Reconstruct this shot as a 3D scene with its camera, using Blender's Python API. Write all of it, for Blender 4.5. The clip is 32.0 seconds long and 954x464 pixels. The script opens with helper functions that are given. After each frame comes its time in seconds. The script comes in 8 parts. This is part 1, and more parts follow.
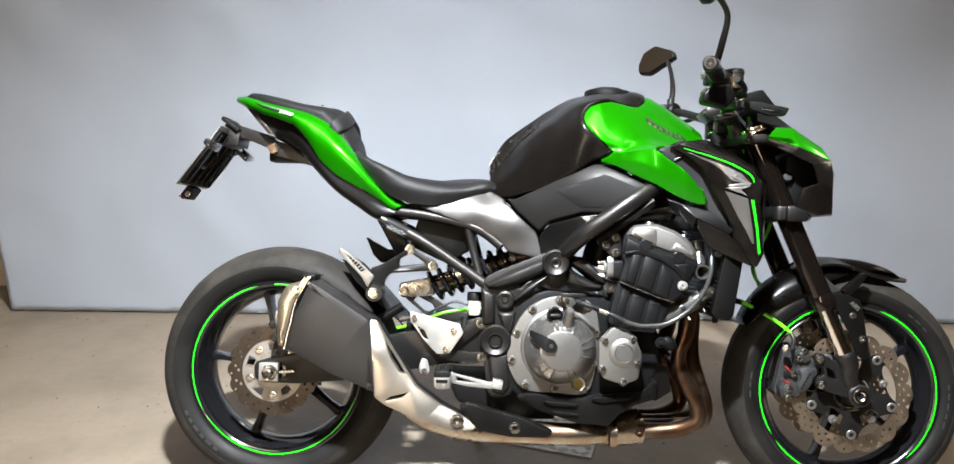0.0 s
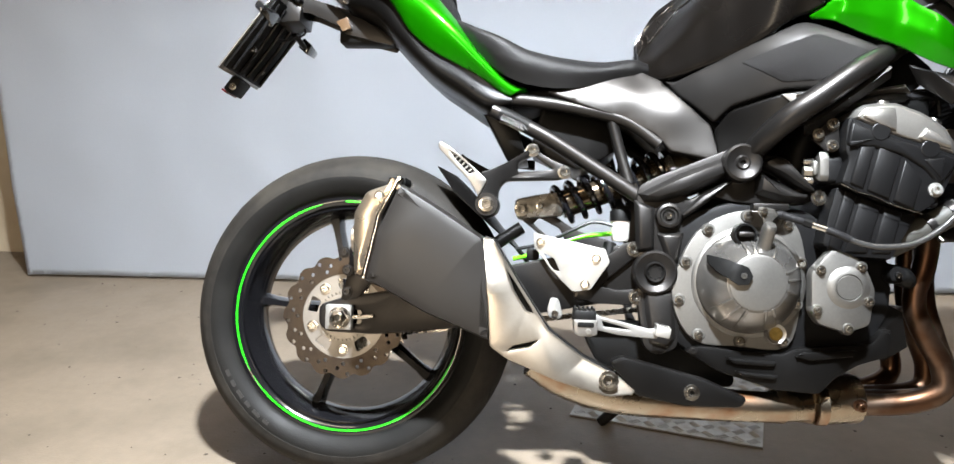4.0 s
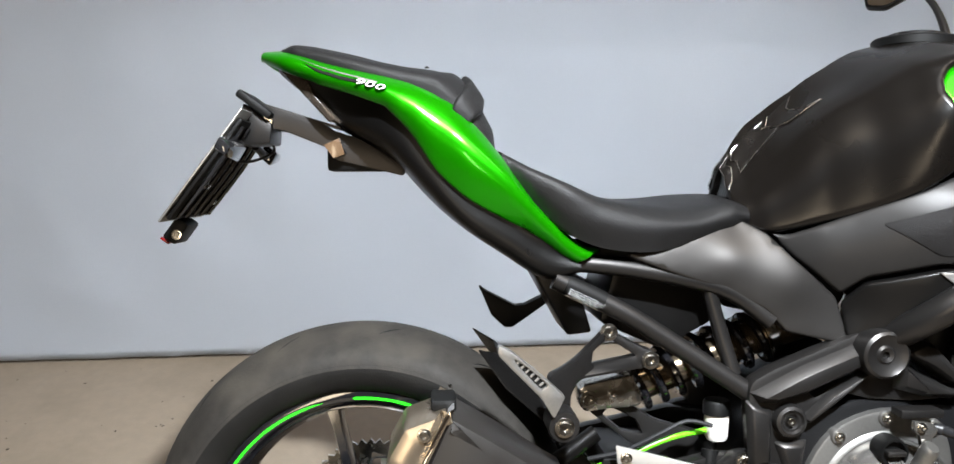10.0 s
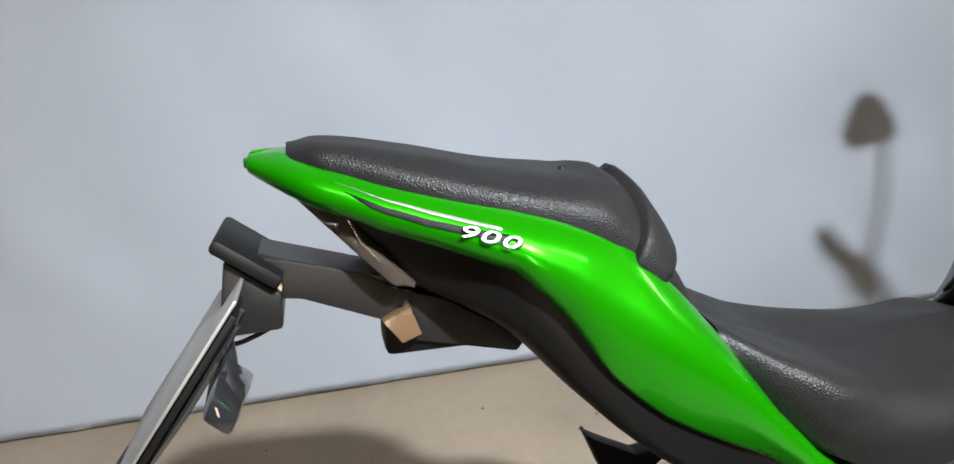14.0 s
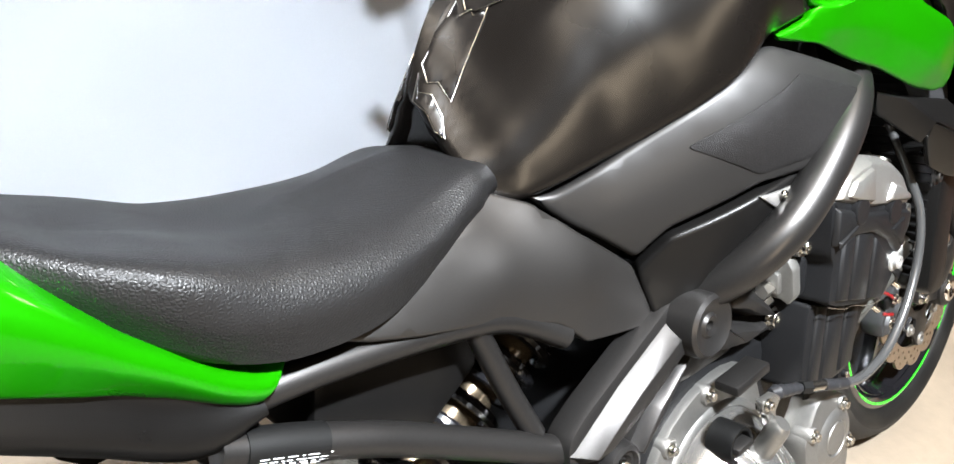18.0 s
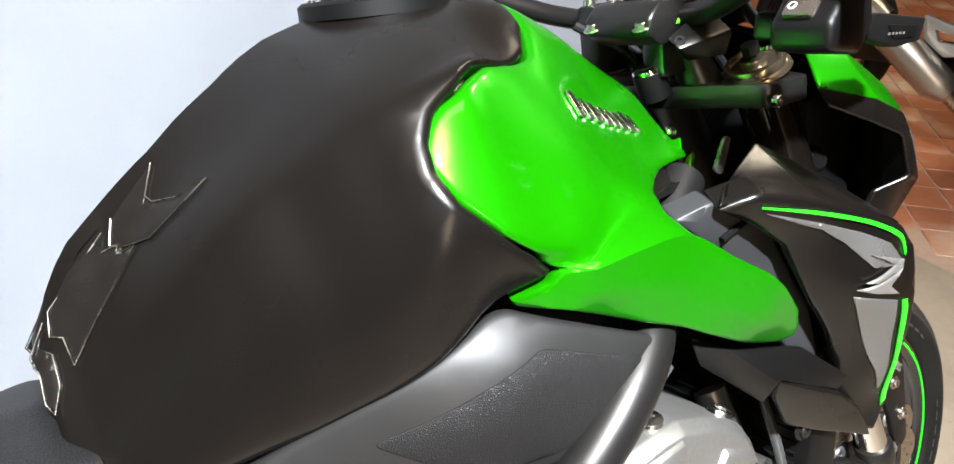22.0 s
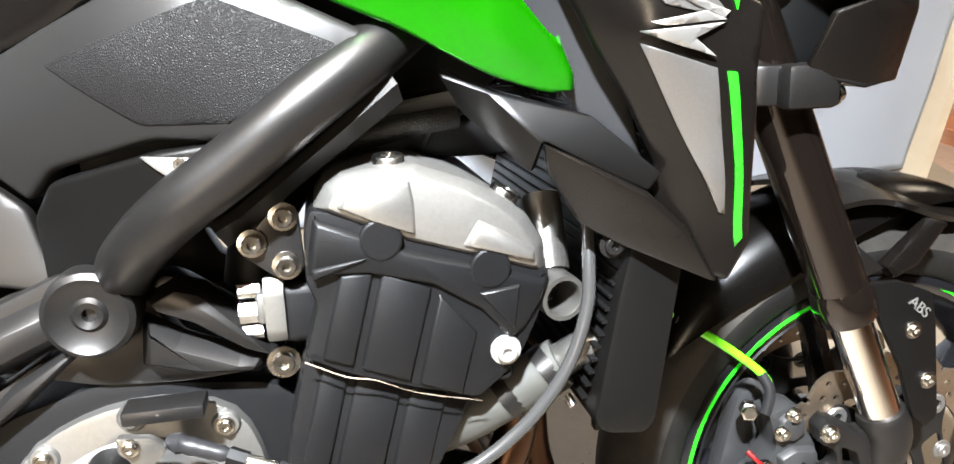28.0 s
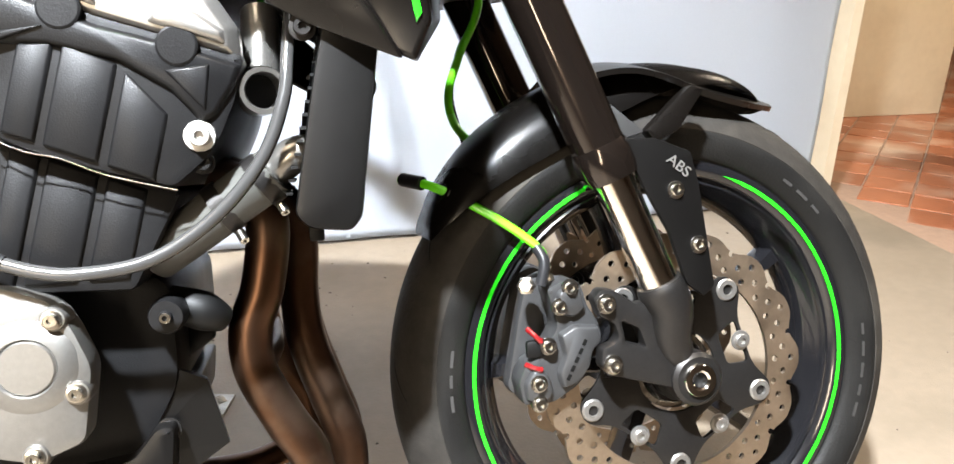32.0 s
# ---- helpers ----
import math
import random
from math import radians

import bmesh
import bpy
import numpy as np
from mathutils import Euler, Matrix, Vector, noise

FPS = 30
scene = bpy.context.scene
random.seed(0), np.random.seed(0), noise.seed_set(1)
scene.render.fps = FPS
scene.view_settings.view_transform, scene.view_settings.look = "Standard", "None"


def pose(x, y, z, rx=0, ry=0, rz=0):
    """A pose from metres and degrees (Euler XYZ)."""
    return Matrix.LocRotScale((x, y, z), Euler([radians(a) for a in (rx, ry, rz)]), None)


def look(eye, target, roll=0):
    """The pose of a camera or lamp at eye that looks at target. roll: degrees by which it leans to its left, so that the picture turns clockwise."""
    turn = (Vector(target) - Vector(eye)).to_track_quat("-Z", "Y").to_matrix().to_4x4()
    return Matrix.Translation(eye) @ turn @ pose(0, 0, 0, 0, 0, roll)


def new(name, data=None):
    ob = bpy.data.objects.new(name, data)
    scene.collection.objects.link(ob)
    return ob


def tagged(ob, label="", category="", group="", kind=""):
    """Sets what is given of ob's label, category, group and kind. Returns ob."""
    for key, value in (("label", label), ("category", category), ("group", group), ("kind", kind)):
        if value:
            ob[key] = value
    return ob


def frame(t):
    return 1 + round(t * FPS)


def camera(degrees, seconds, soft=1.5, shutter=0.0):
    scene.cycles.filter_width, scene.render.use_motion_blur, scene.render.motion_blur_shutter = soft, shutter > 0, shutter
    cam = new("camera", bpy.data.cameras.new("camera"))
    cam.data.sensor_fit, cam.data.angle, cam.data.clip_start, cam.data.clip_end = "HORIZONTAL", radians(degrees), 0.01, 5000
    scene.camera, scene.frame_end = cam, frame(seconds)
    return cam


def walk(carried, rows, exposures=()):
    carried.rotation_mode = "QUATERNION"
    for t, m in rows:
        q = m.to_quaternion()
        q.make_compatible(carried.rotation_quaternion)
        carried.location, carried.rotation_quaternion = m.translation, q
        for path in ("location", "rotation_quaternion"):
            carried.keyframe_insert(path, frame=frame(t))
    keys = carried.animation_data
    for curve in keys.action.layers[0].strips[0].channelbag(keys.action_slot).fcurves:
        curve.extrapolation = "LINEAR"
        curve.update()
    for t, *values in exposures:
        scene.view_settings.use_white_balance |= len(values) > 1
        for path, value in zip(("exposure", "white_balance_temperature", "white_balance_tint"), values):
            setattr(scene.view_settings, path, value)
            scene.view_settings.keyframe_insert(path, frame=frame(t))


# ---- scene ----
cam = camera(63.2, 32.0)
LEAN = 16.82
PATH = [
    (0, (0.6033, -1.7797, 1.2142), (0.5101, 0.1421, 0.6680), 0.57),
    (0.5, (0.5748, -1.7667, 1.1616), (0.4708, 0.1605, 0.6370), 0.53),
    (1, (0.5286, -1.7273, 1.1087), (0.4275, 0.2011, 0.5882), 0.59),
    (1.5, (0.4786, -1.6753, 1.0672), (0.3644, 0.2503, 0.5389), 0.53),
    (2, (0.4273, -1.6086, 1.0289), (0.3137, 0.3137, 0.4884), 0.46),
    (2.5, (0.4088, -1.5194, 0.9373), (0.2660, 0.4078, 0.4220), 0.37),
    (3, (0.4106, -1.4264, 0.8692), (0.2395, 0.5033, 0.3725), 0.29),
    (3.5, (0.4032, -1.3755, 0.8492), (0.2063, 0.5517, 0.3523), 0.11),
    (5.5, (0.2798, -1.2660, 0.8652), (0.1889, 0.6609, 0.3372), 0.20),
    (6, (0.2517, -1.2313, 0.8936), (0.1985, 0.6957, 0.3609), 0.41),
    (6.5, (0.2474, -1.2152, 0.9199), (0.2100, 0.7134, 0.3919), 0.49),
    (7, (0.2260, -1.1920, 0.9603), (0.2252, 0.7338, 0.4206), 0.65),
    (7.5, (0.2045, -1.1794, 0.9880), (0.2302, 0.7472, 0.4516), 0.82),
    (8, (0.1858, -1.1686, 1.0057), (0.2419, 0.7617, 0.4856), 0.91),
    (8.5, (0.1690, -1.1193, 1.0322), (0.2362, 0.8081, 0.5024), 0.74),
    (9, (0.1478, -1.0183, 1.0688), (0.2303, 0.8973, 0.5001), 0.65),
    (9.5, (0.1313, -0.9440, 1.0984), (0.2273, 0.9549, 0.4777), 0.76),
    (10, (0.1049, -0.8759, 1.1374), (0.2159, 0.9974, 0.4456), 0.92),
    (10.5, (0.0693, -0.7867, 1.1592), (0.1853, 1.0566, 0.3919), 0.90),
    (11, (0.0336, -0.7255, 1.1646), (0.1545, 1.0537, 0.2591), 0.96),
    (11.5, (0.0100, -0.6602, 1.1974), (0.1569, 1.0959, 0.2516), 0.86),
    (12, (-0.0047, -0.5467, 1.2183), (0.1869, 1.1923, 0.2491), 0.97),
    (12.5, (-0.0154, -0.4319, 1.2147), (0.1957, 1.3006, 0.2382), 1.10),
    (13, (-0.0424, -0.3551, 1.2200), (0.1849, 1.3767, 0.2457), 1.14),
    (13.5, (-0.0870, -0.3155, 1.2252), (0.1927, 1.4129, 0.2586), 0.83),
    (15.5, (-0.0962, -0.2181, 1.1836), (0.7272, 1.2957, 0.1684), 1.94),
    (16, (-0.0331, -0.2285, 1.1589), (0.8821, 1.2138, 0.1185), 2.03),
    (16.5, (0.0268, -0.2434, 1.1281), (1.0179, 1.1317, 0.0665), 2.21),
    (17, (0.0823, -0.2577, 1.1135), (1.1180, 1.0608, 0.0232), 1.51),
    (17.5, (0.1253, -0.2538, 1.1084), (1.2174, 1.0008, -0.0020), 1.58),
    (18, (0.1661, -0.2534, 1.1039), (1.2908, 0.9697, -0.0092), 2.03),
    (18.5, (0.2150, -0.2549, 1.1255), (1.3646, 0.9539, 0.0223), 2.45),
    (19, (0.2561, -0.2603, 1.1428), (1.4218, 0.9613, 0.0709), 2.37),
    (19.5, (0.2899, -0.2354, 1.1586), (1.4634, 0.9797, 0.0879), 2.50),
    (20, (0.3267, -0.2097, 1.1781), (1.5115, 0.9979, 0.1114), 2.57),
    (20.5, (0.3574, -0.1930, 1.1880), (1.5492, 1.0121, 0.1263), 2.52),
    (21, (0.4252, -0.1972, 1.1963), (1.6060, 1.0105, 0.1251), 2.62),
    (21.5, (0.4946, -0.2290, 1.1913), (1.6018, 1.0616, 0.1383), 2.42),
    (22, (0.5384, -0.2525, 1.1872), (1.5612, 1.1004, 0.1272), 2.65),
    (22.5, (0.6062, -0.2594, 1.1751), (1.5671, 1.1405, 0.1183), 2.63),
    (23, (0.6660, -0.2625, 1.1669), (1.5521, 1.1785, 0.1000), 3.02),
    (23.5, (0.7058, -0.2834, 1.1617), (1.5102, 1.2066, 0.0973), 2.78),
    (24, (0.7633, -0.3190, 1.1623), (1.4566, 1.2269, 0.0995), 2.81),
    (24.5, (0.8175, -0.3651, 1.1583), (1.4065, 1.2255, 0.0985), 2.83),
    (25, (0.8553, -0.3991, 1.1434), (1.3582, 1.2194, 0.0814), 2.48),
    (25.5, (0.8625, -0.4111, 1.1109), (1.3042, 1.2188, 0.0392), 2.04),
    (26, (0.8616, -0.4176, 1.0842), (1.2703, 1.2156, 0.0046), 1.95),
    (26.5, (0.8665, -0.4276, 1.0556), (1.2512, 1.2184, -0.0134), 1.64),
    (28.5, (0.8857, -0.4997, 0.9446), (1.2534, 1.2039, -0.0364), 1.48),
    (29, (0.8919, -0.5157, 0.9180), (1.2572, 1.2107, -0.0235), 1.48),
    (29.5, (0.9066, -0.5425, 0.8848), (1.2572, 1.2034, -0.0256), 1.21),
    (30, (0.9149, -0.5527, 0.8565), (1.2808, 1.2124, -0.0100), 1.23),
    (30.5, (0.9309, -0.5649, 0.8319), (1.3025, 1.2146, -0.0021), 1.21),
    (31, (0.9714, -0.5914, 0.8033), (1.3541, 1.2004, 0.0014), 1.30),
    (31.5, (1.0093, -0.6145, 0.7825), (1.4067, 1.1924, 0.0227), 1.13),
    (32, (1.0734, -0.6396, 0.7466), (1.5094, 1.1734, 0.0234), 0.95),
]
walk(cam, [(t, look(eye, target, roll)) for t, eye, target, roll in PATH], [(0.0, -0.15), (3.0, -0.07), (6.0, -0.15), (8.0, -0.30), (10.0, -0.45), (13.0, -0.5), (15.5, -0.55), (16.5, -0.22), (18.0, 0.30), (20.0, 0.30), (22.0, 0.2), (23.0, -0.08), (24.5, -0.32), (26.0, 0.34), (29.0, 0.8), (32.0, 0.92)])

# ---- light ----
world = bpy.data.worlds.new("world")
scene.world = world
world.use_nodes = True
world.node_tree.nodes["Background"].inputs["Color"].default_value = (1.0, 0.82, 0.62, 1)
world.node_tree.nodes["Background"].inputs["Strength"].default_value = 0.05


def lamp(name, place, target, size, size_y, watts, colour):
    data = bpy.data.lights.new(name, "AREA")
    data.shape, data.size, data.size_y, data.energy, data.color = "RECTANGLE", size, size_y, watts, colour
    ob = new(name, data)
    ob.matrix_world = look(place, target)
    return ob


key = lamp("ceiling_tube_light", (0.45, -0.95, 2.72), (0.45, -0.25, 0), 0.15, 0.09, 184, (0.88, 0.94, 1.0))
key.data.spread = radians(111)
# added warm overhead fill for the ambient, not a fixture of the room
lamp("ceiling_panel_light", (0.6, -0.4, 2.87), (0.6, -0.4, 0), 3.2, 0.5, 48, (1.0, 0.82, 0.62))
lamp("hall_light", (-0.7, -3.3, 1.5), (0.3, 0, 0.7), 0.35, 1.5, 36, (1.0, 0.82, 0.60))
# added fill that brightens the next room; no lamp is known there
lamp("annex_light", (4.3, 1.0, 2.8), (4.3, 1.0, 0), 0.8, 0.8, 60, (1.0, 0.86, 0.66))
# ---- shape helpers ----
from mathutils.geometry import delaunay_2d_cdt


def part(name, bm, material, parent=None, label="", sharp=38.0, kind="", category="", m=None):
    """Link a bmesh as one mesh object under a thing or part."""
    bmesh.ops.recalc_face_normals(bm, faces=bm.faces)
    me = bpy.data.meshes.new(name)
    bm.to_mesh(me)
    bm.free()
    me.materials.append(material)
    me.shade_smooth()
    if sharp < 179:
        me.set_sharp_from_angle(angle=radians(sharp))
    ob = new(name, me)
    if parent:
        ob.parent = parent
    if m is not None:
        ob.matrix_basis = m
    return tagged(ob, label, category, "", kind)


def again(ob, m, parent=None):
    """A repeat of a single mesh part, sharing its mesh."""
    o = bpy.data.objects.new(ob.name.split(".")[0], ob.data)
    scene.collection.objects.link(o)
    o.parent = parent or ob.parent
    o.matrix_basis = m
    if "label" in ob:
        o["label"] = ob["label"]
    return o


def flip(ob, parent=None):
    """The same part on the other side of the centre plane."""
    return again(ob, Matrix.Diagonal((1, -1, 1, 1)) @ ob.matrix_basis, parent)


def thing(name, label, category, m=None, group="", kind=""):
    ob = new(name)
    if m is not None:
        ob.matrix_basis = m
    return tagged(ob, label, category, group, kind)


def fillet(pts, r, n=4):
    """Round the corners of a closed polygon."""
    out, k = [], len(pts)
    for i in range(k):
        a, b, c = (Vector(pts[j % k][:2]) for j in (i - 1, i, i + 1))
        rr = pts[i][2] if len(pts[i]) > 2 else r
        d0, d1 = (a - b), (c - b)
        d = min(rr, d0.length * 0.45, d1.length * 0.45)
        if d < 1e-5:
            out.append(b)
            continue
        p, q = b + d0.normalized() * d, b + d1.normalized() * d
        for j in range(n + 1):
            s = j / n
            out.append(p * (1 - s) ** 2 + b * 2 * s * (1 - s) + q * s * s)
    return [tuple(v) for v in out]


def curve_pts(pts, n=8, closed=False):
    """Catmull-Rom through points of any dimension."""
    p = np.array(pts, float)
    k = len(p)
    out = []
    for i in range(k if closed else k - 1):
        a, b, c, d = ((p[(i + j) % k] if closed else p[min(max(i + j, 0), k - 1)]) for j in (-1, 0, 1, 2))
        for j in range(n):
            s = j / n
            out.append(0.5 * (2 * b + (c - a) * s + (2 * a - 5 * b + 4 * c - d) * s * s + (3 * b - a - 3 * c + d) * s**3))
    if not closed:
        out.append(p[-1])
    return out


def circle(cx, cz, r, n=12, a0=0.0):
    return [(cx + r * math.cos(a0 + 2 * math.pi * i / n), cz + r * math.sin(a0 + 2 * math.pi * i / n)) for i in range(n)]


def within(pt, poly):
    x, y = pt
    hit = False
    for i in range(len(poly)):
        (x0, y0), (x1, y1) = poly[i - 1][:2], poly[i][:2]
        if (y0 > y) != (y1 > y) and x < (x1 - x0) * (y - y0) / (y1 - y0) + x0:
            hit = not hit
    return hit


def mesh2d(outline, holes=(), inner=()):
    """Triangles of a polygon with holes; inner: more points within."""
    loops = [list(outline), *[list(h) for h in holes]]
    co, ed = [], []
    for lp in loops:
        k = len(co)
        co += [Vector(p[:2]) for p in lp]
        ed += [(k + i, k + (i + 1) % len(lp)) for i in range(len(lp))]
    co += [Vector(p) for p in inner]
    v, _, faces, *_ = delaunay_2d_cdt(co, ed, [], 0, 1e-6)
    keep = []
    for f in faces:
        c = sum((v[i] for i in f), Vector((0, 0))) / len(f)
        if within(c, outline) and not any(within(c, h) for h in holes):
            keep.append(tuple(f))
    return v, keep


def plate(outline, y0, y1, holes=(), bevel=0.0, at=None):
    """A flat plate in the side plane (x, z) between y0 and y1, with holes and bevelled rims. at(x, y, z) may bend it."""
    v, faces = mesh2d(outline, holes)
    bm = bmesh.new()
    vs = [bm.verts.new((p.x, y0, p.y)) for p in v]
    fs = [bm.faces.new([vs[i] for i in f]) for f in faces]
    loose = [q for q in bm.verts if not q.link_faces]
    bmesh.ops.delete(bm, geom=loose, context="VERTS")
    ext = bmesh.ops.extrude_face_region(bm, geom=fs)
    for g in ext["geom"]:
        if isinstance(g, bmesh.types.BMVert):
            g.co.y = y1
    if bevel:
        side = [e for e in bm.edges if len(e.link_faces) == 2 and abs(e.link_faces[0].normal.dot(e.link_faces[1].normal)) < 0.3]
        bm.normal_update()
        side = [e for e in bm.edges if len(e.link_faces) == 2 and e.calc_face_angle(0) > 1.2 and abs(e.verts[0].co.y - e.verts[1].co.y) < 1e-6]
        bmesh.ops.bevel(bm, geom=side, offset=bevel, segments=2, affect="EDGES", profile=0.6)
    if at:
        for q in bm.verts:
            q.co = Vector(at(*q.co))
    return bm


def lathe(profile, centre=(0, 0, 0), axis="y", n=48, a0=0.0, a1=2 * math.pi):
    """Revolve (radius, along) pairs round an axis through centre."""
    bm = bmesh.new()
    full = abs(a1 - a0 - 2 * math.pi) < 1e-6
    k = n if full else n + 1
    rings = []
    for i in range(k):
        a = a0 + (a1 - a0) * i / n
        c, s = math.cos(a), math.sin(a)
        ring = []
        for r, h in profile:
            p = {"y": (r * c, h, r * s), "z": (r * c, r * s, h), "x": (h, r * c, r * s)}[axis]
            ring.append(bm.verts.new(Vector(p) + Vector(centre)))
        rings.append(ring)
    for i in range(n):
        p, q = rings[i], rings[(i + 1) % k]
        for j in range(len(profile) - 1):
            bm.faces.new((p[j], p[j + 1], q[j + 1], q[j]))
    bmesh.ops.remove_doubles(bm, verts=bm.verts, dist=1e-6)
    bmesh.ops.dissolve_degenerate(bm, edges=bm.edges, dist=1e-6)
    return bm


def tube(points, r, n=12, steps=6, closed=False, smooth=True, flat=1.0):
    """A round bar along a smooth line; r is one radius or one for each point."""
    rs = r if isinstance(r, (list, tuple)) else [r] * len(points)
    four = [(*p, q) for p, q in zip(points, rs)]
    line = curve_pts(four, steps, closed) if smooth else [np.array(q, float) for q in four]
    bm = bmesh.new()
    rings, up = [], None
    k = len(line)
    for i, p in enumerate(line):
        a, b = line[(i - 1) % k if closed else max(i - 1, 0)], line[(i + 1) % k if closed else min(i + 1, k - 1)]
        d = Vector(b[:3] - a[:3]).normalized()
        if up is None:
            up = d.orthogonal().normalized()
        up = (up - d * up.dot(d)).normalized()
        side = d.cross(up)
        rings.append([bm.verts.new(Vector(p[:3]) + (up * math.cos(2 * math.pi * j / n) + side * math.sin(2 * math.pi * j / n) * flat) * p[3]) for j in range(n)])
    for i in range(k if closed else k - 1):
        p, q = rings[i], rings[(i + 1) % k]
        for j in range(n):
            bm.faces.new((p[j], p[(j + 1) % n], q[(j + 1) % n], q[j]))
    if not closed:
        bm.faces.new(rings[0][::-1])
        bm.faces.new(rings[-1])
    return bm


def facets(verts, faces, bevel=0.003, thick=0.0, segs=2):
    """A faceted shell; edges softened. thick: given depth inwards along the normals."""
    bm = bmesh.new()
    vs = [bm.verts.new(v) for v in verts]
    for f in faces:
        bm.faces.new([vs[i] for i in f])
    bmesh.ops.recalc_face_normals(bm, faces=bm.faces)
    if thick:
        bmesh.ops.solidify(bm, geom=bm.faces[:], thickness=thick)
    bm.normal_update()
    es = [e for e in bm.edges if len(e.link_faces) == 2 and e.calc_face_angle(0) > 0.12]
    if bevel and es:
        bmesh.ops.bevel(bm, geom=es, offset=bevel, segments=segs, affect="EDGES", profile=0.5, clamp_overlap=True)
    return bm


def prism(outline, y0, y1, inset=0.006, bevel=0.0015, at=None):
    """A raised pad with sloping flanks: the outline at y0, drawn in by inset at y1."""
    n = len(outline)
    area = sum(outline[i][0] * outline[(i + 1) % n][1] - outline[(i + 1) % n][0] * outline[i][1] for i in range(n))
    sg = 1.0 if area > 0 else -1.0
    top = []
    for i in range(n):
        a, b, c = Vector(outline[i - 1]), Vector(outline[i]), Vector(outline[(i + 1) % n])
        n0, n1 = Vector((-(b - a).y, (b - a).x)).normalized() * sg, Vector((-(c - b).y, (c - b).x)).normalized() * sg
        bi = n0 + n1
        bi = bi / max(0.5, bi.length_squared / 2)
        top.append(b + bi * inset)
    verts = [(x, y0, z) for x, z in outline] + [(q.x, y1, q.y) for q in top]
    if at:
        verts = [at(*v) for v in verts]
    faces = [tuple(range(n))[::-1], tuple(range(n, 2 * n))] + [(i, (i + 1) % n, n + (i + 1) % n, n + i) for i in range(n)]
    return facets(verts, faces, bevel, segs=1)


def soft(verts, faces, creases=(), corners=(), thick=0.005, levels=3, out=(0, -1, 0.3)):
    """A moulded shell rounded from a coarse cage; creases: (i, j, how sharp)."""
    bm = bmesh.new()
    ec, vc = bm.edges.layers.float.new("crease_edge"), bm.verts.layers.float.new("crease_vert")
    vs = [bm.verts.new(v) for v in verts]
    for i in corners:
        vs[i][vc] = 1.0
    for f in faces:
        bm.faces.new([vs[i] for i in f])
    bmesh.ops.recalc_face_normals(bm, faces=bm.faces)
    bm.normal_update()
    if sum(f.normal.dot(Vector(out)) * f.calc_area() for f in bm.faces) < 0:
        bmesh.ops.reverse_faces(bm, faces=bm.faces[:])
    for i, j, w in creases:
        e = bm.edges.get((vs[i], vs[j]))
        if e:
            e[ec] = w
    me = bpy.data.meshes.new("tmp")
    bm.to_mesh(me)
    tmp = bpy.data.objects.new("tmp", me)
    scene.collection.objects.link(tmp)
    sm = tmp.modifiers.new("s", "SUBSURF")
    sm.levels = levels
    if thick:
        so = tmp.modifiers.new("t", "SOLIDIFY")
        so.thickness, so.offset = thick, -1
    out = bmesh.new()
    out.from_object(tmp, bpy.context.evaluated_depsgraph_get())
    bm.free()
    bpy.data.objects.remove(tmp)
    bpy.data.meshes.remove(me)
    return out


def box(x0, x1, y0, y1, z0, z1, bevel=0.003, segs=2):
    bm = bmesh.new()
    bmesh.ops.create_cube(bm, size=1, matrix=Matrix.LocRotScale(((x0 + x1) / 2, (y0 + y1) / 2, (z0 + z1) / 2), None, (x1 - x0, y1 - y0, z1 - z0)))
    if bevel:
        bmesh.ops.bevel(bm, geom=bm.edges[:], offset=bevel, segments=segs, affect="EDGES", profile=0.5, clamp_overlap=True)
    return bm


def turn(bm, m):
    bmesh.ops.transform(bm, matrix=m, verts=bm.verts)
    return bm


def join(*bms):
    out = bms[0]
    for b in bms[1:]:
        me = bpy.data.meshes.new("tmp")
        b.to_mesh(me)
        b.free()
        out.from_mesh(me)
        bpy.data.meshes.remove(me)
    return out


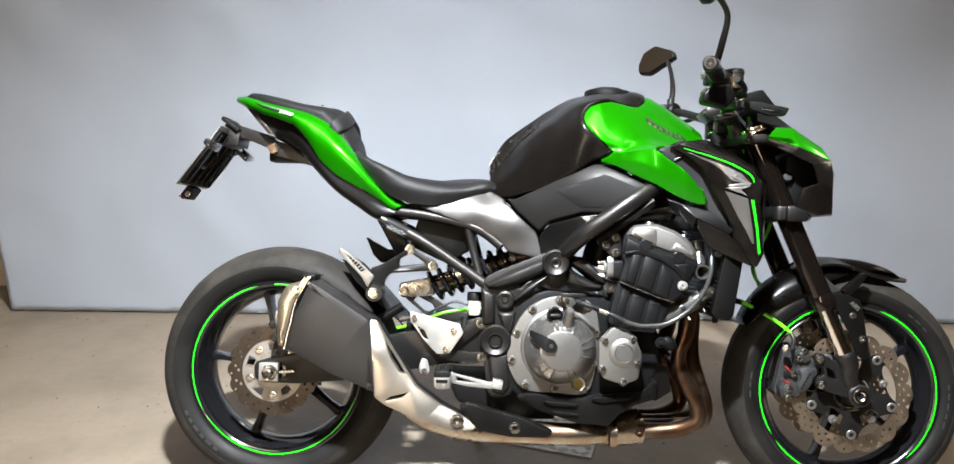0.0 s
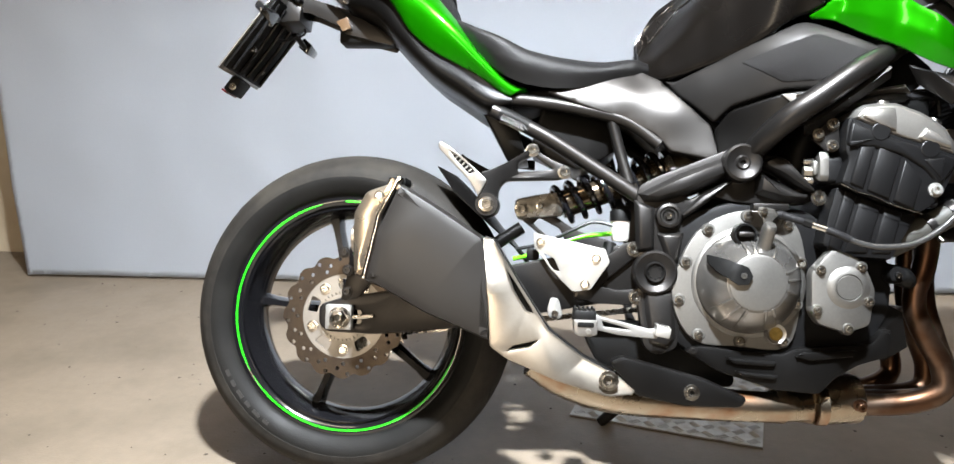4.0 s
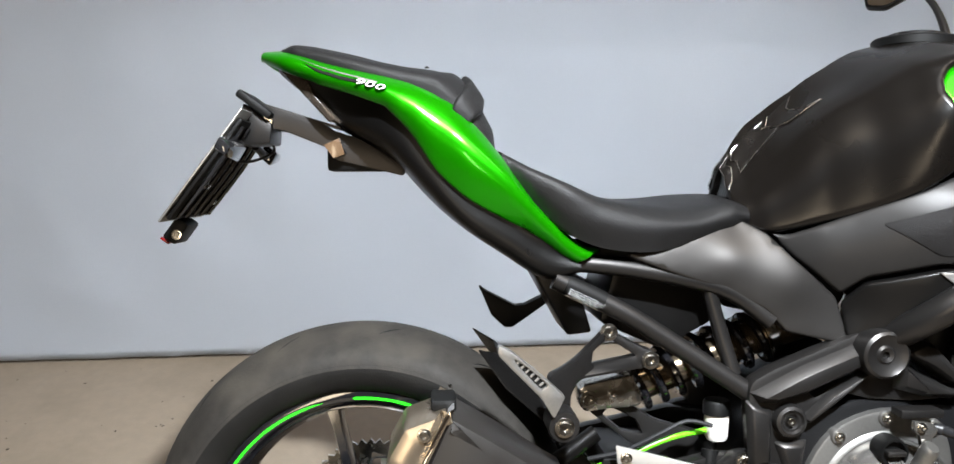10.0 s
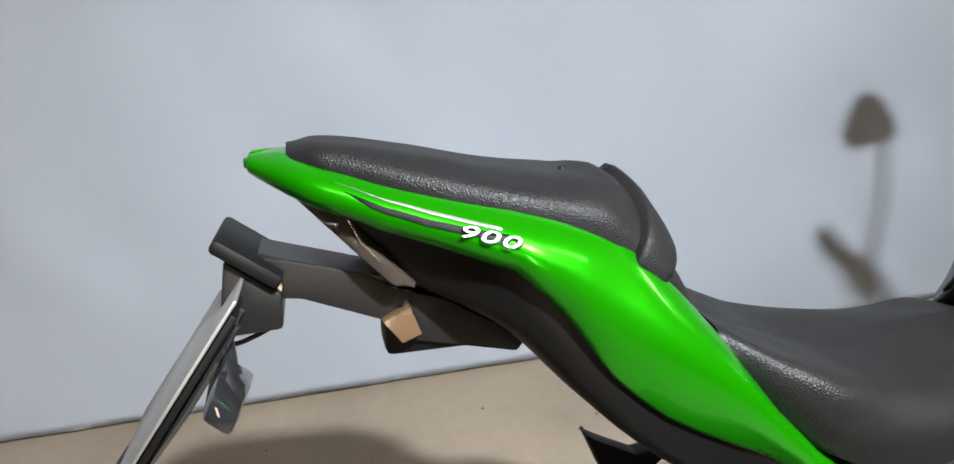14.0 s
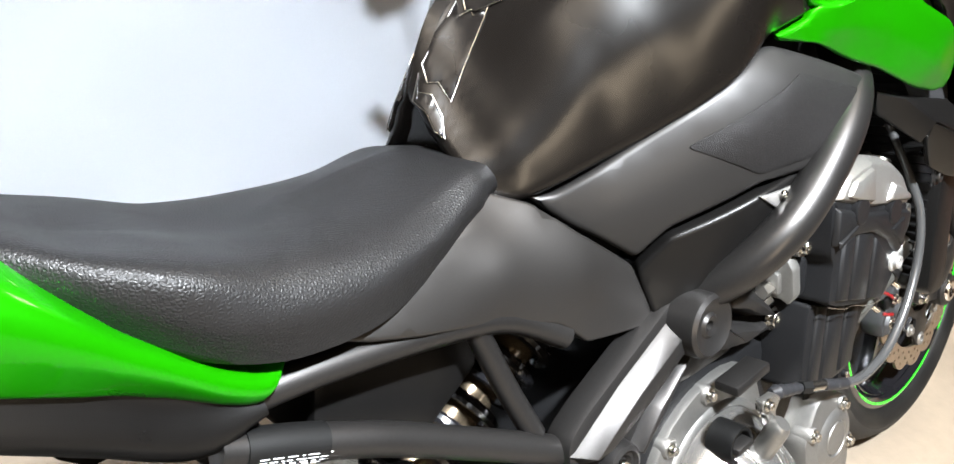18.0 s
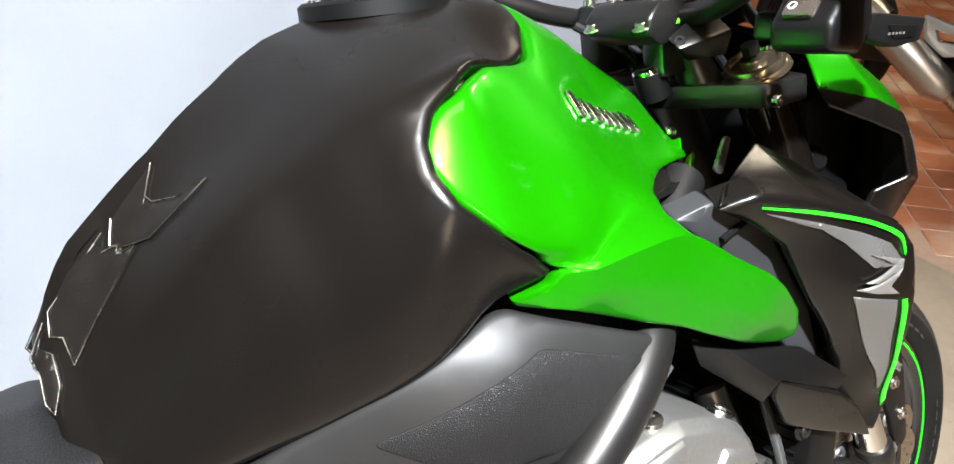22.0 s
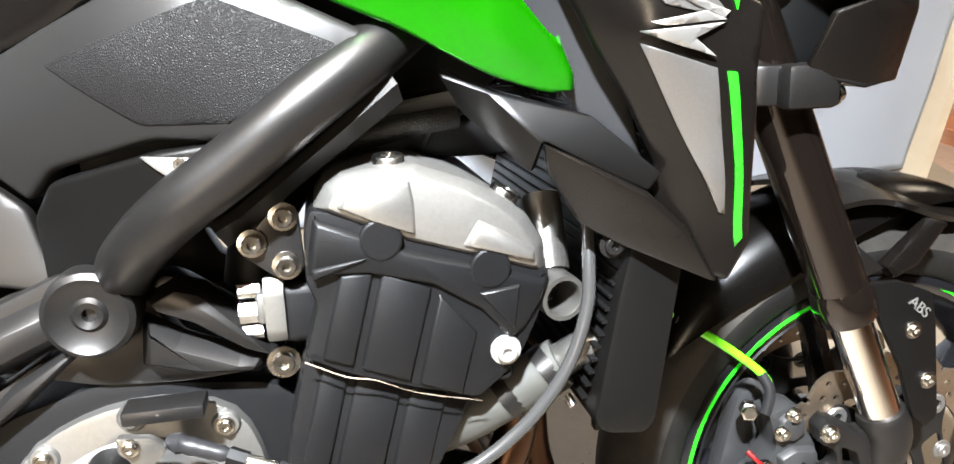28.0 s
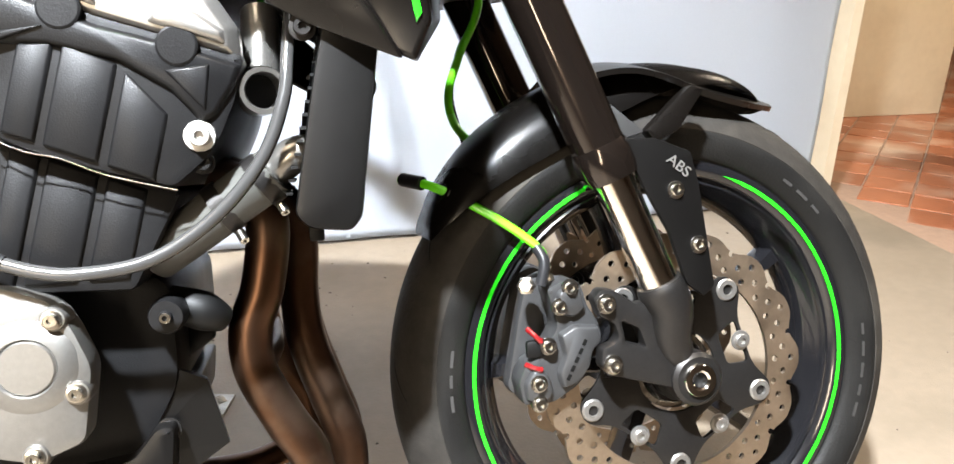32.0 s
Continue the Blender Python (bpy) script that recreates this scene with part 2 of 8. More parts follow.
class Loft:
    """A smooth surface through rows of control points; row i lies at one x. Looked up by x and a run v from 0 to 1."""

    def __init__(self, rows):
        self.xs = [r[0] for r in rows]
        self.rows = np.array([[(r[0], y, z) for y, z in r[1]] for r in rows], float)

    def _cr(self, p, u):
        k = len(p)
        i = min(max(int(u), 0), k - 2)
        s = u - i
        a, b, c, d = (p[min(max(i + j, 0), k - 1)] for j in (-1, 0, 1, 2))
        if i == 0:
            a = 2 * b - c
        if i == k - 2:
            d = 2 * c - b
        return 0.5 * (2 * b + (c - a) * s + (2 * a - 5 * b + 4 * c - d) * s * s + (3 * b - a - 3 * c + d) * s**3)

    def u(self, x):
        return float(np.interp(x, self.xs, range(len(self.xs))))

    def at(self, x, v):
        u = self.u(x)
        n = self.rows.shape[1]
        p = self._cr(self._cr(self.rows, u), v * (n - 1))
        return Vector((x, p[1], p[2]))

    def normal(self, x, v):
        e = 0.004
        du = self.at(min(x + e, self.xs[-1]), v) - self.at(max(x - e, self.xs[0]), v)
        dv = self.at(x, min(v + e, 1)) - self.at(x, max(v - e, 0))
        n = dv.cross(du)
        n.normalize()
        return n

    def v(self, x, z=None, y=None):
        """The run at which the row at x has the height z or the offset y."""
        lo, hi = 0.0, 1.0
        for _ in range(24):
            m = (lo + hi) / 2
            p = self.at(x, m)
            if (p.z > z) if z is not None else (p.y > y):
                lo = m
            else:
                hi = m
        return (lo + hi) / 2

    def shell(self, nx=40, nv=20, both=True):
        bm = bmesh.new()
        g = []
        for i in range(nx + 1):
            x = self.xs[0] + (self.xs[-1] - self.xs[0]) * i / nx
            line = [self.at(x, j / nv) for j in range(nv + 1)]
            if both:
                line = [Vector((p.x, -p.y, p.z)) for p in line[::-1]][:-1] + line
            g.append([bm.verts.new(p) for p in line])
        for a, b in zip(g, g[1:]):
            for j in range(len(a) - 1):
                bm.faces.new((a[j], b[j], b[j + 1], a[j + 1]))
        for row in (g[0], g[-1]):
            bm.faces.new(row)
        bm.faces.new([r[0] for r in g] + [r[-1] for r in g][::-1])
        return bm


def field(ctrl, sharp=False):
    """A smooth side surface: y from (x, z), through control points (x, y, z)."""
    c = np.array(ctrl, float)
    p, w = c[:, [0, 2]], c[:, 1]
    ker = (lambda r: r) if sharp else (lambda r: r * r * np.log(r + 1e-9))
    k = len(p)
    m = np.zeros((k + 3, k + 3))
    m[:k, :k] = ker(np.linalg.norm(p[:, None] - p[None], axis=-1)) + (1e-4 * np.eye(k) if not sharp else 0)
    m[:k, k:] = np.c_[np.ones(k), p]
    m[k:, :k] = m[:k, k:].T
    s = np.linalg.lstsq(m, np.r_[w, 0, 0, 0], rcond=None)[0]

    def f(x, z):
        r = np.hypot(p[:, 0] - x, p[:, 1] - z)
        return float(ker(r) @ s[:k] + s[k] + s[k + 1] * x + s[k + 2] * z)

    return f


def panel(surf, outline, r=0.006, thick=0.012, res=0.012, off=0.0, holes=(), scale=(1.0, 1.0), lines=(), seam=None):
    """A moulded panel on a surface: surf(u, v) gives place and outward normal. Its rim is rolled in by the radius r,
    but not along v = seam; lines: folds that the mesh follows."""
    def fine(lp):
        out = []
        for i in range(len(lp)):
            a, b = Vector(lp[i]), Vector(lp[(i + 1) % len(lp)])
            n = max(1, int(math.hypot((b.x - a.x) * scale[0], (b.y - a.y) * scale[1]) / res))
            out += [tuple(a.lerp(b, j / n)) for j in range(n)]
        return out

    loops = [fine(outline), *[fine(h) for h in holes]]
    sc = np.array(scale)
    seg = np.concatenate([np.stack([np.array(lp) * sc, np.roll(np.array(lp), -1, 0) * sc], 1) for lp in loops])

    if seam is not None:
        seg = seg[~((seg[:, 0, 1] <= seam * sc[1] + 1e-9) & (seg[:, 1, 1] <= seam * sc[1] + 1e-9))]

    def rim(q):
        q = np.array(q) * sc
        a, d = seg[:, 0], seg[:, 1] - seg[:, 0]
        s = np.clip(((q - a) * d).sum(1) / np.maximum((d * d).sum(1), 1e-12), 0, 1)
        return float(np.sqrt((((a + d * s[:, None]) - q) ** 2).sum(1).min()))

    inner, fold = [], []
    for lp in lines:
        for a, b in zip(lp, lp[1:]):
            n = max(1, int(math.hypot((b[0] - a[0]) * sc[0], (b[1] - a[1]) * sc[1]) / (res * 0.5)))
            fold += [(a[0] + (b[0] - a[0]) * j / n, a[1] + (b[1] - a[1]) * j / n) for j in range(n + 1)]
    fold = [q for q in dict.fromkeys(fold) if within(q, loops[0]) and rim(q) > r * 0.3]
    inner += fold
    near = np.array(fold) * sc if fold else None
    for depth in (0.12, 0.3, 0.6, 1.0):
        for lp in loops:
            k = len(lp)
            for i in range(k):
                a, b, c = np.array(lp[i - 1]) * sc, np.array(lp[i]) * sc, np.array(lp[(i + 1) % k]) * sc
                t = c - a
                n = np.array((-t[1], t[0])) / (np.linalg.norm(t) + 1e-9)
                for sgn in (1, -1):
                    q = (b + n * sgn * r * depth) / sc
                    if within(q, loops[0]) and not any(within(q, h) for h in loops[1:]) and rim(q) > r * depth * 0.8:
                        inner.append(tuple(q))
    us, vs = [p[0] for p in loops[0]], [p[1] for p in loops[0]]
    du, dv = res / scale[0], res / scale[1]
    for i in range(int((max(us) - min(us)) / du) + 1):
        for j in range(int((max(vs) - min(vs)) / dv) + 1):
            q = (min(us) + (i + 0.5 + 0.5 * (j % 2)) * du, min(vs) + (j + 0.5) * dv)
            if within(q, loops[0]) and not any(within(q, h) for h in loops[1:]) and rim(q) > r + res * 0.35:
                if near is None or np.sqrt(((near - np.array(q) * sc) ** 2).sum(1).min()) > res * 0.5:
                    inner.append(q)
    real = lambda ps: [(p[0] * scale[0], p[1] * scale[1]) for p in ps]
    v, faces = mesh2d(real(loops[0]), [real(h) for h in loops[1:]], real(inner))
    v = [Vector((p.x / scale[0], p.y / scale[1])) for p in v]
    bm = bmesh.new()
    tops = []
    for p in v:
        place, n = surf(p.x, p.y)
        d = min(rim((p.x, p.y)) / max(r, 1e-6), 1.0)
        drop = r * (1 - math.sqrt(max(0.0, 1 - (1 - d) ** 2)))
        vert = bm.verts.new(place + n * (off - drop))
        tops.append((vert, n))
    fs = [bm.faces.new([tops[i][0] for i in f]) for f in faces]
    bmesh.ops.delete(bm, geom=[q for q in bm.verts if not q.link_faces], context="VERTS")
    norm = {q: n for q, n in tops if q.is_valid}
    edge = [e for e in bm.edges if len(e.link_faces) == 1]
    low = {}
    for e in edge:
        for q in e.verts:
            if q not in low:
                low[q] = bm.verts.new(q.co - norm[q] * thick)
    for e in edge:
        a, b = e.verts
        bm.faces.new((a, b, low[b], low[a]))
    return bm


def side(f):
    """A panel surface over the side plane (x, z), from a field."""
    def surf(x, z):
        e = 0.003
        y = f(x, z)
        n = Vector(((f(x + e, z) - f(x - e, z)) / (2 * e), -1, (f(x, z + e) - f(x, z - e)) / (2 * e)))
        return Vector((x, y, z)), n.normalized()

    return surf


def on(loft):
    return lambda x, v: (loft.at(x, v), loft.normal(x, v))


def letters(text, size, depth, m, name, material, parent, shear=0.0, spacing=1.0, bold=0.0):
    cu = bpy.data.curves.new(name, "FONT")
    cu.body, cu.size, cu.extrude, cu.align_x, cu.align_y, cu.shear, cu.space_character = text, size, depth, "CENTER", "CENTER", shear, spacing
    cu.offset = bold
    tmp = bpy.data.objects.new("tmp", cu)
    scene.collection.objects.link(tmp)
    me = bpy.data.meshes.new_from_object(tmp.evaluated_get(bpy.context.evaluated_depsgraph_get()))
    bpy.data.objects.remove(tmp)
    bpy.data.curves.remove(cu)
    me.materials.clear()
    me.materials.append(material)
    ob = new(name, me)
    ob.parent = parent
    ob.matrix_basis = m
    return ob


def facing(p, n, up=(0, 0, 1)):
    """A pose at p whose z points along n."""
    n, up = Vector(n).normalized(), Vector(up)
    x = up.cross(n)
    if x.length < 1e-4:
        x = Vector((1, 0, 0))
    x.normalize()
    y = n.cross(x)
    return Matrix(((x.x, y.x, n.x, p[0]), (x.y, y.y, n.y, p[1]), (x.z, y.z, n.z, p[2]), (0, 0, 0, 1)))


# ---- materials ----
def material(name, colour, rough=0.5, metal=0.0, coat=0.0, coat_rough=0.05, spec=0.5, grain=0.0, grain_scale=60.0, bump=0.0, bump_scale=300.0,
             stain=None, stain_scale=6.0, stain_amount=0.4, rough_var=0.1, kind="noise", sheen=0.0, space="Object", vary=0.0):
    """A surface with fine grain, broad staining, varied gloss and fine relief."""
    mat = bpy.data.materials.new(name)
    mat.use_nodes = True
    nt = mat.node_tree
    b = nt.nodes["Principled BSDF"]
    link, node = nt.links.new, nt.nodes.new
    co = node("ShaderNodeTexCoord")
    geo = node("ShaderNodeNewGeometry")
    def noise_node(scale, detail=4.0):
        n = node("ShaderNodeTexNoise")
        n.inputs["Scale"].default_value, n.inputs["Detail"].default_value = scale, detail
        link(geo.outputs["Position"] if space == "World" else co.outputs[space], n.inputs["Vector"])
        return n
    fine, broad = noise_node(grain_scale), noise_node(stain_scale, 6.0)
    base = (*colour, 1)
    mix1 = node("ShaderNodeMix")
    mix1.data_type = "RGBA"
    mix1.inputs["A"].default_value = tuple(max(0, c * (1 - grain)) for c in colour) + (1,)
    mix1.inputs["B"].default_value = tuple(min(1, c * (1 + grain)) for c in colour) + (1,)
    link(fine.outputs["Fac"], mix1.inputs["Factor"])
    out = mix1.outputs["Result"]
    if stain:
        ramp = node("ShaderNodeMapRange")
        ramp.inputs["From Min"].default_value, ramp.inputs["From Max"].default_value = 0.48, 0.72
        ramp.inputs["To Max"].default_value = stain_amount
        link(broad.outputs["Fac"], ramp.inputs["Value"])
        mix2 = node("ShaderNodeMix")
        mix2.data_type = "RGBA"
        link(ramp.outputs["Result"], mix2.inputs["Factor"])
        link(out, mix2.inputs["A"])
        mix2.inputs["B"].default_value = (*stain, 1)
        out = mix2.outputs["Result"]
    if vary:
        info, hsv, vr = node("ShaderNodeObjectInfo"), node("ShaderNodeHueSaturation"), node("ShaderNodeMapRange")
        vr.inputs["To Min"].default_value, vr.inputs["To Max"].default_value = 1 - vary, 1 + vary
        link(info.outputs["Random"], vr.inputs["Value"])
        link(vr.outputs["Result"], hsv.inputs["Value"])
        link(out, hsv.inputs["Color"])
        out = hsv.outputs["Color"]
    link(out, b.inputs["Base Color"])
    rr = node("ShaderNodeMapRange")
    rr.inputs["To Min"].default_value, rr.inputs["To Max"].default_value = max(0.02, rough - rough_var), min(1, rough + rough_var)
    rr.inputs["From Min"].default_value, rr.inputs["From Max"].default_value = 0.3, 0.7
    link(broad.outputs["Fac"], rr.inputs["Value"])
    link(rr.outputs["Result"], b.inputs["Roughness"])
    b.inputs["Metallic"].default_value = metal
    b.inputs["Coat Weight"].default_value, b.inputs["Coat Roughness"].default_value = coat, coat_rough
    b.inputs["Specular IOR Level"].default_value = spec
    b.inputs["Sheen Weight"].default_value = sheen
    if bump:
        bp = node("ShaderNodeBump")
        bp.inputs["Strength"].default_value, bp.inputs["Distance"].default_value = 1.0, bump
        if kind == "leather":
            t = node("ShaderNodeTexVoronoi")
            t.feature, t.inputs["Scale"].default_value = "DISTANCE_TO_EDGE", bump_scale
            link(co.outputs[space], t.inputs["Vector"])
            link(t.outputs["Distance"], bp.inputs["Height"])
        else:
            t = noise_node(bump_scale, 3.0)
            link(t.outputs["Fac"], bp.inputs["Height"])
        link(bp.outputs["Normal"], b.inputs["Normal"])
    return mat


GREEN = material("green_paint", (0.009, 0.25, 0.0004), 0.28, 0.68, coat=0.32, coat_rough=0.03, grain=0.04, grain_scale=400, rough_var=0.01, spec=0.1)
MATT = material("satin_black_paint", (0.0034, 0.0028, 0.0024), 0.27, 0.0, grain=0.2, grain_scale=700, bump=0.00004, bump_scale=900, rough_var=0.05, spec=0.27)
GREY = material("satin_graphite", (0.052, 0.049, 0.047), 0.44, 0.9, grain=0.1, grain_scale=800, rough_var=0.05)
CHARCOAL = material("charcoal_satin_plastic", (0.020, 0.019, 0.0185), 0.46, 0.5, grain=0.1, grain_scale=800, bump=0.00005, bump_scale=900, rough_var=0.05, spec=0.3)
INSERT = material("grey_shroud_plastic", (0.020, 0.020, 0.021), 0.42, grain=0.15, grain_scale=300, bump=0.0001, bump_scale=900, spec=0.35)
PLASTIC = material("black_plastic", (0.003, 0.0028, 0.0027), 0.36, bump=0.00012, bump_scale=1400, grain=0.2, grain_scale=200, spec=0.2)
DARK = material("dark_plastic", (0.002, 0.002, 0.002), 0.55, bump=0.0001, bump_scale=900, spec=0.2)
SEAT = material("seat_vinyl", (0.006, 0.0058, 0.006), 0.48, bump=0.0007, bump_scale=400, kind="leather", grain=0.15, grain_scale=60, spec=0.28)
RUBBER = material("tyre_rubber", (0.005, 0.0048, 0.0045), 0.6, grain=0.3, grain_scale=90, bump=0.0004, bump_scale=420, stain=(0.022, 0.02, 0.017), stain_scale=9, stain_amount=0.35, spec=0.2)
HOSE = material("rubber_hose", (0.012, 0.012, 0.013), 0.4, rough_var=0.08, spec=0.2)
RIM = material("gloss_black_rim", (0.006, 0.006, 0.007), 0.16, coat=0.6, grain=0.1)
FRAME = material("frame_black", (0.038, 0.036, 0.035), 0.38, 0.85, bump=0.00006, bump_scale=700, grain=0.12, grain_scale=300, spec=0.2)
ENGINE = material("engine_black", (0.006, 0.006, 0.0064), 0.43, 0.2, bump=0.0002, bump_scale=760, grain=0.2, grain_scale=240, spec=0.2)
CAST = material("cast_cover_alloy", (0.20, 0.195, 0.185), 0.47, 0.9, grain=0.12, grain_scale=260, bump=0.00012, bump_scale=900, stain=(0.16, 0.15, 0.13), stain_amount=0.35)
ALLOY = material("cast_alloy", (0.31, 0.30, 0.285), 0.36, 0.85, grain=0.12, grain_scale=260, bump=0.00015, bump_scale=900, stain=(0.2, 0.185, 0.16), stain_amount=0.35)
STEEL = material("zinc_steel", (0.52, 0.50, 0.46), 0.25, 1.0, grain=0.1, stain=(0.3, 0.24, 0.17), stain_scale=40, stain_amount=0.2)
CHROME = material("polished_chrome", (0.75, 0.72, 0.68), 0.1, 1.0, rough_var=0.04)
STAIN = material("brushed_stainless", (0.37, 0.335, 0.29), 0.36, 0.95, grain=0.08, grain_scale=140, stain=(0.40, 0.32, 0.23), stain_scale=5, stain_amount=0.45)
SILVER = material("satin_silver_alloy", (0.38, 0.37, 0.355), 0.38, 0.8, grain=0.05, bump=0.00008, bump_scale=800)
HEADER = material("heat_tinted_pipe", (0.085, 0.046, 0.028), 0.4, 1.0, grain=0.25, grain_scale=30, stain=(0.21, 0.165, 0.13), stain_scale=9, stain_amount=0.75)
BLUED = material("blued_pipe", (0.33, 0.28, 0.215), 0.3, 1.0, grain=0.2, grain_scale=20, stain=(0.22, 0.085, 0.028), stain_scale=13, stain_amount=0.9)
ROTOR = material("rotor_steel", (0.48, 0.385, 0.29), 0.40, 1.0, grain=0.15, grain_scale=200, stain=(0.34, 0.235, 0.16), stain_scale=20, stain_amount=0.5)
# rear disc steel, a much darker brown than the front disc
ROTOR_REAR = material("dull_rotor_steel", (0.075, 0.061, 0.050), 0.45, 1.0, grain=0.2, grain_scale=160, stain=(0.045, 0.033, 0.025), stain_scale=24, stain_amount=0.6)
STRIPE = material("green_stripe", (0.015, 0.62, 0.01), 0.3, coat=0.5, grain=0.03)
HOSEGREEN = material("green_hose", (0.12, 0.62, 0.01), 0.3, coat=0.4, grain=0.03)
WHITE = material("white_print", (0.75, 0.75, 0.73), 0.5, grain=0.05)
BRONZE = material("bronze_anodised", (0.2, 0.155, 0.105), 0.2, 0.9, coat=0.3, grain=0.06)
GLASSY = material("smoked_lens", (0.045, 0.036, 0.029), 0.06, 0.2, coat=1.0, grain=0.3, grain_scale=80)
TRANSLU = material("milky_plastic", (0.62, 0.6, 0.55), 0.35, grain=0.05, stain=(0.5, 0.44, 0.35))
RED = material("red_reflector", (0.13, 0.004, 0.005), 0.3, coat=0.3, grain=0.15, grain_scale=500)
CARBON = material("textured_grip_pad", (0.009, 0.0085, 0.0085), 0.5, bump=0.0008, bump_scale=620, kind="leather", grain=0.1, spec=0.12)
GEL = material("clear_gel_pad", (0.0055, 0.0047, 0.0042), 0.28, 0.0, coat=0.0, grain=0.3, grain_scale=90, spec=0.22)
MIRROR = material("mirror_glass", (0.9, 0.9, 0.9), 0.02, 1.0, rough_var=0.0)
ALU = material("bright_alloy", (0.44, 0.435, 0.42), 0.38, 0.7, grain=0.06, bump=0.00008, bump_scale=900, stain=(0.39, 0.365, 0.325), stain_scale=14, stain_amount=0.4)
CARRIER = material("disc_carrier_alloy", (0.25, 0.235, 0.215), 0.4, 0.6, grain=0.1, stain=(0.17, 0.14, 0.11), stain_scale=18, stain_amount=0.4)
DUSTY = material("dusty_tread_rubber", (0.017, 0.0152, 0.0132), 0.72, grain=0.5, grain_scale=70, bump=0.0005, bump_scale=240, stain=(0.042, 0.037, 0.030), stain_scale=11, stain_amount=0.75, spec=0.2)
CABLE = material("glossy_cable_sheath", (0.06, 0.06, 0.06), 0.22, 0.5, grain=0.05)
# ---- the room ----
CONCRETE = material("worn_concrete", (0.19, 0.153, 0.114), 0.5, grain=0.14, grain_scale=38, bump=0.0006, bump_scale=160, stain=(0.10, 0.080, 0.056), stain_scale=3.2, stain_amount=0.5)
CLOTH = material("blue_grey_backdrop_cloth", (0.60, 0.64, 0.71), 0.85, grain=0.035, grain_scale=260, bump=0.0005, bump_scale=900, stain=(0.55, 0.59, 0.66), stain_scale=1.3, stain_amount=0.5, sheen=0.1)
CREAM = material("cream_plaster", (0.62, 0.53, 0.39), 0.75, grain=0.06, grain_scale=30, bump=0.002, bump_scale=14, stain=(0.38, 0.28, 0.18), stain_scale=2.5, stain_amount=0.6)
TERRA = material("terracotta_tile", (0.30, 0.105, 0.05), 0.42, grain=0.2, grain_scale=22, bump=0.0012, bump_scale=40, stain=(0.46, 0.34, 0.25), stain_scale=3.6, stain_amount=0.85, space="World", vary=0.22)
GROUT = material("tile_bedding", (0.26, 0.17, 0.12), 0.8, grain=0.2, grain_scale=50, bump=0.001, bump_scale=80)
CEIL = material("ceiling_plaster", (0.30, 0.27, 0.23), 0.9, grain=0.05, bump=0.001, bump_scale=20)

# unseen walls, coloured dark to keep reflections in the black paint low
DIM = material("dark_painted_wall", (0.10, 0.085, 0.07), 0.8, grain=0.1, bump=0.001, bump_scale=30)


def slab(name, x0, x1, y0, y1, z0, z1, mat):
    return part(name, box(x0, x1, y0, y1, z0, z1, 0.0), mat, None, kind="structure")


floor = slab("floor", -3.4, 2.68, -4.4, 5.4, -0.12, 0.0, CONCRETE)
tile_floor = slab("floor_tiled", 2.68, 7.4, -4.4, 5.4, -0.12, -0.004, GROUT)
slab("wall_north", -3.4, 2.56, 1.42, 1.6, 0, 2.9, CREAM)
slab("wall_far", 2.56, 7.4, 5.4, 5.6, 0, 2.9, CREAM)
slab("wall_south", -3.4, 7.4, -4.6, -4.4, 0, 2.9, DIM)
slab("wall_west", -3.6, -3.4, -4.6, 1.6, 0, 2.9, DIM)
slab("wall_east", 7.4, 7.6, -4.6, 5.6, 0, 2.9, DIM)
slab("ceiling", -3.6, 7.6, -4.6, 5.6, 2.9, 3.0, CEIL)
slab("wall_annex", 3.35, 3.95, 2.3, 2.5, 0, 2.9, CREAM)
# pale strip standing in for the lit edge of the cloth
slab("trim_post", 2.532, 2.56, 1.20, 1.42, 0, 2.9, CREAM)


GRIT = material("floor_grit", (0.05, 0.038, 0.028), 0.8, grain=0.3)
grng = random.Random(3)
bm = bmesh.new()
for k in range(420):
    x, y, r = grng.uniform(-1.4, 2.5), grng.uniform(-0.6, 1.14), grng.choice((0.0015, 0.002, 0.003, 0.0045))
    ring = [bm.verts.new((x + r * grng.uniform(0.6, 1.2) * math.cos(a * 1.0472), y + r * grng.uniform(0.6, 1.2) * math.sin(a * 1.0472), 0.0004)) for a in range(6)]
    top = bm.verts.new((x, y, 0.0006 + r * 0.4))
    for a in range(6):
        bm.faces.new((ring[a], ring[(a + 1) % 6], top))
part("floor_grit", bm, GRIT, None, "small dark specks of dirt scattered on the concrete", kind="stuff", category="grit")


def cloth_y(x, z):
    low = math.exp(-z * 5.0)
    fold = 0.009 * math.sin(x * 9 + 1.2 * math.sin(z * 2)) + 0.004 * math.sin(x * 23 + z * 1.5)
    hang = 0.030 * noise.noise(Vector((x * 1.6, 3.0, z * 0.5))) + 0.010 * noise.noise(Vector((x * 4 + z * 2.0, 7.0, z * 3.2)))
    crease = 0.030 * noise.noise(Vector((x * 3 + z * 2, 1.0, z * 9))) * max(0, z - 1.0)
    lean = 0.42 * max(0.0, min(z, 1.45) - 0.88) ** 1.5
    return 1.175 + 0.037 * x - lean + fold * 0.35 * (1 - low) + hang * (1 - low) + crease


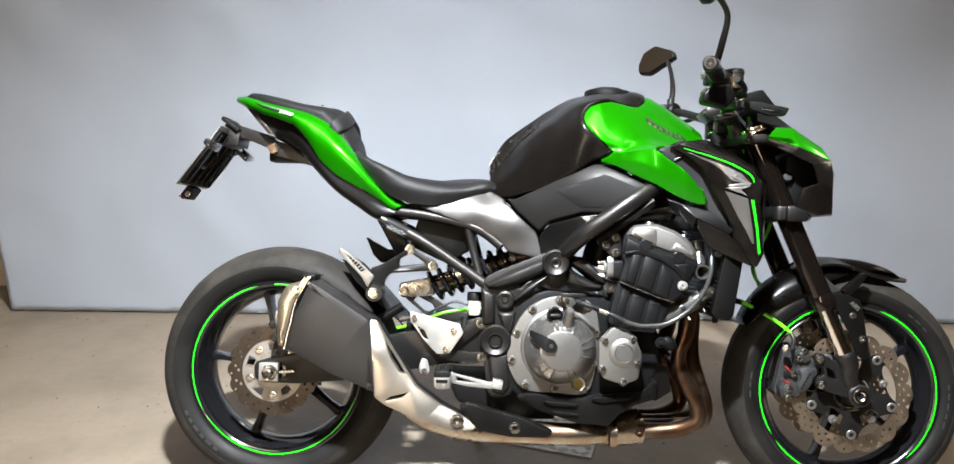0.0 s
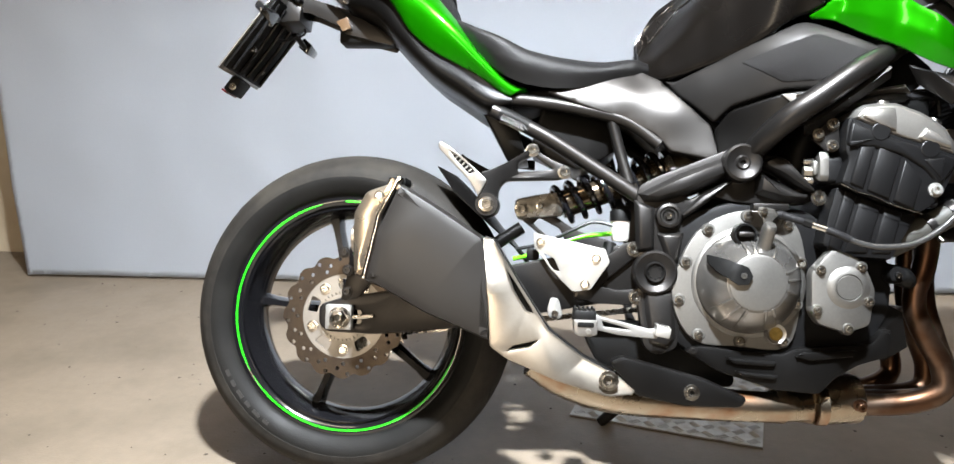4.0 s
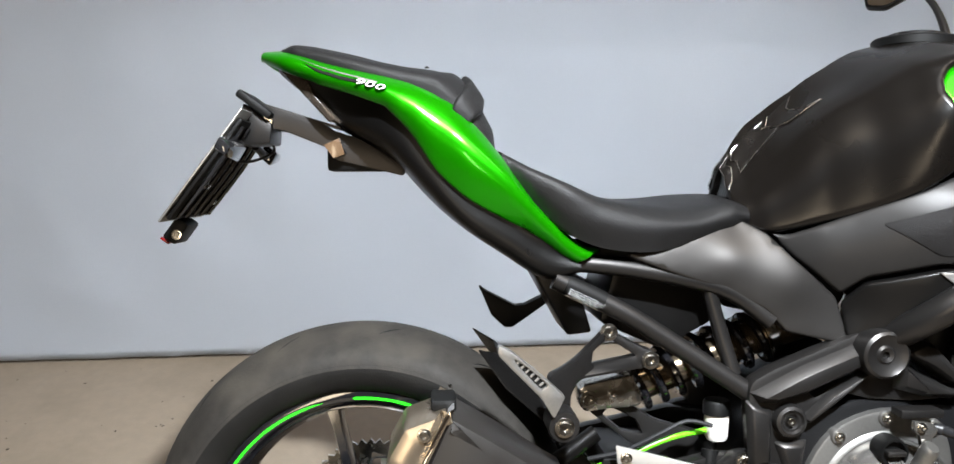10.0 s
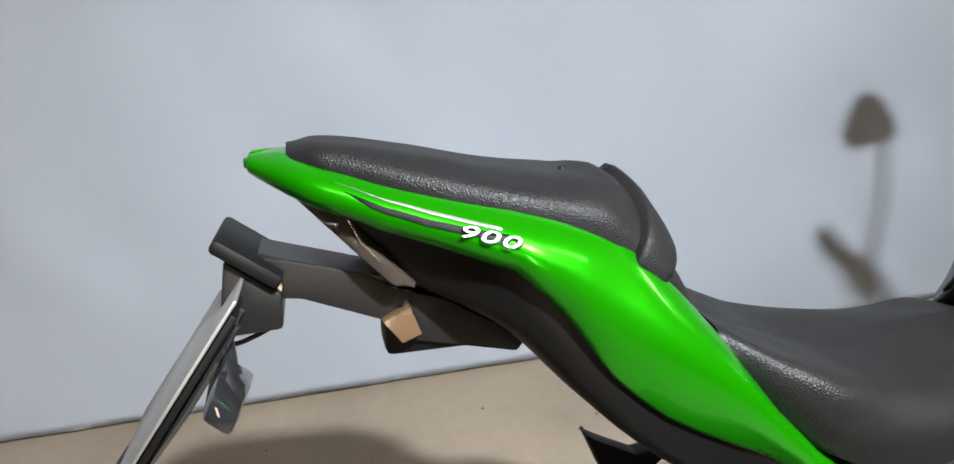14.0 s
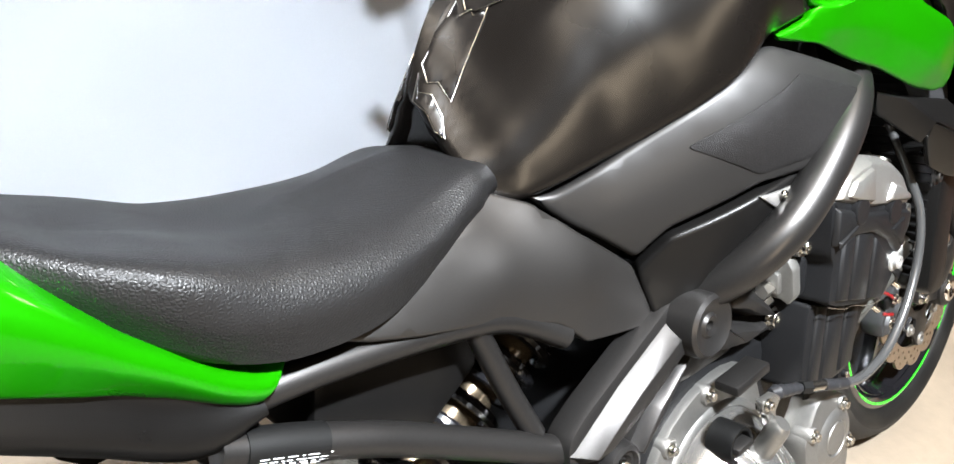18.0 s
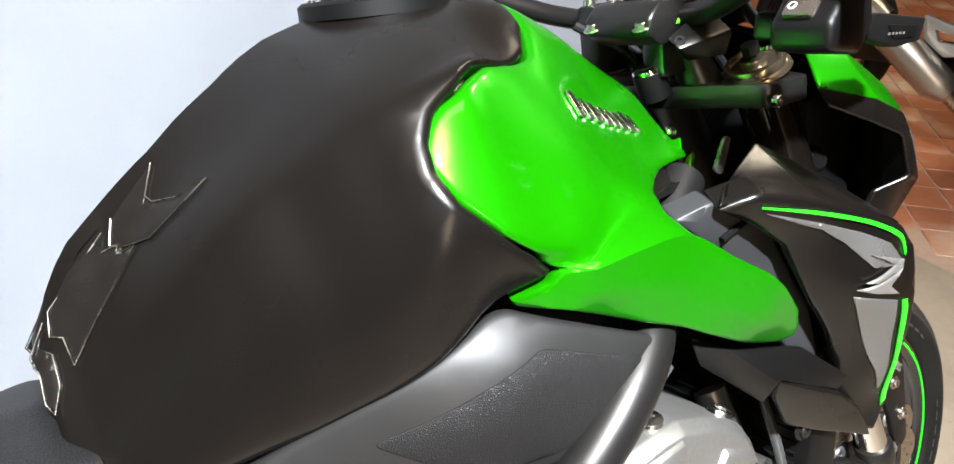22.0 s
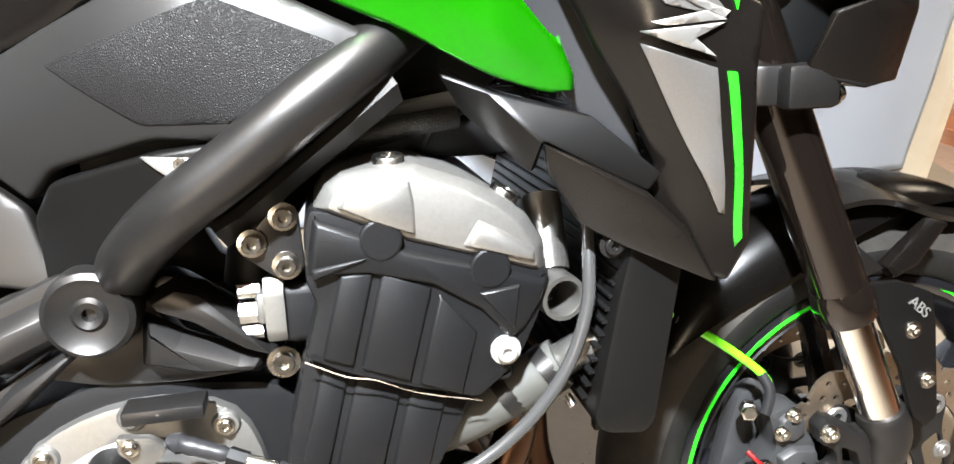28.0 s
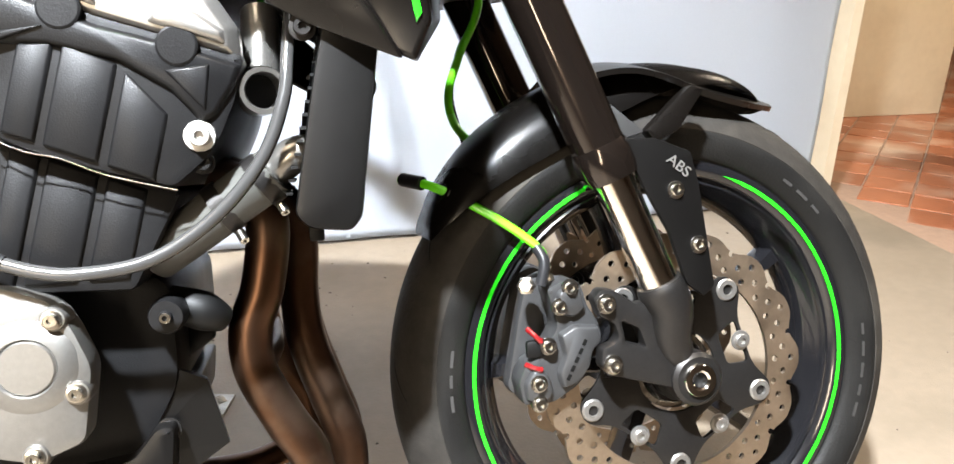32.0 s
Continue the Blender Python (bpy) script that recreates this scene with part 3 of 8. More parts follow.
bm = bmesh.new()
NX, NZ = 220, 110
grid = []
for i in range(NX + 1):
    x = -1.465 + 4.0 * i / NX
    hem = 0.010 + 0.0015 * noise.noise(Vector((x * 3, 0, 0))) + 0.0008 * math.sin(x * 31)
    col = []
    for j in range(NZ + 1):
        z = hem + (2.55 - hem) * j / NZ
        col.append(bm.verts.new((x, cloth_y(x, z), z)))
    grid.append(col)
for a, b in zip(grid, grid[1:]):
    for j in range(NZ):
        bm.faces.new((a[j], b[j], b[j + 1], a[j + 1]))
bmesh.ops.solidify(bm, geom=bm.faces[:], thickness=0.003)
part("backdrop_cloth", bm, CLOTH, None, "pale blue-grey fabric backdrop hanging down to the concrete floor", 180, category="backdrop cloth")
# ---- the motorcycle ----
bike = thing("motorcycle", "green and black naked motorcycle leaning on its side stand", "motorcycle", pose(0, 0, 0, -LEAN, 0, 0))

bolt_kinds = {}


def shift(ob, x=0.0, y=0.0, z=0.0):
    ob.matrix_basis = Matrix.Translation((x, y, z)) @ ob.matrix_basis
    return ob


def bolt(p, n, r, parent, mat=None, h=0.006, flange=True):
    """A socket-head screw; all of one size share a mesh."""
    mat = mat or STEEL
    key = (round(r, 4), mat.name, flange, round(h, 4))
    m = facing(p, n)
    if key in bolt_kinds:
        return again(bolt_kinds[key], m, parent)
    prof = [(0, h - 0.45 * r), (r * 0.42, h - 0.45 * r), (r * 0.46, h), (r * 0.88, h), (r * 0.98, h - r * 0.12), (r, h * 0.3)]
    prof += [(r * 1.45, h * 0.25), (r * 1.5, 0.0)] if flange else [(r, 0.0)]
    ob = part("bolt", lathe(prof, axis="z", n=14), mat, parent, "" if mat is STEEL else "dark bolt", 30, m=m)
    bolt_kinds[key] = ob
    return ob


def tyre_bm(profile, cz, n=128):
    full = [(r, -h) for r, h in profile] + [(r, h) for r, h in profile[-2::-1]]
    pts = curve_pts(full, 3)
    inner = [(profile[0][0] - 0.002, profile[0][1] * 0.8), (profile[0][0] - 0.002, -profile[0][1] * 0.8)]
    return lathe([tuple(p) for p in pts] + inner + [tuple(pts[0])], (0, 0, 0), "y", n)


def arc_band(r0, r1, y, a0, a1, thick=0.0012, n=40, taper=0.0):
    bm = bmesh.new()
    rows = []
    for i in range(n + 1):
        s = i / n
        a = radians(a0 + (a1 - a0) * s)
        w = min(1.0, s / taper, (1 - s) / taper + 0.02) if taper else 1.0
        mid, half = (r0 + r1) / 2, (r1 - r0) / 2 * max(w, 0.05)
        rows.append([bm.verts.new((r * math.cos(a), yy, r * math.sin(a))) for r, yy in ((mid - half, y), (mid + half, y), (mid + half, y - thick), (mid - half, y - thick))])
    for p, q in zip(rows, rows[1:]):
        for j in range(4):
            bm.faces.new((p[j], p[(j + 1) % 4], q[(j + 1) % 4], q[j]))
    bm.faces.new(rows[0][::-1])
    bm.faces.new(rows[-1])
    return bm


def petal_rotor(R, r_in, petals, depth, y0, y1, hole_rings, hole_r):
    n = petals * 8
    out = []
    for i in range(n):
        a = 2 * math.pi * i / n
        out.append(((R - depth * (0.5 - 0.5 * math.cos(petals * a)) ** 1.6) * math.cos(a), (R - depth * (0.5 - 0.5 * math.cos(petals * a)) ** 1.6) * math.sin(a)))
    holes = [circle(0, 0, r_in, 64)]
    for rr, count, a0 in hole_rings:
        holes += [circle(rr * math.cos(a0 + 2 * math.pi * k / count), rr * math.sin(a0 + 2 * math.pi * k / count), hole_r, 8) for k in range(count)]
    return plate(out, y0, y1, holes)


def spoke(a, r0, r1, y, wide0, wide1, deep, parent):
    """One tapered wheel spoke with a raised middle."""
    bm = bmesh.new()
    d, s = Vector((math.cos(a), 0, math.sin(a))), Vector((-math.sin(a), 0, math.cos(a)))
    rings = []
    for k in range(7):
        f = k / 6
        r = r0 + (r1 - r0) * f
        w = wide0 + (wide1 - wide0) * f + 0.012 * max(0, f - 0.8) * 5 * 0.5 + 0.01 * max(0, 0.2 - f) * 5
        dep = deep * (1 - 0.25 * f)
        ring = [(-w, -dep * 0.3), (-w * 0.55, -dep), (w * 0.55, -dep), (w, -dep * 0.3), (w, dep * 0.3), (w * 0.55, dep), (-w * 0.55, dep), (-w, dep * 0.3)]
        rings.append([bm.verts.new(d * r + s * p + Vector((0, y + q, 0))) for p, q in ring])
    for p, q in zip(rings, rings[1:]):
        for j in range(8):
            bm.faces.new((p[j], p[(j + 1) % 8], q[(j + 1) % 8], q[j]))
    bm.faces.new(rings[0][::-1])
    bm.faces.new(rings[-1])
    return part("spoke", bm, RIM, parent, sharp=50)


def wheel(name, at, tyre_profile, half, spokes, stripes, label):
    w = tagged(new(name), label)
    w.parent = bike
    w.matrix_basis = Matrix.Translation(at)
    part("tyre", tyre_bm(tyre_profile, 0), RUBBER, w, "worn black road tyre with dusty tread")
    top = [(r + 0.0007, h + 0.0004) for r, h in tyre_profile[3:]]
    top = [tuple(p) for p in curve_pts([(r, -h) for r, h in top] + [(r, h) for r, h in top[-2::-1]], 4)]
    part("tread_band", lathe(top + [(r - 0.004, h * 0.97) for r, h in top[::-1]] + [top[0]], axis="y", n=128), DUSTY, w, "dusty grey tread band")
    # rim: lip, well and inner face
    h = half
    prof = [(0.2285, -h), (0.2285, -h - 0.001), (0.2215, -h - 0.003), (0.2145, -h - 0.001), (0.2085, -h + 0.006), (0.203, -h + 0.016), (0.196, -h * 0.42), (0.189, -h * 0.22), (0.188, h * 0.22), (0.196, h * 0.42), (0.203, h - 0.016), (0.2085, h - 0.006), (0.2145, h + 0.001), (0.2285, h), (0.222, h * 0.5), (0.215, 0), (0.222, -h * 0.5), (0.2285, -h)]
    part("rim", lathe(prof, axis="y", n=96), RIM, w, "gloss black cast alloy rim")
    part("rim_ridge", lathe([(0.2065, -h + 0.004), (0.2045, -h + 0.0025), (0.2025, -h + 0.006)], axis="y", n=96), RIM, w)
    part("hub", lathe([(0.018, -0.075), (0.034, -0.075), (0.04, -0.06), (0.045, -0.03), (0.05, 0), (0.045, 0.03), (0.04, 0.06), (0.034, 0.075), (0.018, 0.075)], axis="y", n=40), RIM, w)
    for a in spokes:
        spoke(radians(a), 0.036, 0.192, 0.0, 0.0135, 0.0085, min(0.028, half * 0.5), w)
    for a0, a1, tp in stripes:
        part("rim_stripe", arc_band(0.2165, 0.2205, -h - 0.0022, a0, a1, taper=tp), STRIPE, w, "thin bright green rim stripe")
    return w


REAR = [(0.2275, 0.066), (0.231, 0.076), (0.247, 0.087), (0.264, 0.0905), (0.281, 0.084), (0.297, 0.063), (0.309, 0.034), (0.315, 0.0)]
FRONT = [(0.2275, 0.043), (0.231, 0.052), (0.246, 0.0595), (0.260, 0.0605), (0.275, 0.052), (0.289, 0.034), (0.297, 0.017), (0.30, 0.0)]
rear = wheel("rear_wheel", (0, 0, 0.315), REAR, 0.071, [32, 104, 174, 248, 322], [(60, 93, 0.02), (104, 211, 0.08), (214, 342, 0.1)], "rear wheel with wide tyre and green-striped black rim")
front = wheel("front_wheel", (1.455, 0, 0.30), FRONT, 0.048, [34, 106, 178, 250, 322], [(-48, 70, 0.06), (104, 212, 0.06), (216, 300, 0.06)], "front wheel with green-striped black rim")

# tread grooves: dark shallow cuts laid as thin strips sunk in the crown
def groove(wheel_ob, R, half, a, sgn, long, prof):
    pts = []
    for k in range(7):
        f = k / 6
        y = sgn * half * (0.12 + 0.62 * f)
        rr = float(np.interp(abs(y), [p[1] for p in prof[::-1]], [p[0] for p in prof[::-1]]))
        aa = a + long * f + 0.05 * math.sin(f * 3)
        pts.append(((rr - 0.0005) * math.cos(aa), y, (rr - 0.0005) * math.sin(aa)))
    return tube(pts, [0.0006, 0.0019, 0.0024, 0.0024, 0.002, 0.0014, 0.0006], 6, 3)


for ob, prof, count in ((rear, REAR[3:], 26), (front, FRONT[3:], 24)):
    gs = [groove(ob, prof[-1][0], prof[0][1], 2 * math.pi * k / count + (0.1 if k % 2 else 0), -1 if k % 2 else 1, 0.22, prof) for k in range(count)]
    tagged(part("tread_grooves", join(*gs), DARK, ob), kind="stuff")

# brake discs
part("brake_disc", petal_rotor(0.117, 0.079, 16, 0.008, -0.100, -0.0945, [(0.108, 16, 0.1), (0.098, 16, 0.3), (0.089, 16, 0.02)], 0.0040), ROTOR_REAR, rear, "perforated petal brake disc with dark brown steel face")
slots = []
for k in range(5):
    a = 2 * math.pi * k / 5 + 0.3
    slots.append([((0.052 + 0.02 * (j > 1)) * math.cos(a + (0.22 if j in (1, 2) else -0.22)), (0.052 + 0.02 * (j > 1)) * math.sin(a + (0.22 if j in (1, 2) else -0.22))) for j in range(4)])
part("disc_carrier", plate(circle(0, 0, 0.081, 64), -0.0985, -0.0945, [circle(0, 0, 0.03, 32), *[fillet(s, 0.004) for s in slots]]), CARRIER, rear, "slotted steel disc carrier")
part("abs_ring", plate(circle(0, 0, 0.05, 60), -0.104, -0.101, [circle(0, 0, 0.028, 32), *[fillet([(0.042 * math.cos(a - .025), 0.042 * math.sin(a - .025)), (0.047 * math.cos(a - .025), 0.047 * math.sin(a - .025)), (0.047 * math.cos(a + .025), 0.047 * math.sin(a + .025)), (0.042 * math.cos(a + .025), 0.042 * math.sin(a + .025))], 0.0005, 1) for a in np.linspace(0, 2 * math.pi, 37)[:-1]]]), CARRIER, rear, "slotted sensor ring")
for k in range(5):
    a = 2 * math.pi * k / 5 + 0.95
    bolt((0.063 * math.cos(a), -0.0985, 0.063 * math.sin(a)), (0, -1, 0), 0.007, rear)
FRING = [(0.140, 30, 0.0), (0.130, 30, 0.1), (0.120, 30, 0.0)]
for sgn in (-1, 1):
    y0 = sgn * 0.070
    fr = part("brake_disc", petal_rotor(0.150, 0.111, 15, 0.009, y0 - 0.0025, y0 + 0.0025, FRING, 0.0037), ROTOR, front, "perforated petal front brake disc")
    arms = []
    for k in range(5):
        a = 2 * math.pi * k / 5 + 0.942
        arms += [(0.116 * math.cos(a - 0.1), 0.116 * math.sin(a - 0.1)), (0.116 * math.cos(a + 0.1), 0.116 * math.sin(a + 0.1)), (0.09 * math.cos(a + 0.3), 0.09 * math.sin(a + 0.3)), (0.09 * math.cos(a + 0.95), 0.09 * math.sin(a + 0.95))]
    holes = [circle(0, 0, 0.045, 32)] + [fillet([((0.06 + 0.025 * (j > 1)) * math.cos(2 * math.pi * k / 5 + 1.572 + (0.3 if j in (1, 2) else -0.3)), (0.06 + 0.025 * (j > 1)) * math.sin(2 * math.pi * k / 5 + 1.572 + (0.3 if j in (1, 2) else -0.3))) for j in range(4)], 0.006) for k in range(5)]
    part("disc_carrier", plate(fillet(arms, 0.012), y0 + sgn * 0.001, y0 + sgn * 0.0055, holes, 0.001), FRAME, front, "black five-armed disc carrier")
    for k in range(5):
        a = 2 * math.pi * k / 5 + 0.942
        part("bobbin", lathe([(0.0058, y0 - sgn * 0.003), (0.0058, y0 + sgn * 0.0085), (0.0105, y0 + sgn * 0.0085), (0.0122, y0 + sgn * 0.0065), (0.0122, y0 - sgn * 0.003)], (0.103 * math.cos(a), 0, 0.103 * math.sin(a)), "y", 20), ALLOY, front, "bright hollow floating bobbin")
        bolt((0.080 * math.cos(a - 0.61), y0 + sgn * 0.0055, 0.080 * math.sin(a - 0.61)), (0, sgn, 0), 0.0075, front, ALLOY, 0.006)
    part("wheel_spacer", lathe([(0.012, sgn * 0.05), (0.03, sgn * 0.055), (0.03, sgn * 0.085), (0.012, sgn * 0.09)], axis="y", n=28), DARK, front)

# worn moulded marks on the tyre walls, as plain bars
MARK = material("tyre_mark", (0.03, 0.029, 0.028), 0.5, grain=0.2, spec=0.3)
for ob, r0, r1, y, spans in ((rear, 0.250, 0.266, -0.0895, ((206, 209), (211, 214), (216, 220), (222, 225), (227, 231), (233, 236), (15, 18), (20, 24), (26, 29), (31, 35))), (front, 0.243, 0.252, -0.0590, ((-20, -16), (-14, -11), (-9, -5), (-3, 1), (3, 6), (40, 43), (45, 49), (51, 54), (170, 174), (176, 179), (181, 185)))):
    for a0, a1 in spans:
        part("wall_mark", arc_band(r0, r1, y, a0, a1, 0.0006, 6), MARK, ob)
# ---- bodywork ----
TANK = Loft([
    (0.534, [(0, 0.860), (-0.017, 0.850), (-0.032, 0.832), (-0.044, 0.818), (-0.062, 0.795), (-0.066, 0.772)]),
    (0.575, [(0, 0.924), (-0.020, 0.893), (-0.038, 0.868), (-0.057, 0.845), (-0.088, 0.808), (-0.095, 0.764)]),
    (0.65, [(0, 0.979), (-0.037, 0.952), (-0.076, 0.934), (-0.099, 0.914), (-0.126, 0.862), (-0.130, 0.778)]),
    (0.70, [(0, 1.013), (-0.050, 0.988), (-0.098, 0.968), (-0.127, 0.946), (-0.160, 0.885), (-0.158, 0.794)]),
    (0.74, [(0, 1.036), (-0.062, 1.017), (-0.122, 0.997), (-0.155, 0.975), (-0.193, 0.912), (-0.184, 0.815)]),
    (0.765, [(0, 1.044), (-0.072, 1.027), (-0.142, 1.006), (-0.176, 0.986), (-0.211, 0.932), (-0.192, 0.830)]),
    (0.80, [(0, 1.052), (-0.078, 1.037), (-0.147, 1.014), (-0.177, 0.997), (-0.216, 0.915), (-0.188, 0.850)]),
    (0.83, [(0, 1.055), (-0.075, 1.041), (-0.137, 1.017), (-0.163, 1.000), (-0.217, 0.904), (-0.198, 0.850)]),
    (0.87, [(0, 1.055), (-0.070, 1.041), (-0.121, 1.010), (-0.148, 0.988), (-0.204, 0.918), (-0.210, 0.862)]),
    (0.92, [(0, 1.058), (-0.066, 1.038), (-0.110, 0.999), (-0.136, 0.972), (-0.182, 0.924), (-0.205, 0.876)]),
    (1.00, [(0, 1.016), (-0.056, 0.995), (-0.092, 0.961), (-0.112, 0.939), (-0.150, 0.906), (-0.175, 0.876)]),
    (1.095, [(0, 0.951), (-0.041, 0.932), (-0.070, 0.910), (-0.087, 0.898), (-0.108, 0.881), (-0.125, 0.86)]),
])
V = TANK.v
body = TANK.shell(64, 28)
bmesh.ops.recalc_face_normals(body, faces=body.faces)
body.normal_update()
for q, d in [(q, q.normal.copy()) for q in body.verts]:
    q.co -= d * 0.014
tank = part("fuel_tank", body, MATT, bike, "satin black fuel tank")
edge_xv = [(0.945, 0.0), (0.938, V(0.938, y=-0.04)), (0.930, V(0.930, y=-0.084)), (0.908, V(0.908, y=-0.112)), (0.87, V(0.87, y=-0.134)), (0.834, V(0.834, y=-0.155)), (0.803, V(0.803, y=-0.174)), (0.780, V(0.780, z=0.990)), (0.7665, V(0.7665, z=0.974)), (0.762, V(0.762, z=0.958)), (0.771, V(0.771, z=0.937)), (0.791, V(0.791, z=0.916)), (0.814, V(0.814, z=0.893)), (0.8345, V(0.8345, z=0.8755))]
skin = part("tank_skin", panel(on(TANK), fillet([(0.536, 0.0), *edge_xv, (0.826, V(0.826, z=0.866)), (0.806, 0.985), (0.536, 0.985)], 0.010, 5), 0.009, 0.012, 0.011, 0.0, scale=(1.0, 0.28), seam=0.0), MATT, tank, "satin black tank skin with a rolled lip", 60)
flip(skin, tank)


class Ridged(Loft):
    """A loft that is smooth down to its sixth row of points and folded below."""

    def at(self, x, v):
        p = self._cr(self.rows, self.u(x))
        w = v * (len(p) - 1)
        if w <= 5:
            q = self._cr(p[:6], w)
        else:
            i = min(int(w), len(p) - 2)
            q = p[i] + (p[i + 1] - p[i]) * (w - i)
        return Vector((x, q[1], q[2]))


def tank_row(x, fold):
    """Points across the green cover at x: the tank's top with a shallow dish, then the wing's folds."""
    out = []
    for k in range(5):
        v = k * 0.2
        p, n = TANK.at(x, v), TANK.normal(x, v)
        d = math.hypot((p.x - 0.985) / 0.125, (p.z - 0.930) / 0.075)
        t = min(1.0, max(0.0, (1.0 - d) / 0.75))
        p = p - n * (0.0015 + 0.0115 * t * t * (3 - 2 * t))
        out.append((p.y, p.z))
    return x, out + (fold or [tuple(TANK.at(x, v))[1:] for v in (0.86, 0.91, 0.96, 1.0)])


GREENL = Ridged([
    tank_row(0.755, None),
    tank_row(0.80, [(-0.2115, 0.893), (-0.205, 0.872), (-0.196, 0.860), (-0.186, 0.849)]),
    tank_row(0.836, [(-0.2155, 0.880), (-0.216, 0.874), (-0.214, 0.860), (-0.210, 0.8425)]),
    tank_row(0.8537, [(-0.222, 0.877), (-0.2275, 0.872), (-0.222, 0.852), (-0.2115, 0.834)]),
    tank_row(0.885, [(-0.213, 0.8875), (-0.2345, 0.8755), (-0.229, 0.848), (-0.213, 0.8175)]),
    tank_row(0.913, [(-0.2085, 0.893), (-0.2415, 0.8787), (-0.236, 0.842), (-0.220, 0.804)]),
    tank_row(0.9315, [(-0.205, 0.893), (-0.2465, 0.8755), (-0.239, 0.834), (-0.224, 0.796)]),
    tank_row(0.96, [(-0.183, 0.893), (-0.2575, 0.8535), (-0.247, 0.814), (-0.2295, 0.780)]),
    tank_row(0.992, [(-0.155, 0.889), (-0.2677, 0.8288), (-0.254, 0.790), (-0.233, 0.763)]),
    tank_row(1.03, [(-0.127, 0.885), (-0.258, 0.790), (-0.248, 0.769), (-0.2365, 0.751)]),
    tank_row(1.0575, [(-0.113, 0.882), (-0.2475, 0.760), (-0.2445, 0.753), (-0.240, 0.7465)]),
    tank_row(1.095, [(-0.097, 0.880), (-0.24, 0.742), (-0.238, 0.739), (-0.236, 0.736)]),
])
GV = GREENL.v
rim = [(1.09, 0.0), (0.945, 0.0), (0.938, GV(0.938, y=-0.04)), (0.930, GV(0.930, y=-0.084)), (0.908, GV(0.908, y=-0.112)), (0.87, GV(0.87, y=-0.134)), (0.834, GV(0.834, y=-0.155)), (0.803, GV(0.803, y=-0.174)), (0.780, GV(0.780, z=0.990)), (0.7665, GV(0.7665, z=0.974)), (0.762, GV(0.762, z=0.958)), (0.771, GV(0.771, z=0.937)), (0.791, GV(0.791, z=0.916)), (0.814, GV(0.814, z=0.893)),
       (0.8345, GV(0.8345, z=0.8755)), (0.826, GV(0.826, z=0.866)), (0.807, 0.95, 0.004), (0.809, 0.995, 0.004), (0.84, 0.995), (0.96, 0.995), (1.034, 0.995, 0.010), (1.049, 0.95, 0.010), (1.047, 0.82, 0.02), (1.036, 0.752, 0.008), (1.02, 0.745), (0.992, 0.745, 0.02), (0.95, 0.745), (0.934, 0.742, 0.01), (0.937, 0.66, 0.01), (0.955, 0.628, 0.01), (1.03, 0.622), (1.072, 0.60, 0.02)]
FOLDS = ([(0.8537, 0.75), (0.885, 0.75), (0.913, 0.75), (0.93, 0.75)], [(0.8537, 0.75), (0.87, 0.68), (0.90, 0.625), (0.93, 0.625)], [(0.83, 0.625), (0.87, 0.625), (0.93, 0.625)])
cover = part("tank_cover", panel(on(GREENL), fillet(rim, 0.012, 6), 0.006, 0.012, 0.009, 0.0, scale=(1.0, 0.36), lines=FOLDS, seam=0.0), GREEN, bike, "glossy metallic green tank cover with a sharp-creased side wing", 60)
flip(cover)
# filler cap
cap_m = facing((0.845, 0, 1.054), (0.04, 0, 1))
cap = part("filler_cap", lathe([(0, 0.012), (0.035, 0.012), (0.04, 0.010), (0.043, 0.004), (0.058, 0.004), (0.062, 0.001), (0.062, -0.01)], axis="z", n=48), DARK, bike, "black round filler cap", m=cap_m)
for k in range(6):
    bolt((0.0505 * math.cos(k * 1.047), 0.0505 * math.sin(k * 1.047), 0.004), (0, 0, 1), 0.003, cap, None, 0.002, False)

# clear gel protector of three leaves on the tank's back
def tank_piece(pts, off=0.0016, r=0.0012):
    return panel(on(TANK), [(x, V(x, y=y)) for x, y in pts], r, 0.002, 0.008, off, scale=(1.0, 0.28))


for pts in ([(0.610, -0.012), (0.645, -0.010), (0.634, -0.022), (0.636, -0.029), (0.650, -0.045), (0.668, -0.061), (0.626, -0.045), (0.610, -0.028), (0.604, -0.020)],
            [(0.602, -0.012), (0.598, -0.018), (0.608, -0.024), (0.606, -0.027), (0.617, -0.036), (0.583, -0.035), (0.561, -0.034), (0.560, -0.022), (0.553, -0.016), (0.557, -0.008)],
            [(0.552, -0.008), (0.544, -0.013), (0.551, -0.022), (0.549, -0.034), (0.541, -0.042), (0.538, -0.034), (0.540, -0.024), (0.538, -0.012)]):
    leaf = part("tank_protector", tank_piece(pts), GEL, bike, "clear glossy gel protector leaf", 60)
    flip(leaf)
    edge_line = [TANK.at(x, V(x, y=y)) + TANK.normal(x, V(x, y=y)) * 0.0022 for x, y in pts[1:] + pts[:1]]
    edge = part("protector_edge", tube([tuple(q) for q in edge_line], 0.00045, 6, 2, smooth=False), STEEL, bike, "thin silver edge line")
    flip(edge)

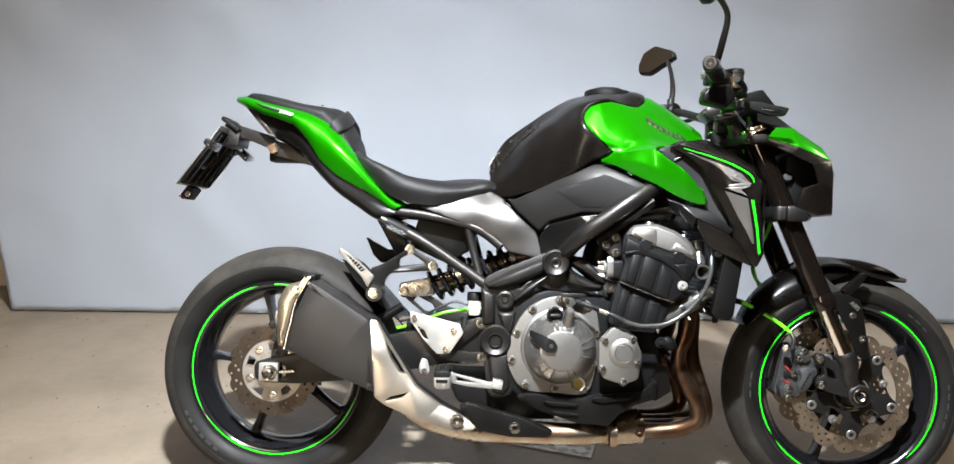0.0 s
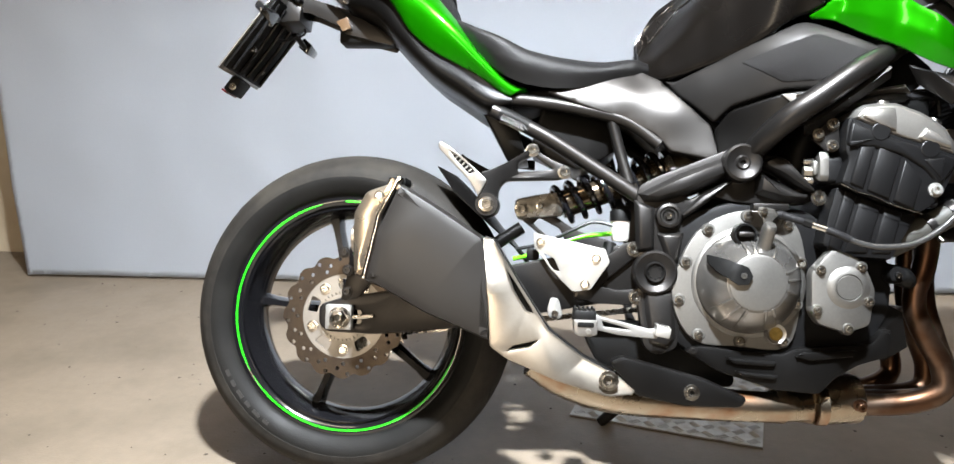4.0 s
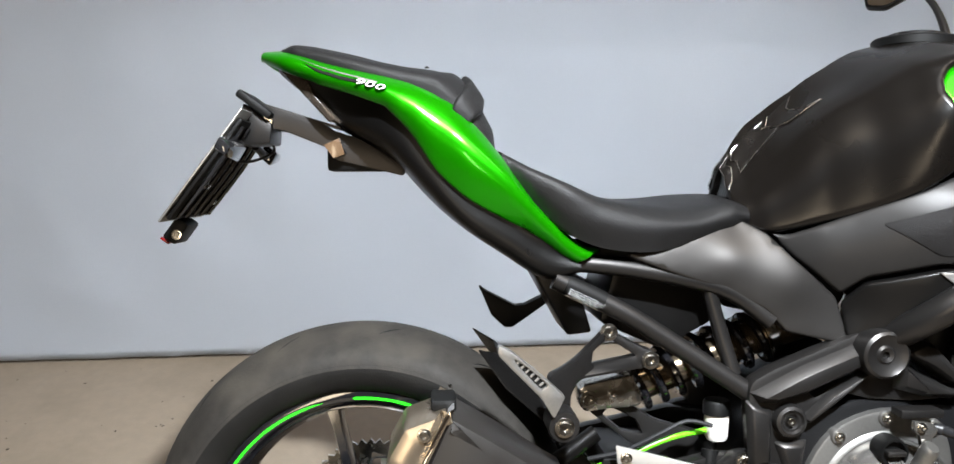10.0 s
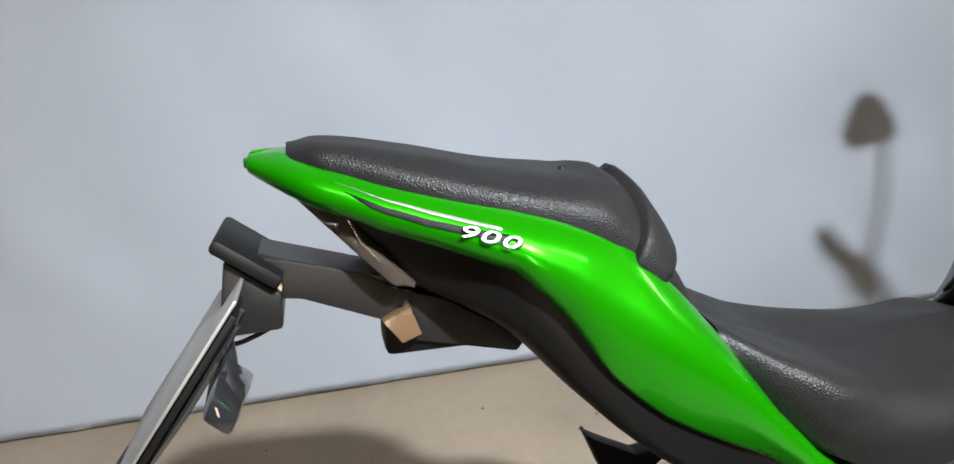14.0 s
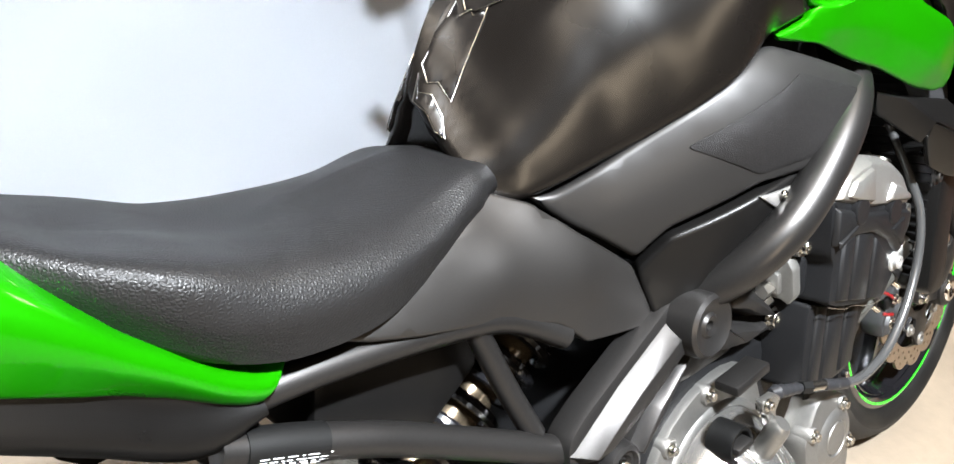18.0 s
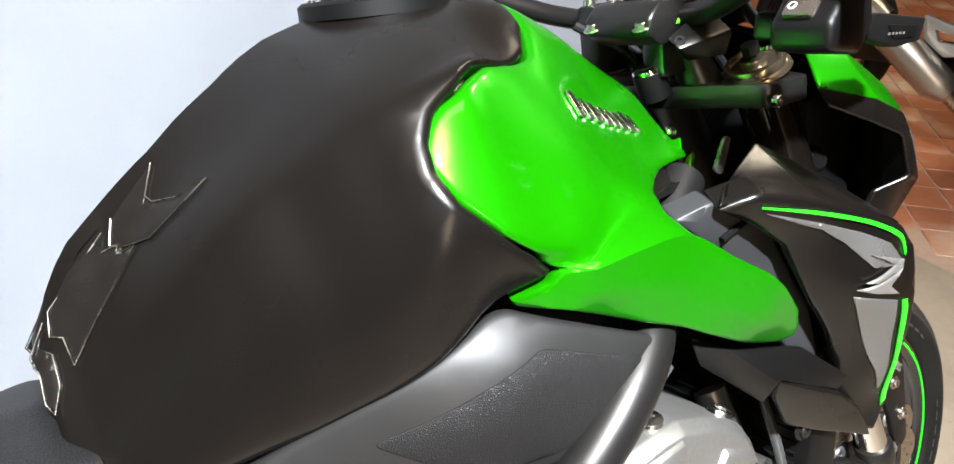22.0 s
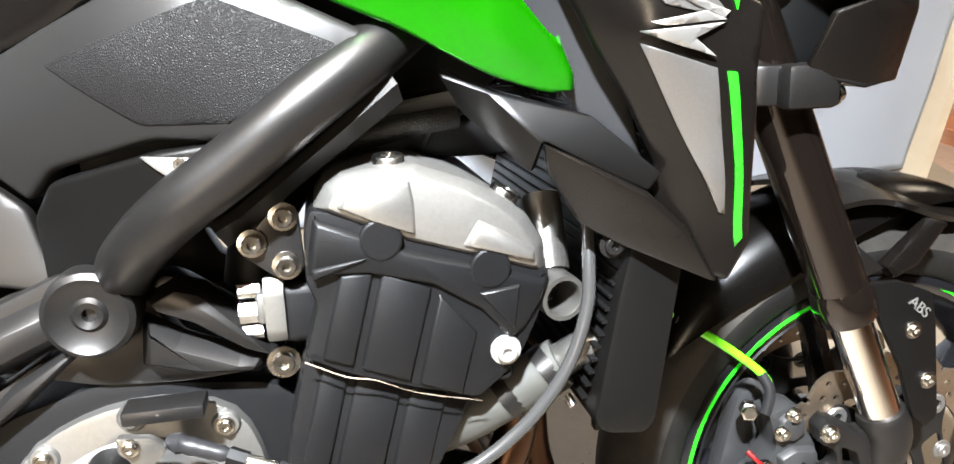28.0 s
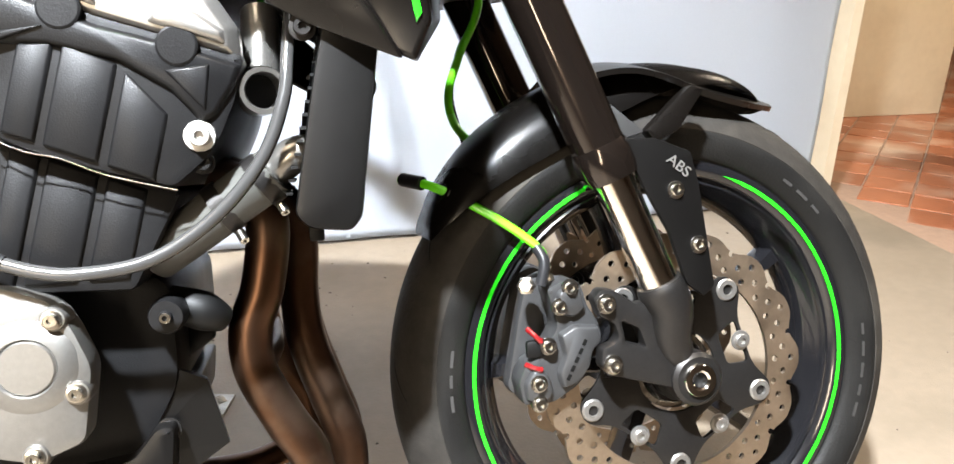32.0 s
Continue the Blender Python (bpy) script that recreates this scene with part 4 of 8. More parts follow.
# side covers
F_UP = field([(0.578, -0.088, 0.770), (0.6, -0.100, 0.752), (0.67, -0.138, 0.797), (0.69, -0.160, 0.774), (0.80, -0.183, 0.851), (0.80, -0.206, 0.822), (0.912, -0.219, 0.799), (0.885, -0.222, 0.788), (0.83, -0.213, 0.73), (0.77, -0.196, 0.735), (0.69, -0.150, 0.705), (0.665, -0.128, 0.68), (0.75, -0.196, 0.785), (0.82, -0.215, 0.785), (0.64, -0.132, 0.742)])
up = [(0.578, 0.771), (0.60, 0.764), (0.674, 0.797), (0.792, 0.850), (0.808, 0.851), (0.914, 0.799), (0.918, 0.790), (0.852, 0.738), (0.83, 0.728), (0.771, 0.730), (0.692, 0.708), (0.666, 0.682), (0.609, 0.733)]
pad = [(0.818, 0.822), (0.897, 0.789), (0.850, 0.742), (0.765, 0.742), (0.702, 0.783)]
side_up = part("side_cover", panel(side(F_UP), fillet(up, 0.008), 0.007, 0.015, 0.012), CHARCOAL, bike, "graphite side cover with a textured knee pad")
flip(side_up)
grip = part("knee_pad", panel(side(F_UP), fillet(pad, 0.006), 0.0008, 0.004, 0.010, 0.0009), CARBON, side_up, "black finely dimpled knee pad")
F_SM = field([(0.664, -0.128, 0.672), (0.683, -0.150, 0.700), (0.767, -0.199, 0.723), (0.829, -0.206, 0.728), (0.772, -0.192, 0.668), (0.731, -0.172, 0.650), (0.672, -0.140, 0.626)])
small = part("frame_cover", panel(side(F_SM), fillet([(0.666, 0.672), (0.688, 0.701), (0.767, 0.723), (0.830, 0.731), (0.772, 0.664), (0.731, 0.646), (0.671, 0.625)], 0.006), 0.005, 0.012, 0.010), PLASTIC, bike, "matt black frame cover")
flip(small)
part("silver_badge", panel(side(F_SM), [(0.763, 0.7215), (0.808, 0.719), (0.800, 0.710), (0.785, 0.703), (0.772, 0.713)], 0.001, 0.003, 0.006, 0.003), SILVER, small, "small silver keyhole badge")
bolt((0.788, -0.206, 0.716), (0, -1, 0.1), 0.0045, small, None, 0.003, False)
F_LO = field([(0.369, -0.122, 0.743), (0.535, -0.092, 0.776), (0.59, -0.106, 0.762), (0.661, -0.128, 0.680), (0.664, -0.135, 0.63), (0.584, -0.128, 0.65), (0.507, -0.122, 0.69), (0.6, -0.132, 0.70), (0.52, -0.122, 0.735), (0.43, -0.122, 0.735)])
lo = [(0.370, 0.741), (0.406, 0.747), (0.520, 0.780), (0.540, 0.788), (0.575, 0.768), (0.606, 0.733), (0.663, 0.680), (0.680, 0.614), (0.640, 0.622), (0.592, 0.632), (0.575, 0.652), (0.562, 0.664), (0.501, 0.692), (0.43, 0.716), (0.39, 0.731)]
side_lo = part("seat_side_cover", panel(side(F_LO), fillet(lo, 0.006), 0.004, 0.015, 0.012), GREY, bike, "smooth graphite side cover below the seat")
flip(side_lo)

# seats
SEATL = Loft([
    (0.198, [(0, 0.884), (-0.064, 0.883), (-0.102, 0.879), (-0.112, 0.869), (-0.114, 0.856)]),
    (0.235, [(0, 0.853), (-0.078, 0.859), (-0.125, 0.858), (-0.134, 0.839), (-0.122, 0.811)]),
    (0.28, [(0, 0.835), (-0.085, 0.841), (-0.141, 0.836), (-0.146, 0.806), (-0.130, 0.773)]),
    (0.33, [(0, 0.817), (-0.086, 0.820), (-0.131, 0.814), (-0.146, 0.788), (-0.132, 0.751)]),
    (0.40, [(0, 0.815), (-0.083, 0.810), (-0.121, 0.798), (-0.137, 0.777), (-0.128, 0.744)]),
    (0.47, [(0, 0.821), (-0.080, 0.805), (-0.106, 0.793), (-0.118, 0.779), (-0.109, 0.756)]),
    (0.53, [(0, 0.821), (-0.072, 0.812), (-0.092, 0.803), (-0.098, 0.789), (-0.090, 0.772)]),
    (0.556, [(0, 0.811), (-0.062, 0.806), (-0.079, 0.798), (-0.084, 0.788), (-0.077, 0.778)]),
])
part("rider_seat", SEATL.shell(56, 24), SEAT, bike, "grained black vinyl rider seat", 60)
PILL = Loft([
    (-0.113, [(0, 1.0343), (-0.0185, 1.0311), (-0.0314, 1.0261), (-0.037, 1.0204), (-0.037, 1.0120)]),
    (-0.09, [(0, 1.035), (-0.0281, 1.0354), (-0.0468, 1.0325), (-0.0561, 1.0234), (-0.0542, 1.0060)]),
    (-0.02, [(0, 1.022), (-0.0343, 1.0231), (-0.0568, 1.0205), (-0.0794, 1.0085), (-0.0804, 0.9880)]),
    (0.05, [(0, 1.006), (-0.0396, 1.0067), (-0.0673, 1.0030), (-0.095, 0.9916), (-0.097, 0.9680)]),
    (0.11, [(0, 0.998), (-0.044, 0.9975), (-0.0764, 0.9930), (-0.1047, 0.9771), (-0.1057, 0.9500)]),
    (0.136, [(0, 0.999), (-0.0417, 0.9942), (-0.0741, 0.9805), (-0.101, 0.9558), (-0.1019, 0.9260)]),
    (0.16, [(0, 0.976), (-0.0407, 0.9685), (-0.0761, 0.9493), (-0.0987, 0.9257), (-0.0978, 0.8980)]),
    (0.19, [(0, 0.920), (-0.0415, 0.9151), (-0.0738, 0.8990), (-0.0922, 0.8820), (-0.0922, 0.8680)]),
])
pill = part("passenger_seat", PILL.shell(48, 24), SEAT, bike, "grained black vinyl passenger seat", 60)
strap = part("strap", panel(on(PILL), [(0.146, 0.0), (0.152, 0.25), (0.146, 0.55), (0.135, 0.8), (0.128, 0.98), (0.150, 0.98), (0.158, 0.8), (0.168, 0.55), (0.172, 0.25), (0.168, 0.0)], 0.004, 0.012, 0.008, 0.010, scale=(1.0, 0.2)), SEAT, pill, "vinyl grab strap over the passenger seat", 60)
flip(strap, pill)
part("seat_plug", lathe([(0, 0.0022), (0.0025, 0.002), (0.0032, 0.0)], (0.096, -0.046, 1.0025), "z", 10), DARK, pill)

# tail
TAILL = Loft([
    (-0.143, [(-0.004, 1.027), (-0.012, 1.025), (-0.017, 1.022), (-0.017, 1.019), (-0.010, 1.016)]),
    (-0.10, [(-0.030, 1.025), (-0.052, 1.017), (-0.064, 1.009), (-0.064, 1.001), (-0.054, 0.994)]),
    (-0.05, [(-0.055, 1.010), (-0.074, 1.0), (-0.086, 0.990), (-0.086, 0.982), (-0.076, 0.974)]),
    (0.04, [(-0.084, 0.986), (-0.104, 0.975), (-0.118, 0.963), (-0.118, 0.953), (-0.108, 0.942)]),
    (0.075, [(-0.094, 0.975), (-0.114, 0.960), (-0.126, 0.942), (-0.124, 0.924), (-0.112, 0.905)]),
    (0.11, [(-0.098, 0.960), (-0.118, 0.938), (-0.132, 0.910), (-0.127, 0.881), (-0.114, 0.852)]),
    (0.15, [(-0.100, 0.928), (-0.122, 0.908), (-0.140, 0.884), (-0.133, 0.850), (-0.117, 0.815)]),
    (0.20, [(-0.105, 0.870), (-0.127, 0.858), (-0.142, 0.842), (-0.134, 0.816), (-0.119, 0.788)]),
    (0.24, [(-0.108, 0.813), (-0.127, 0.807), (-0.137, 0.799), (-0.131, 0.784), (-0.119, 0.768)]),
    (0.30, [(-0.109, 0.757), (-0.120, 0.752), (-0.127, 0.746), (-0.126, 0.739), (-0.119, 0.7305)]),
    (0.336, [(-0.107, 0.746), (-0.114, 0.742), (-0.119, 0.738), (-0.119, 0.731), (-0.117, 0.722)]),
])
tail = part("tail_panel", panel(on(TAILL), [(-0.142, 0.02), (0.335, 0.02), (0.320, 0.5), (0.302, 0.98), (-0.142, 0.98)], 0.003, 0.005, 0.010, 0.003, scale=(1.0, 0.075)), GREEN, bike, "green tail panel with number decal", 60)
flip(tail)
part("tail_tip", Loft([(-0.146, [(0, 1.024), (-0.004, 1.023), (-0.006, 1.020), (-0.004, 1.017), (0, 1.016)]), (-0.12, [(0, 1.029), (-0.025, 1.028), (-0.036, 1.020), (-0.03, 1.012), (0, 1.01)]), (-0.09, [(0, 1.022), (-0.04, 1.021), (-0.05, 1.012), (-0.045, 1.0), (0, 0.998)])]).shell(12, 12), GREEN, bike, "green pointed tail tip")
COWL = Loft([
    (-0.118, [(0, 1.010), (-0.028, 1.010), (-0.036, 1.007), (-0.028, 1.002), (0, 0.997)]),
    (-0.075, [(0, 0.992), (-0.048, 0.990), (-0.055, 0.981), (-0.042, 0.970), (0, 0.960)]),
    (-0.03, [(0, 0.985), (-0.060, 0.982), (-0.065, 0.960), (-0.052, 0.928), (0, 0.916)]),
    (0.04, [(0, 0.962), (-0.088, 0.960), (-0.098, 0.937), (-0.082, 0.890), (0, 0.878)]),
    (0.10, [(0, 0.930), (-0.099, 0.927), (-0.110, 0.872), (-0.097, 0.826), (0, 0.814)]),
    (0.15, [(0, 0.897), (-0.104, 0.883), (-0.115, 0.818), (-0.105, 0.778), (0, 0.77)]),
    (0.20, [(0, 0.848), (-0.109, 0.836), (-0.118, 0.788), (-0.109, 0.744), (0, 0.738)]),
    (0.26, [(0, 0.778), (-0.112, 0.773), (-0.121, 0.749), (-0.113, 0.708), (0, 0.706)]),
    (0.306, [(0, 0.743), (-0.110, 0.740), (-0.118, 0.732), (-0.113, 0.715), (0, 0.712)]),
])
part("tail_cowl", COWL.shell(44, 26), PLASTIC, bike, "matt black lower tail cowl", 50)
# pale decal: three speed lines and the number
def tail_strip(pts, mat, off, name, lab):
    o = part(name, panel(on(TAILL), pts, 0.0005, 0.001, 0.008, off, scale=(1.0, 0.075)), mat, tail, lab, 60)
    return o


tail_strip([(-0.075, 0.46), (-0.02, 0.50), (0.034, 0.43), (0.034, 0.52), (-0.02, 0.60), (-0.055, 0.56)], DARK, 0.0036, "decal", "black decal field")
tail_strip([(-0.080, 0.36), (-0.02, 0.38), (0.03, 0.36), (0.03, 0.40), (-0.02, 0.43)], SILVER, 0.0038, "decal_line", "silver decal line")
pn, nn = TAILL.at(0.020, 0.53), TAILL.normal(0.020, 0.53)
nm = facing(pn + nn * 0.0048, nn, (0.30, 0, 1)) @ Matrix.Diagonal((2.15, 1, 1, 1))
for k, digit in enumerate("900"):
    at_digit = nm @ pose(0, 0, 0, 0, 0, 2) @ Matrix.Translation(((k - 1) * 0.0070, 0, 0))
    num = letters(digit, 0.0126, 0.0011, at_digit @ Matrix.Translation((0, 0, 0.0002)), "digit", WHITE, tail, 0.2)
    letters(digit, 0.0126, 0.0005, Matrix.Identity(4), "digit_outline", DARK, num, 0.2, 1.0, 0.0006)
# tail lamp
TL = field([(-0.117, -0.038, 1.004), (-0.071, -0.062, 0.984), (-0.026, -0.060, 0.920), (-0.08, -0.054, 0.965), (-0.05, -0.062, 0.94)])
lens = part("tail_lamp", panel(side(TL), fillet([(-0.117, 1.002), (-0.093, 0.994), (-0.072, 0.982), (-0.063, 0.962), (-0.026, 0.922), (-0.043, 0.924), (-0.082, 0.966)], 0.003), 0.003, 0.02, 0.008), GLASSY, bike, "smoked clear tail lamp lens")
flip(lens)
AMBER = material("brown_reflector", (0.10, 0.06, 0.032), 0.25, coat=0.5, grain=0.1)
SMOKE = material("smoked_black_lens", (0.012, 0.012, 0.013), 0.12, coat=0.8, grain=0.2)
# ---- plate holder ----
holder = part("plate_holder", plate(fillet([(-0.142, 0.951), (-0.118, 0.945), (-0.062, 0.930), (-0.040, 0.915), (0.0, 0.902), (0.066, 0.860), (0.058, 0.850), (-0.034, 0.872), (-0.050, 0.890), (-0.112, 0.915), (-0.136, 0.918)], 0.003), -0.030, -0.025, bevel=0.0008), FRAME, bike, "black folded steel plate holder")
again(holder, Matrix.Translation((0, 0.055, 0)))
part("holder_box", box(-0.05, 0.062, -0.024, 0.024, 0.856, 0.895, 0.006), DARK, holder)
part("holder_top", facets([(-0.142, -0.029, 0.951), (-0.142, 0.029, 0.951), (-0.03, 0.029, 0.917), (-0.03, -0.029, 0.917)], [(0, 1, 2, 3)], 0, 0.003), FRAME, holder)
part("reflector", plate([(-0.052, 0.893), (-0.030, 0.903), (-0.022, 0.880), (-0.038, 0.874)], -0.0445, -0.0300, bevel=0.0008), AMBER, holder, "brown side reflector")
bolt((-0.132, -0.030, 0.928), (0, -1, 0), 0.0075, holder, None, 0.005, False)
pv = (Vector((-0.262, 0, 0.792)) - Vector((-0.152, 0, 0.940)))
plate_m = Matrix.Translation((-0.152, 0, 0.938)) @ pose(0, 0, 0, 0, math.degrees(math.atan2(-pv.x, -pv.z)) , 0)
lic = part("number_plate", box(-0.003, 0.0, -0.10, 0.10, -0.19, 0.0, 0.001), SILVER, bike, "number plate seen from its bare metal back", m=plate_m)
part("plate_backing", box(0.001, 0.007, -0.092, 0.092, -0.182, -0.012, 0.002), DARK, lic, "black plastic plate backing")
for k in range(5):
    part("backing_rib", tube([(0.009, -0.08 + 0.035 * k, -0.02), (0.012, -0.075 + 0.036 * k, -0.09), (0.009, -0.07 + 0.036 * k, -0.176)], 0.0035, 8, 4), SMOKE, lic, "wrinkled dark film")
part("plate_clamp", facets([(-0.02, -0.04, 0.004), (0.03, -0.04, 0.004), (0.045, -0.04, -0.02), (0.008, -0.04, -0.05), (-0.02, 0.04, 0.004), (0.03, 0.04, 0.004), (0.045, 0.04, -0.02), (0.008, 0.04, -0.05)], [(0, 1, 2, 3), (7, 6, 5, 4), (0, 4, 5, 1), (1, 5, 6, 2), (2, 6, 7, 3), (3, 7, 4, 0)], 0.003), FRAME, lic)
part("plate_lamp", box(-0.034, 0.024, -0.05, 0.05, 0.006, 0.018, 0.004), DARK, lic, "slim black plate lamp")
for sgn in (-1, 1):
    part("indicator_stalk", tube([(0.012, sgn * 0.05, -0.045), (0.022, sgn * 0.085, -0.05), (0.024, sgn * 0.11, -0.052)], 0.006, 10, 5), HOSE, lic)
    part("indicator", facets([(0.010, sgn * 0.10, -0.035), (0.036, sgn * 0.10, -0.037), (0.038, sgn * 0.10, -0.062), (0.012, sgn * 0.10, -0.060), (0.012, sgn * 0.165, -0.040), (0.032, sgn * 0.165, -0.042), (0.034, sgn * 0.165, -0.058), (0.014, sgn * 0.165, -0.056)], [(0, 1, 2, 3), (7, 6, 5, 4), (0, 4, 5, 1), (1, 5, 6, 2), (2, 6, 7, 3), (3, 7, 4, 0)], 0.004), SMOKE, lic, "small smoked black indicator")
foot = part("reflector_bracket", box(-0.004, 0.018, -0.028, 0.028, -0.222, -0.186, 0.004), DARK, lic, "black reflector bracket")
part("rear_reflector", box(-0.004, 0.010, -0.029, 0.020, -0.226, -0.2225, 0.001), RED, foot, "red rear reflector")
bolt((0.012, -0.029, -0.207), (0, -1, 0), 0.005, lic, None, 0.004)
for z, yy in ((-0.06, -0.06), (-0.12, -0.05), (-0.15, 0.04)):
    bolt((0.009, yy, z), (1, 0, 0), 0.004, lic, None, 0.006)
part("lamp_cable", tube([(0.02, 0.01, -0.015), (0.045, 0.015, -0.03), (0.03, 0.012, -0.06), (0.012, 0.012, -0.075)], 0.0022, 8, 6), HOSE, lic)
# ---- exhaust ----
CAN = material("black_ceramic_can", (0.012, 0.0105, 0.0095), 0.42, 0.1, grain=0.15, grain_scale=120, bump=0.00006, bump_scale=800, stain=(0.02, 0.018, 0.016), stain_amount=0.4)
CAPM = material("polished_end_cap", (0.50, 0.43, 0.34), 0.26, 0.95, grain=0.1, grain_scale=60, stain=(0.34, 0.26, 0.18), stain_scale=12, stain_amount=0.5)
can_out = [(0.124, 0.556), (0.18, 0.523), (0.272, 0.465), (0.287, 0.40), (0.286, 0.292), (0.174, 0.335), (0.097, 0.376), (0.066, 0.388), (0.083, 0.466)]
can = part("muffler", plate(fillet(can_out, 0.008), -0.243, -0.125, bevel=0.018), CAN, bike, "matt black angular muffler can")
part("end_cap", plate(fillet([(0.046, 0.503), (0.067, 0.540), (0.118, 0.558), (0.127, 0.561), (0.094, 0.499), (0.070, 0.392), (0.049, 0.397), (0.046, 0.44)], 0.006), -0.240, -0.130, bevel=0.014), CAPM, can, "polished stainless end cap")
part("cap_band", plate(fillet([(0.120, 0.561), (0.130, 0.566), (0.098, 0.500), (0.074, 0.388), (0.064, 0.390), (0.088, 0.499)], 0.003), -0.2455, -0.124, bevel=0.004), CHROME, can)
part("outlet", lathe([(0.02, 0.05), (0.024, 0.05), (0.024, 0.0), (0.02, 0.0), (0.02, 0.05)], (0.036, -0.185, 0.46), "x", 24), STAIN, can)
part("cap_tip", box(0.10, 0.132, -0.215, -0.16, 0.553, 0.568, 0.004), DARK, can)
bolt((0.092, -0.240, 0.532), (0, -1, 0), 0.006, can)
sh_out = [(0.270, 0.468), (0.288, 0.463), (0.33, 0.394), (0.365, 0.342), (0.384, 0.314), (0.44, 0.273), (0.508, 0.240), (0.530, 0.224), (0.523, 0.215), (0.483, 0.211), (0.399, 0.233), (0.314, 0.267), (0.287, 0.286), (0.281, 0.366)]
slot_a = fillet([(0.312, 0.411), (0.330, 0.387), (0.358, 0.342), (0.346, 0.345), (0.325, 0.378)], 0.003, 2)
slot_b = fillet([(0.366, 0.298), (0.326, 0.288), (0.316, 0.280), (0.352, 0.287)], 0.002, 2)


def bulge(x, y, z):
    """The shield rounds off towards its upper rim."""
    line = float(np.interp(x, [0.27, 0.30, 0.36, 0.44, 0.53], [0.468, 0.445, 0.352, 0.274, 0.224]))
    d = max(0.0, line - z)
    return (x, y + 0.022 * math.exp(-d / 0.018), z)


shield = part("heat_shield", plate(fillet(sh_out, 0.006), -0.252, -0.232, [slot_a, slot_b], 0.004, bulge), STAIN, bike, "brushed stainless exhaust heat shield with slots", 50)
part("shield_inner", plate(fillet([(x + 0.002, z + 0.002) for x, z in sh_out], 0.006), -0.228, -0.20, bevel=0.002), DARK, shield)
bolt((0.483, -0.252, 0.238), (0, -1, 0), 0.011, shield, None, 0.005)
lowc = part("link_pipe_cover", plate(fillet([(0.484, 0.266), (0.503, 0.277), (0.565, 0.262), (0.637, 0.245), (0.708, 0.216), (0.698, 0.200), (0.607, 0.199), (0.530, 0.212)], 0.008), -0.235, -0.205, bevel=0.007), PLASTIC, bike, "matt black link pipe cover")
bolt((0.618, -0.235, 0.222), (0, -1, 0), 0.009, lowc, STEEL, 0.004)
part("link_pipe", tube([(0.36, -0.175, 0.262), (0.42, -0.165, 0.228), (0.50, -0.15, 0.203), (0.62, -0.135, 0.190), (0.76, -0.125, 0.186), (0.84, -0.11, 0.19)], [0.034, 0.038, 0.036, 0.03, 0.027, 0.027], 20, 6), BLUED, bike, "heat-tinted exhaust link pipe")
for x in (0.79, 0.86):
    part("pipe_clamp", lathe([(0.029, -0.008), (0.034, -0.008), (0.034, 0.008), (0.029, 0.008)], (x, -0.112, 0.190), "x", 24), BLUED, bike, "brown pipe clamp")
part("collector", tube([(0.79, -0.10, 0.192), (0.86, -0.085, 0.195), (0.93, -0.07, 0.20)], [0.03, 0.042, 0.045], 20, 5), BLUED, bike, "orange-brown exhaust collector")
bolt((0.925, -0.12, 0.196), (0, -1, -0.3), 0.008, bike, HEADER, 0.014)
outer_run = [(0.995, 0.528), (1.030, 0.513), (1.0424, 0.487), (1.0343, 0.432), (1.021, 0.394), (1.0233, 0.354), (1.046, 0.306), (1.066, 0.268), (1.064, 0.222), (1.0, 0.195), (0.90, 0.193)]
inner_run = [(1.000, 0.528), (1.045, 0.512), (1.067, 0.478), (1.0653, 0.413), (1.070, 0.363), (1.088, 0.304), (1.104, 0.250), (1.092, 0.208), (1.02, 0.193), (0.92, 0.191)]
for y, run in ((-0.105, outer_run), (-0.035, inner_run), (0.035, inner_run), (0.105, outer_run)):
    pts = [(x, y * (1.0 if k < len(run) - 2 else 0.85), z) for k, (x, z) in enumerate(run)]
    pipe = part("header_pipe", tube(pts, 0.0195, 18, 6), HEADER, bike, "brown heat-tinted header pipe")
    part("header_flange", tube([pts[0], pts[1]], 0.026, 14, 1, smooth=False), HEADER, pipe)
part("balance_pipe", tube([(1.03, -0.10, 0.36), (1.035, 0.0, 0.355), (1.03, 0.10, 0.36)], 0.011, 12, 5), HEADER, bike)

# ---- frame ----
fr_out = [(0.534, 0.566), (0.563, 0.583), (0.673, 0.628), (0.70, 0.642), (0.735, 0.625), (0.762, 0.627), (0.815, 0.589), (0.843, 0.558), (0.825, 0.541), (0.764, 0.537), (0.701, 0.541), (0.655, 0.553), (0.620, 0.524), (0.606, 0.494), (0.606, 0.44), (0.613, 0.332), (0.608, 0.283), (0.571, 0.270), (0.549, 0.284), (0.536, 0.372), (0.540, 0.44), (0.532, 0.536)]
fr_holes = [fillet([(0.748, 0.601), (0.772, 0.592), (0.806, 0.565), (0.799, 0.556), (0.762, 0.573)], 0.004), fillet([(0.617, 0.552), (0.690, 0.583), (0.694, 0.573), (0.66, 0.566), (0.625, 0.545)], 0.003), fillet([(0.560, 0.40), (0.585, 0.395), (0.590, 0.31), (0.572, 0.30), (0.556, 0.33)], 0.006)]
frame_ob = part("main_frame", plate(fillet(fr_out, 0.012), -0.149, -0.118, fr_holes, 0.006), FRAME, bike, "satin black pressed main frame")
flip(frame_ob)
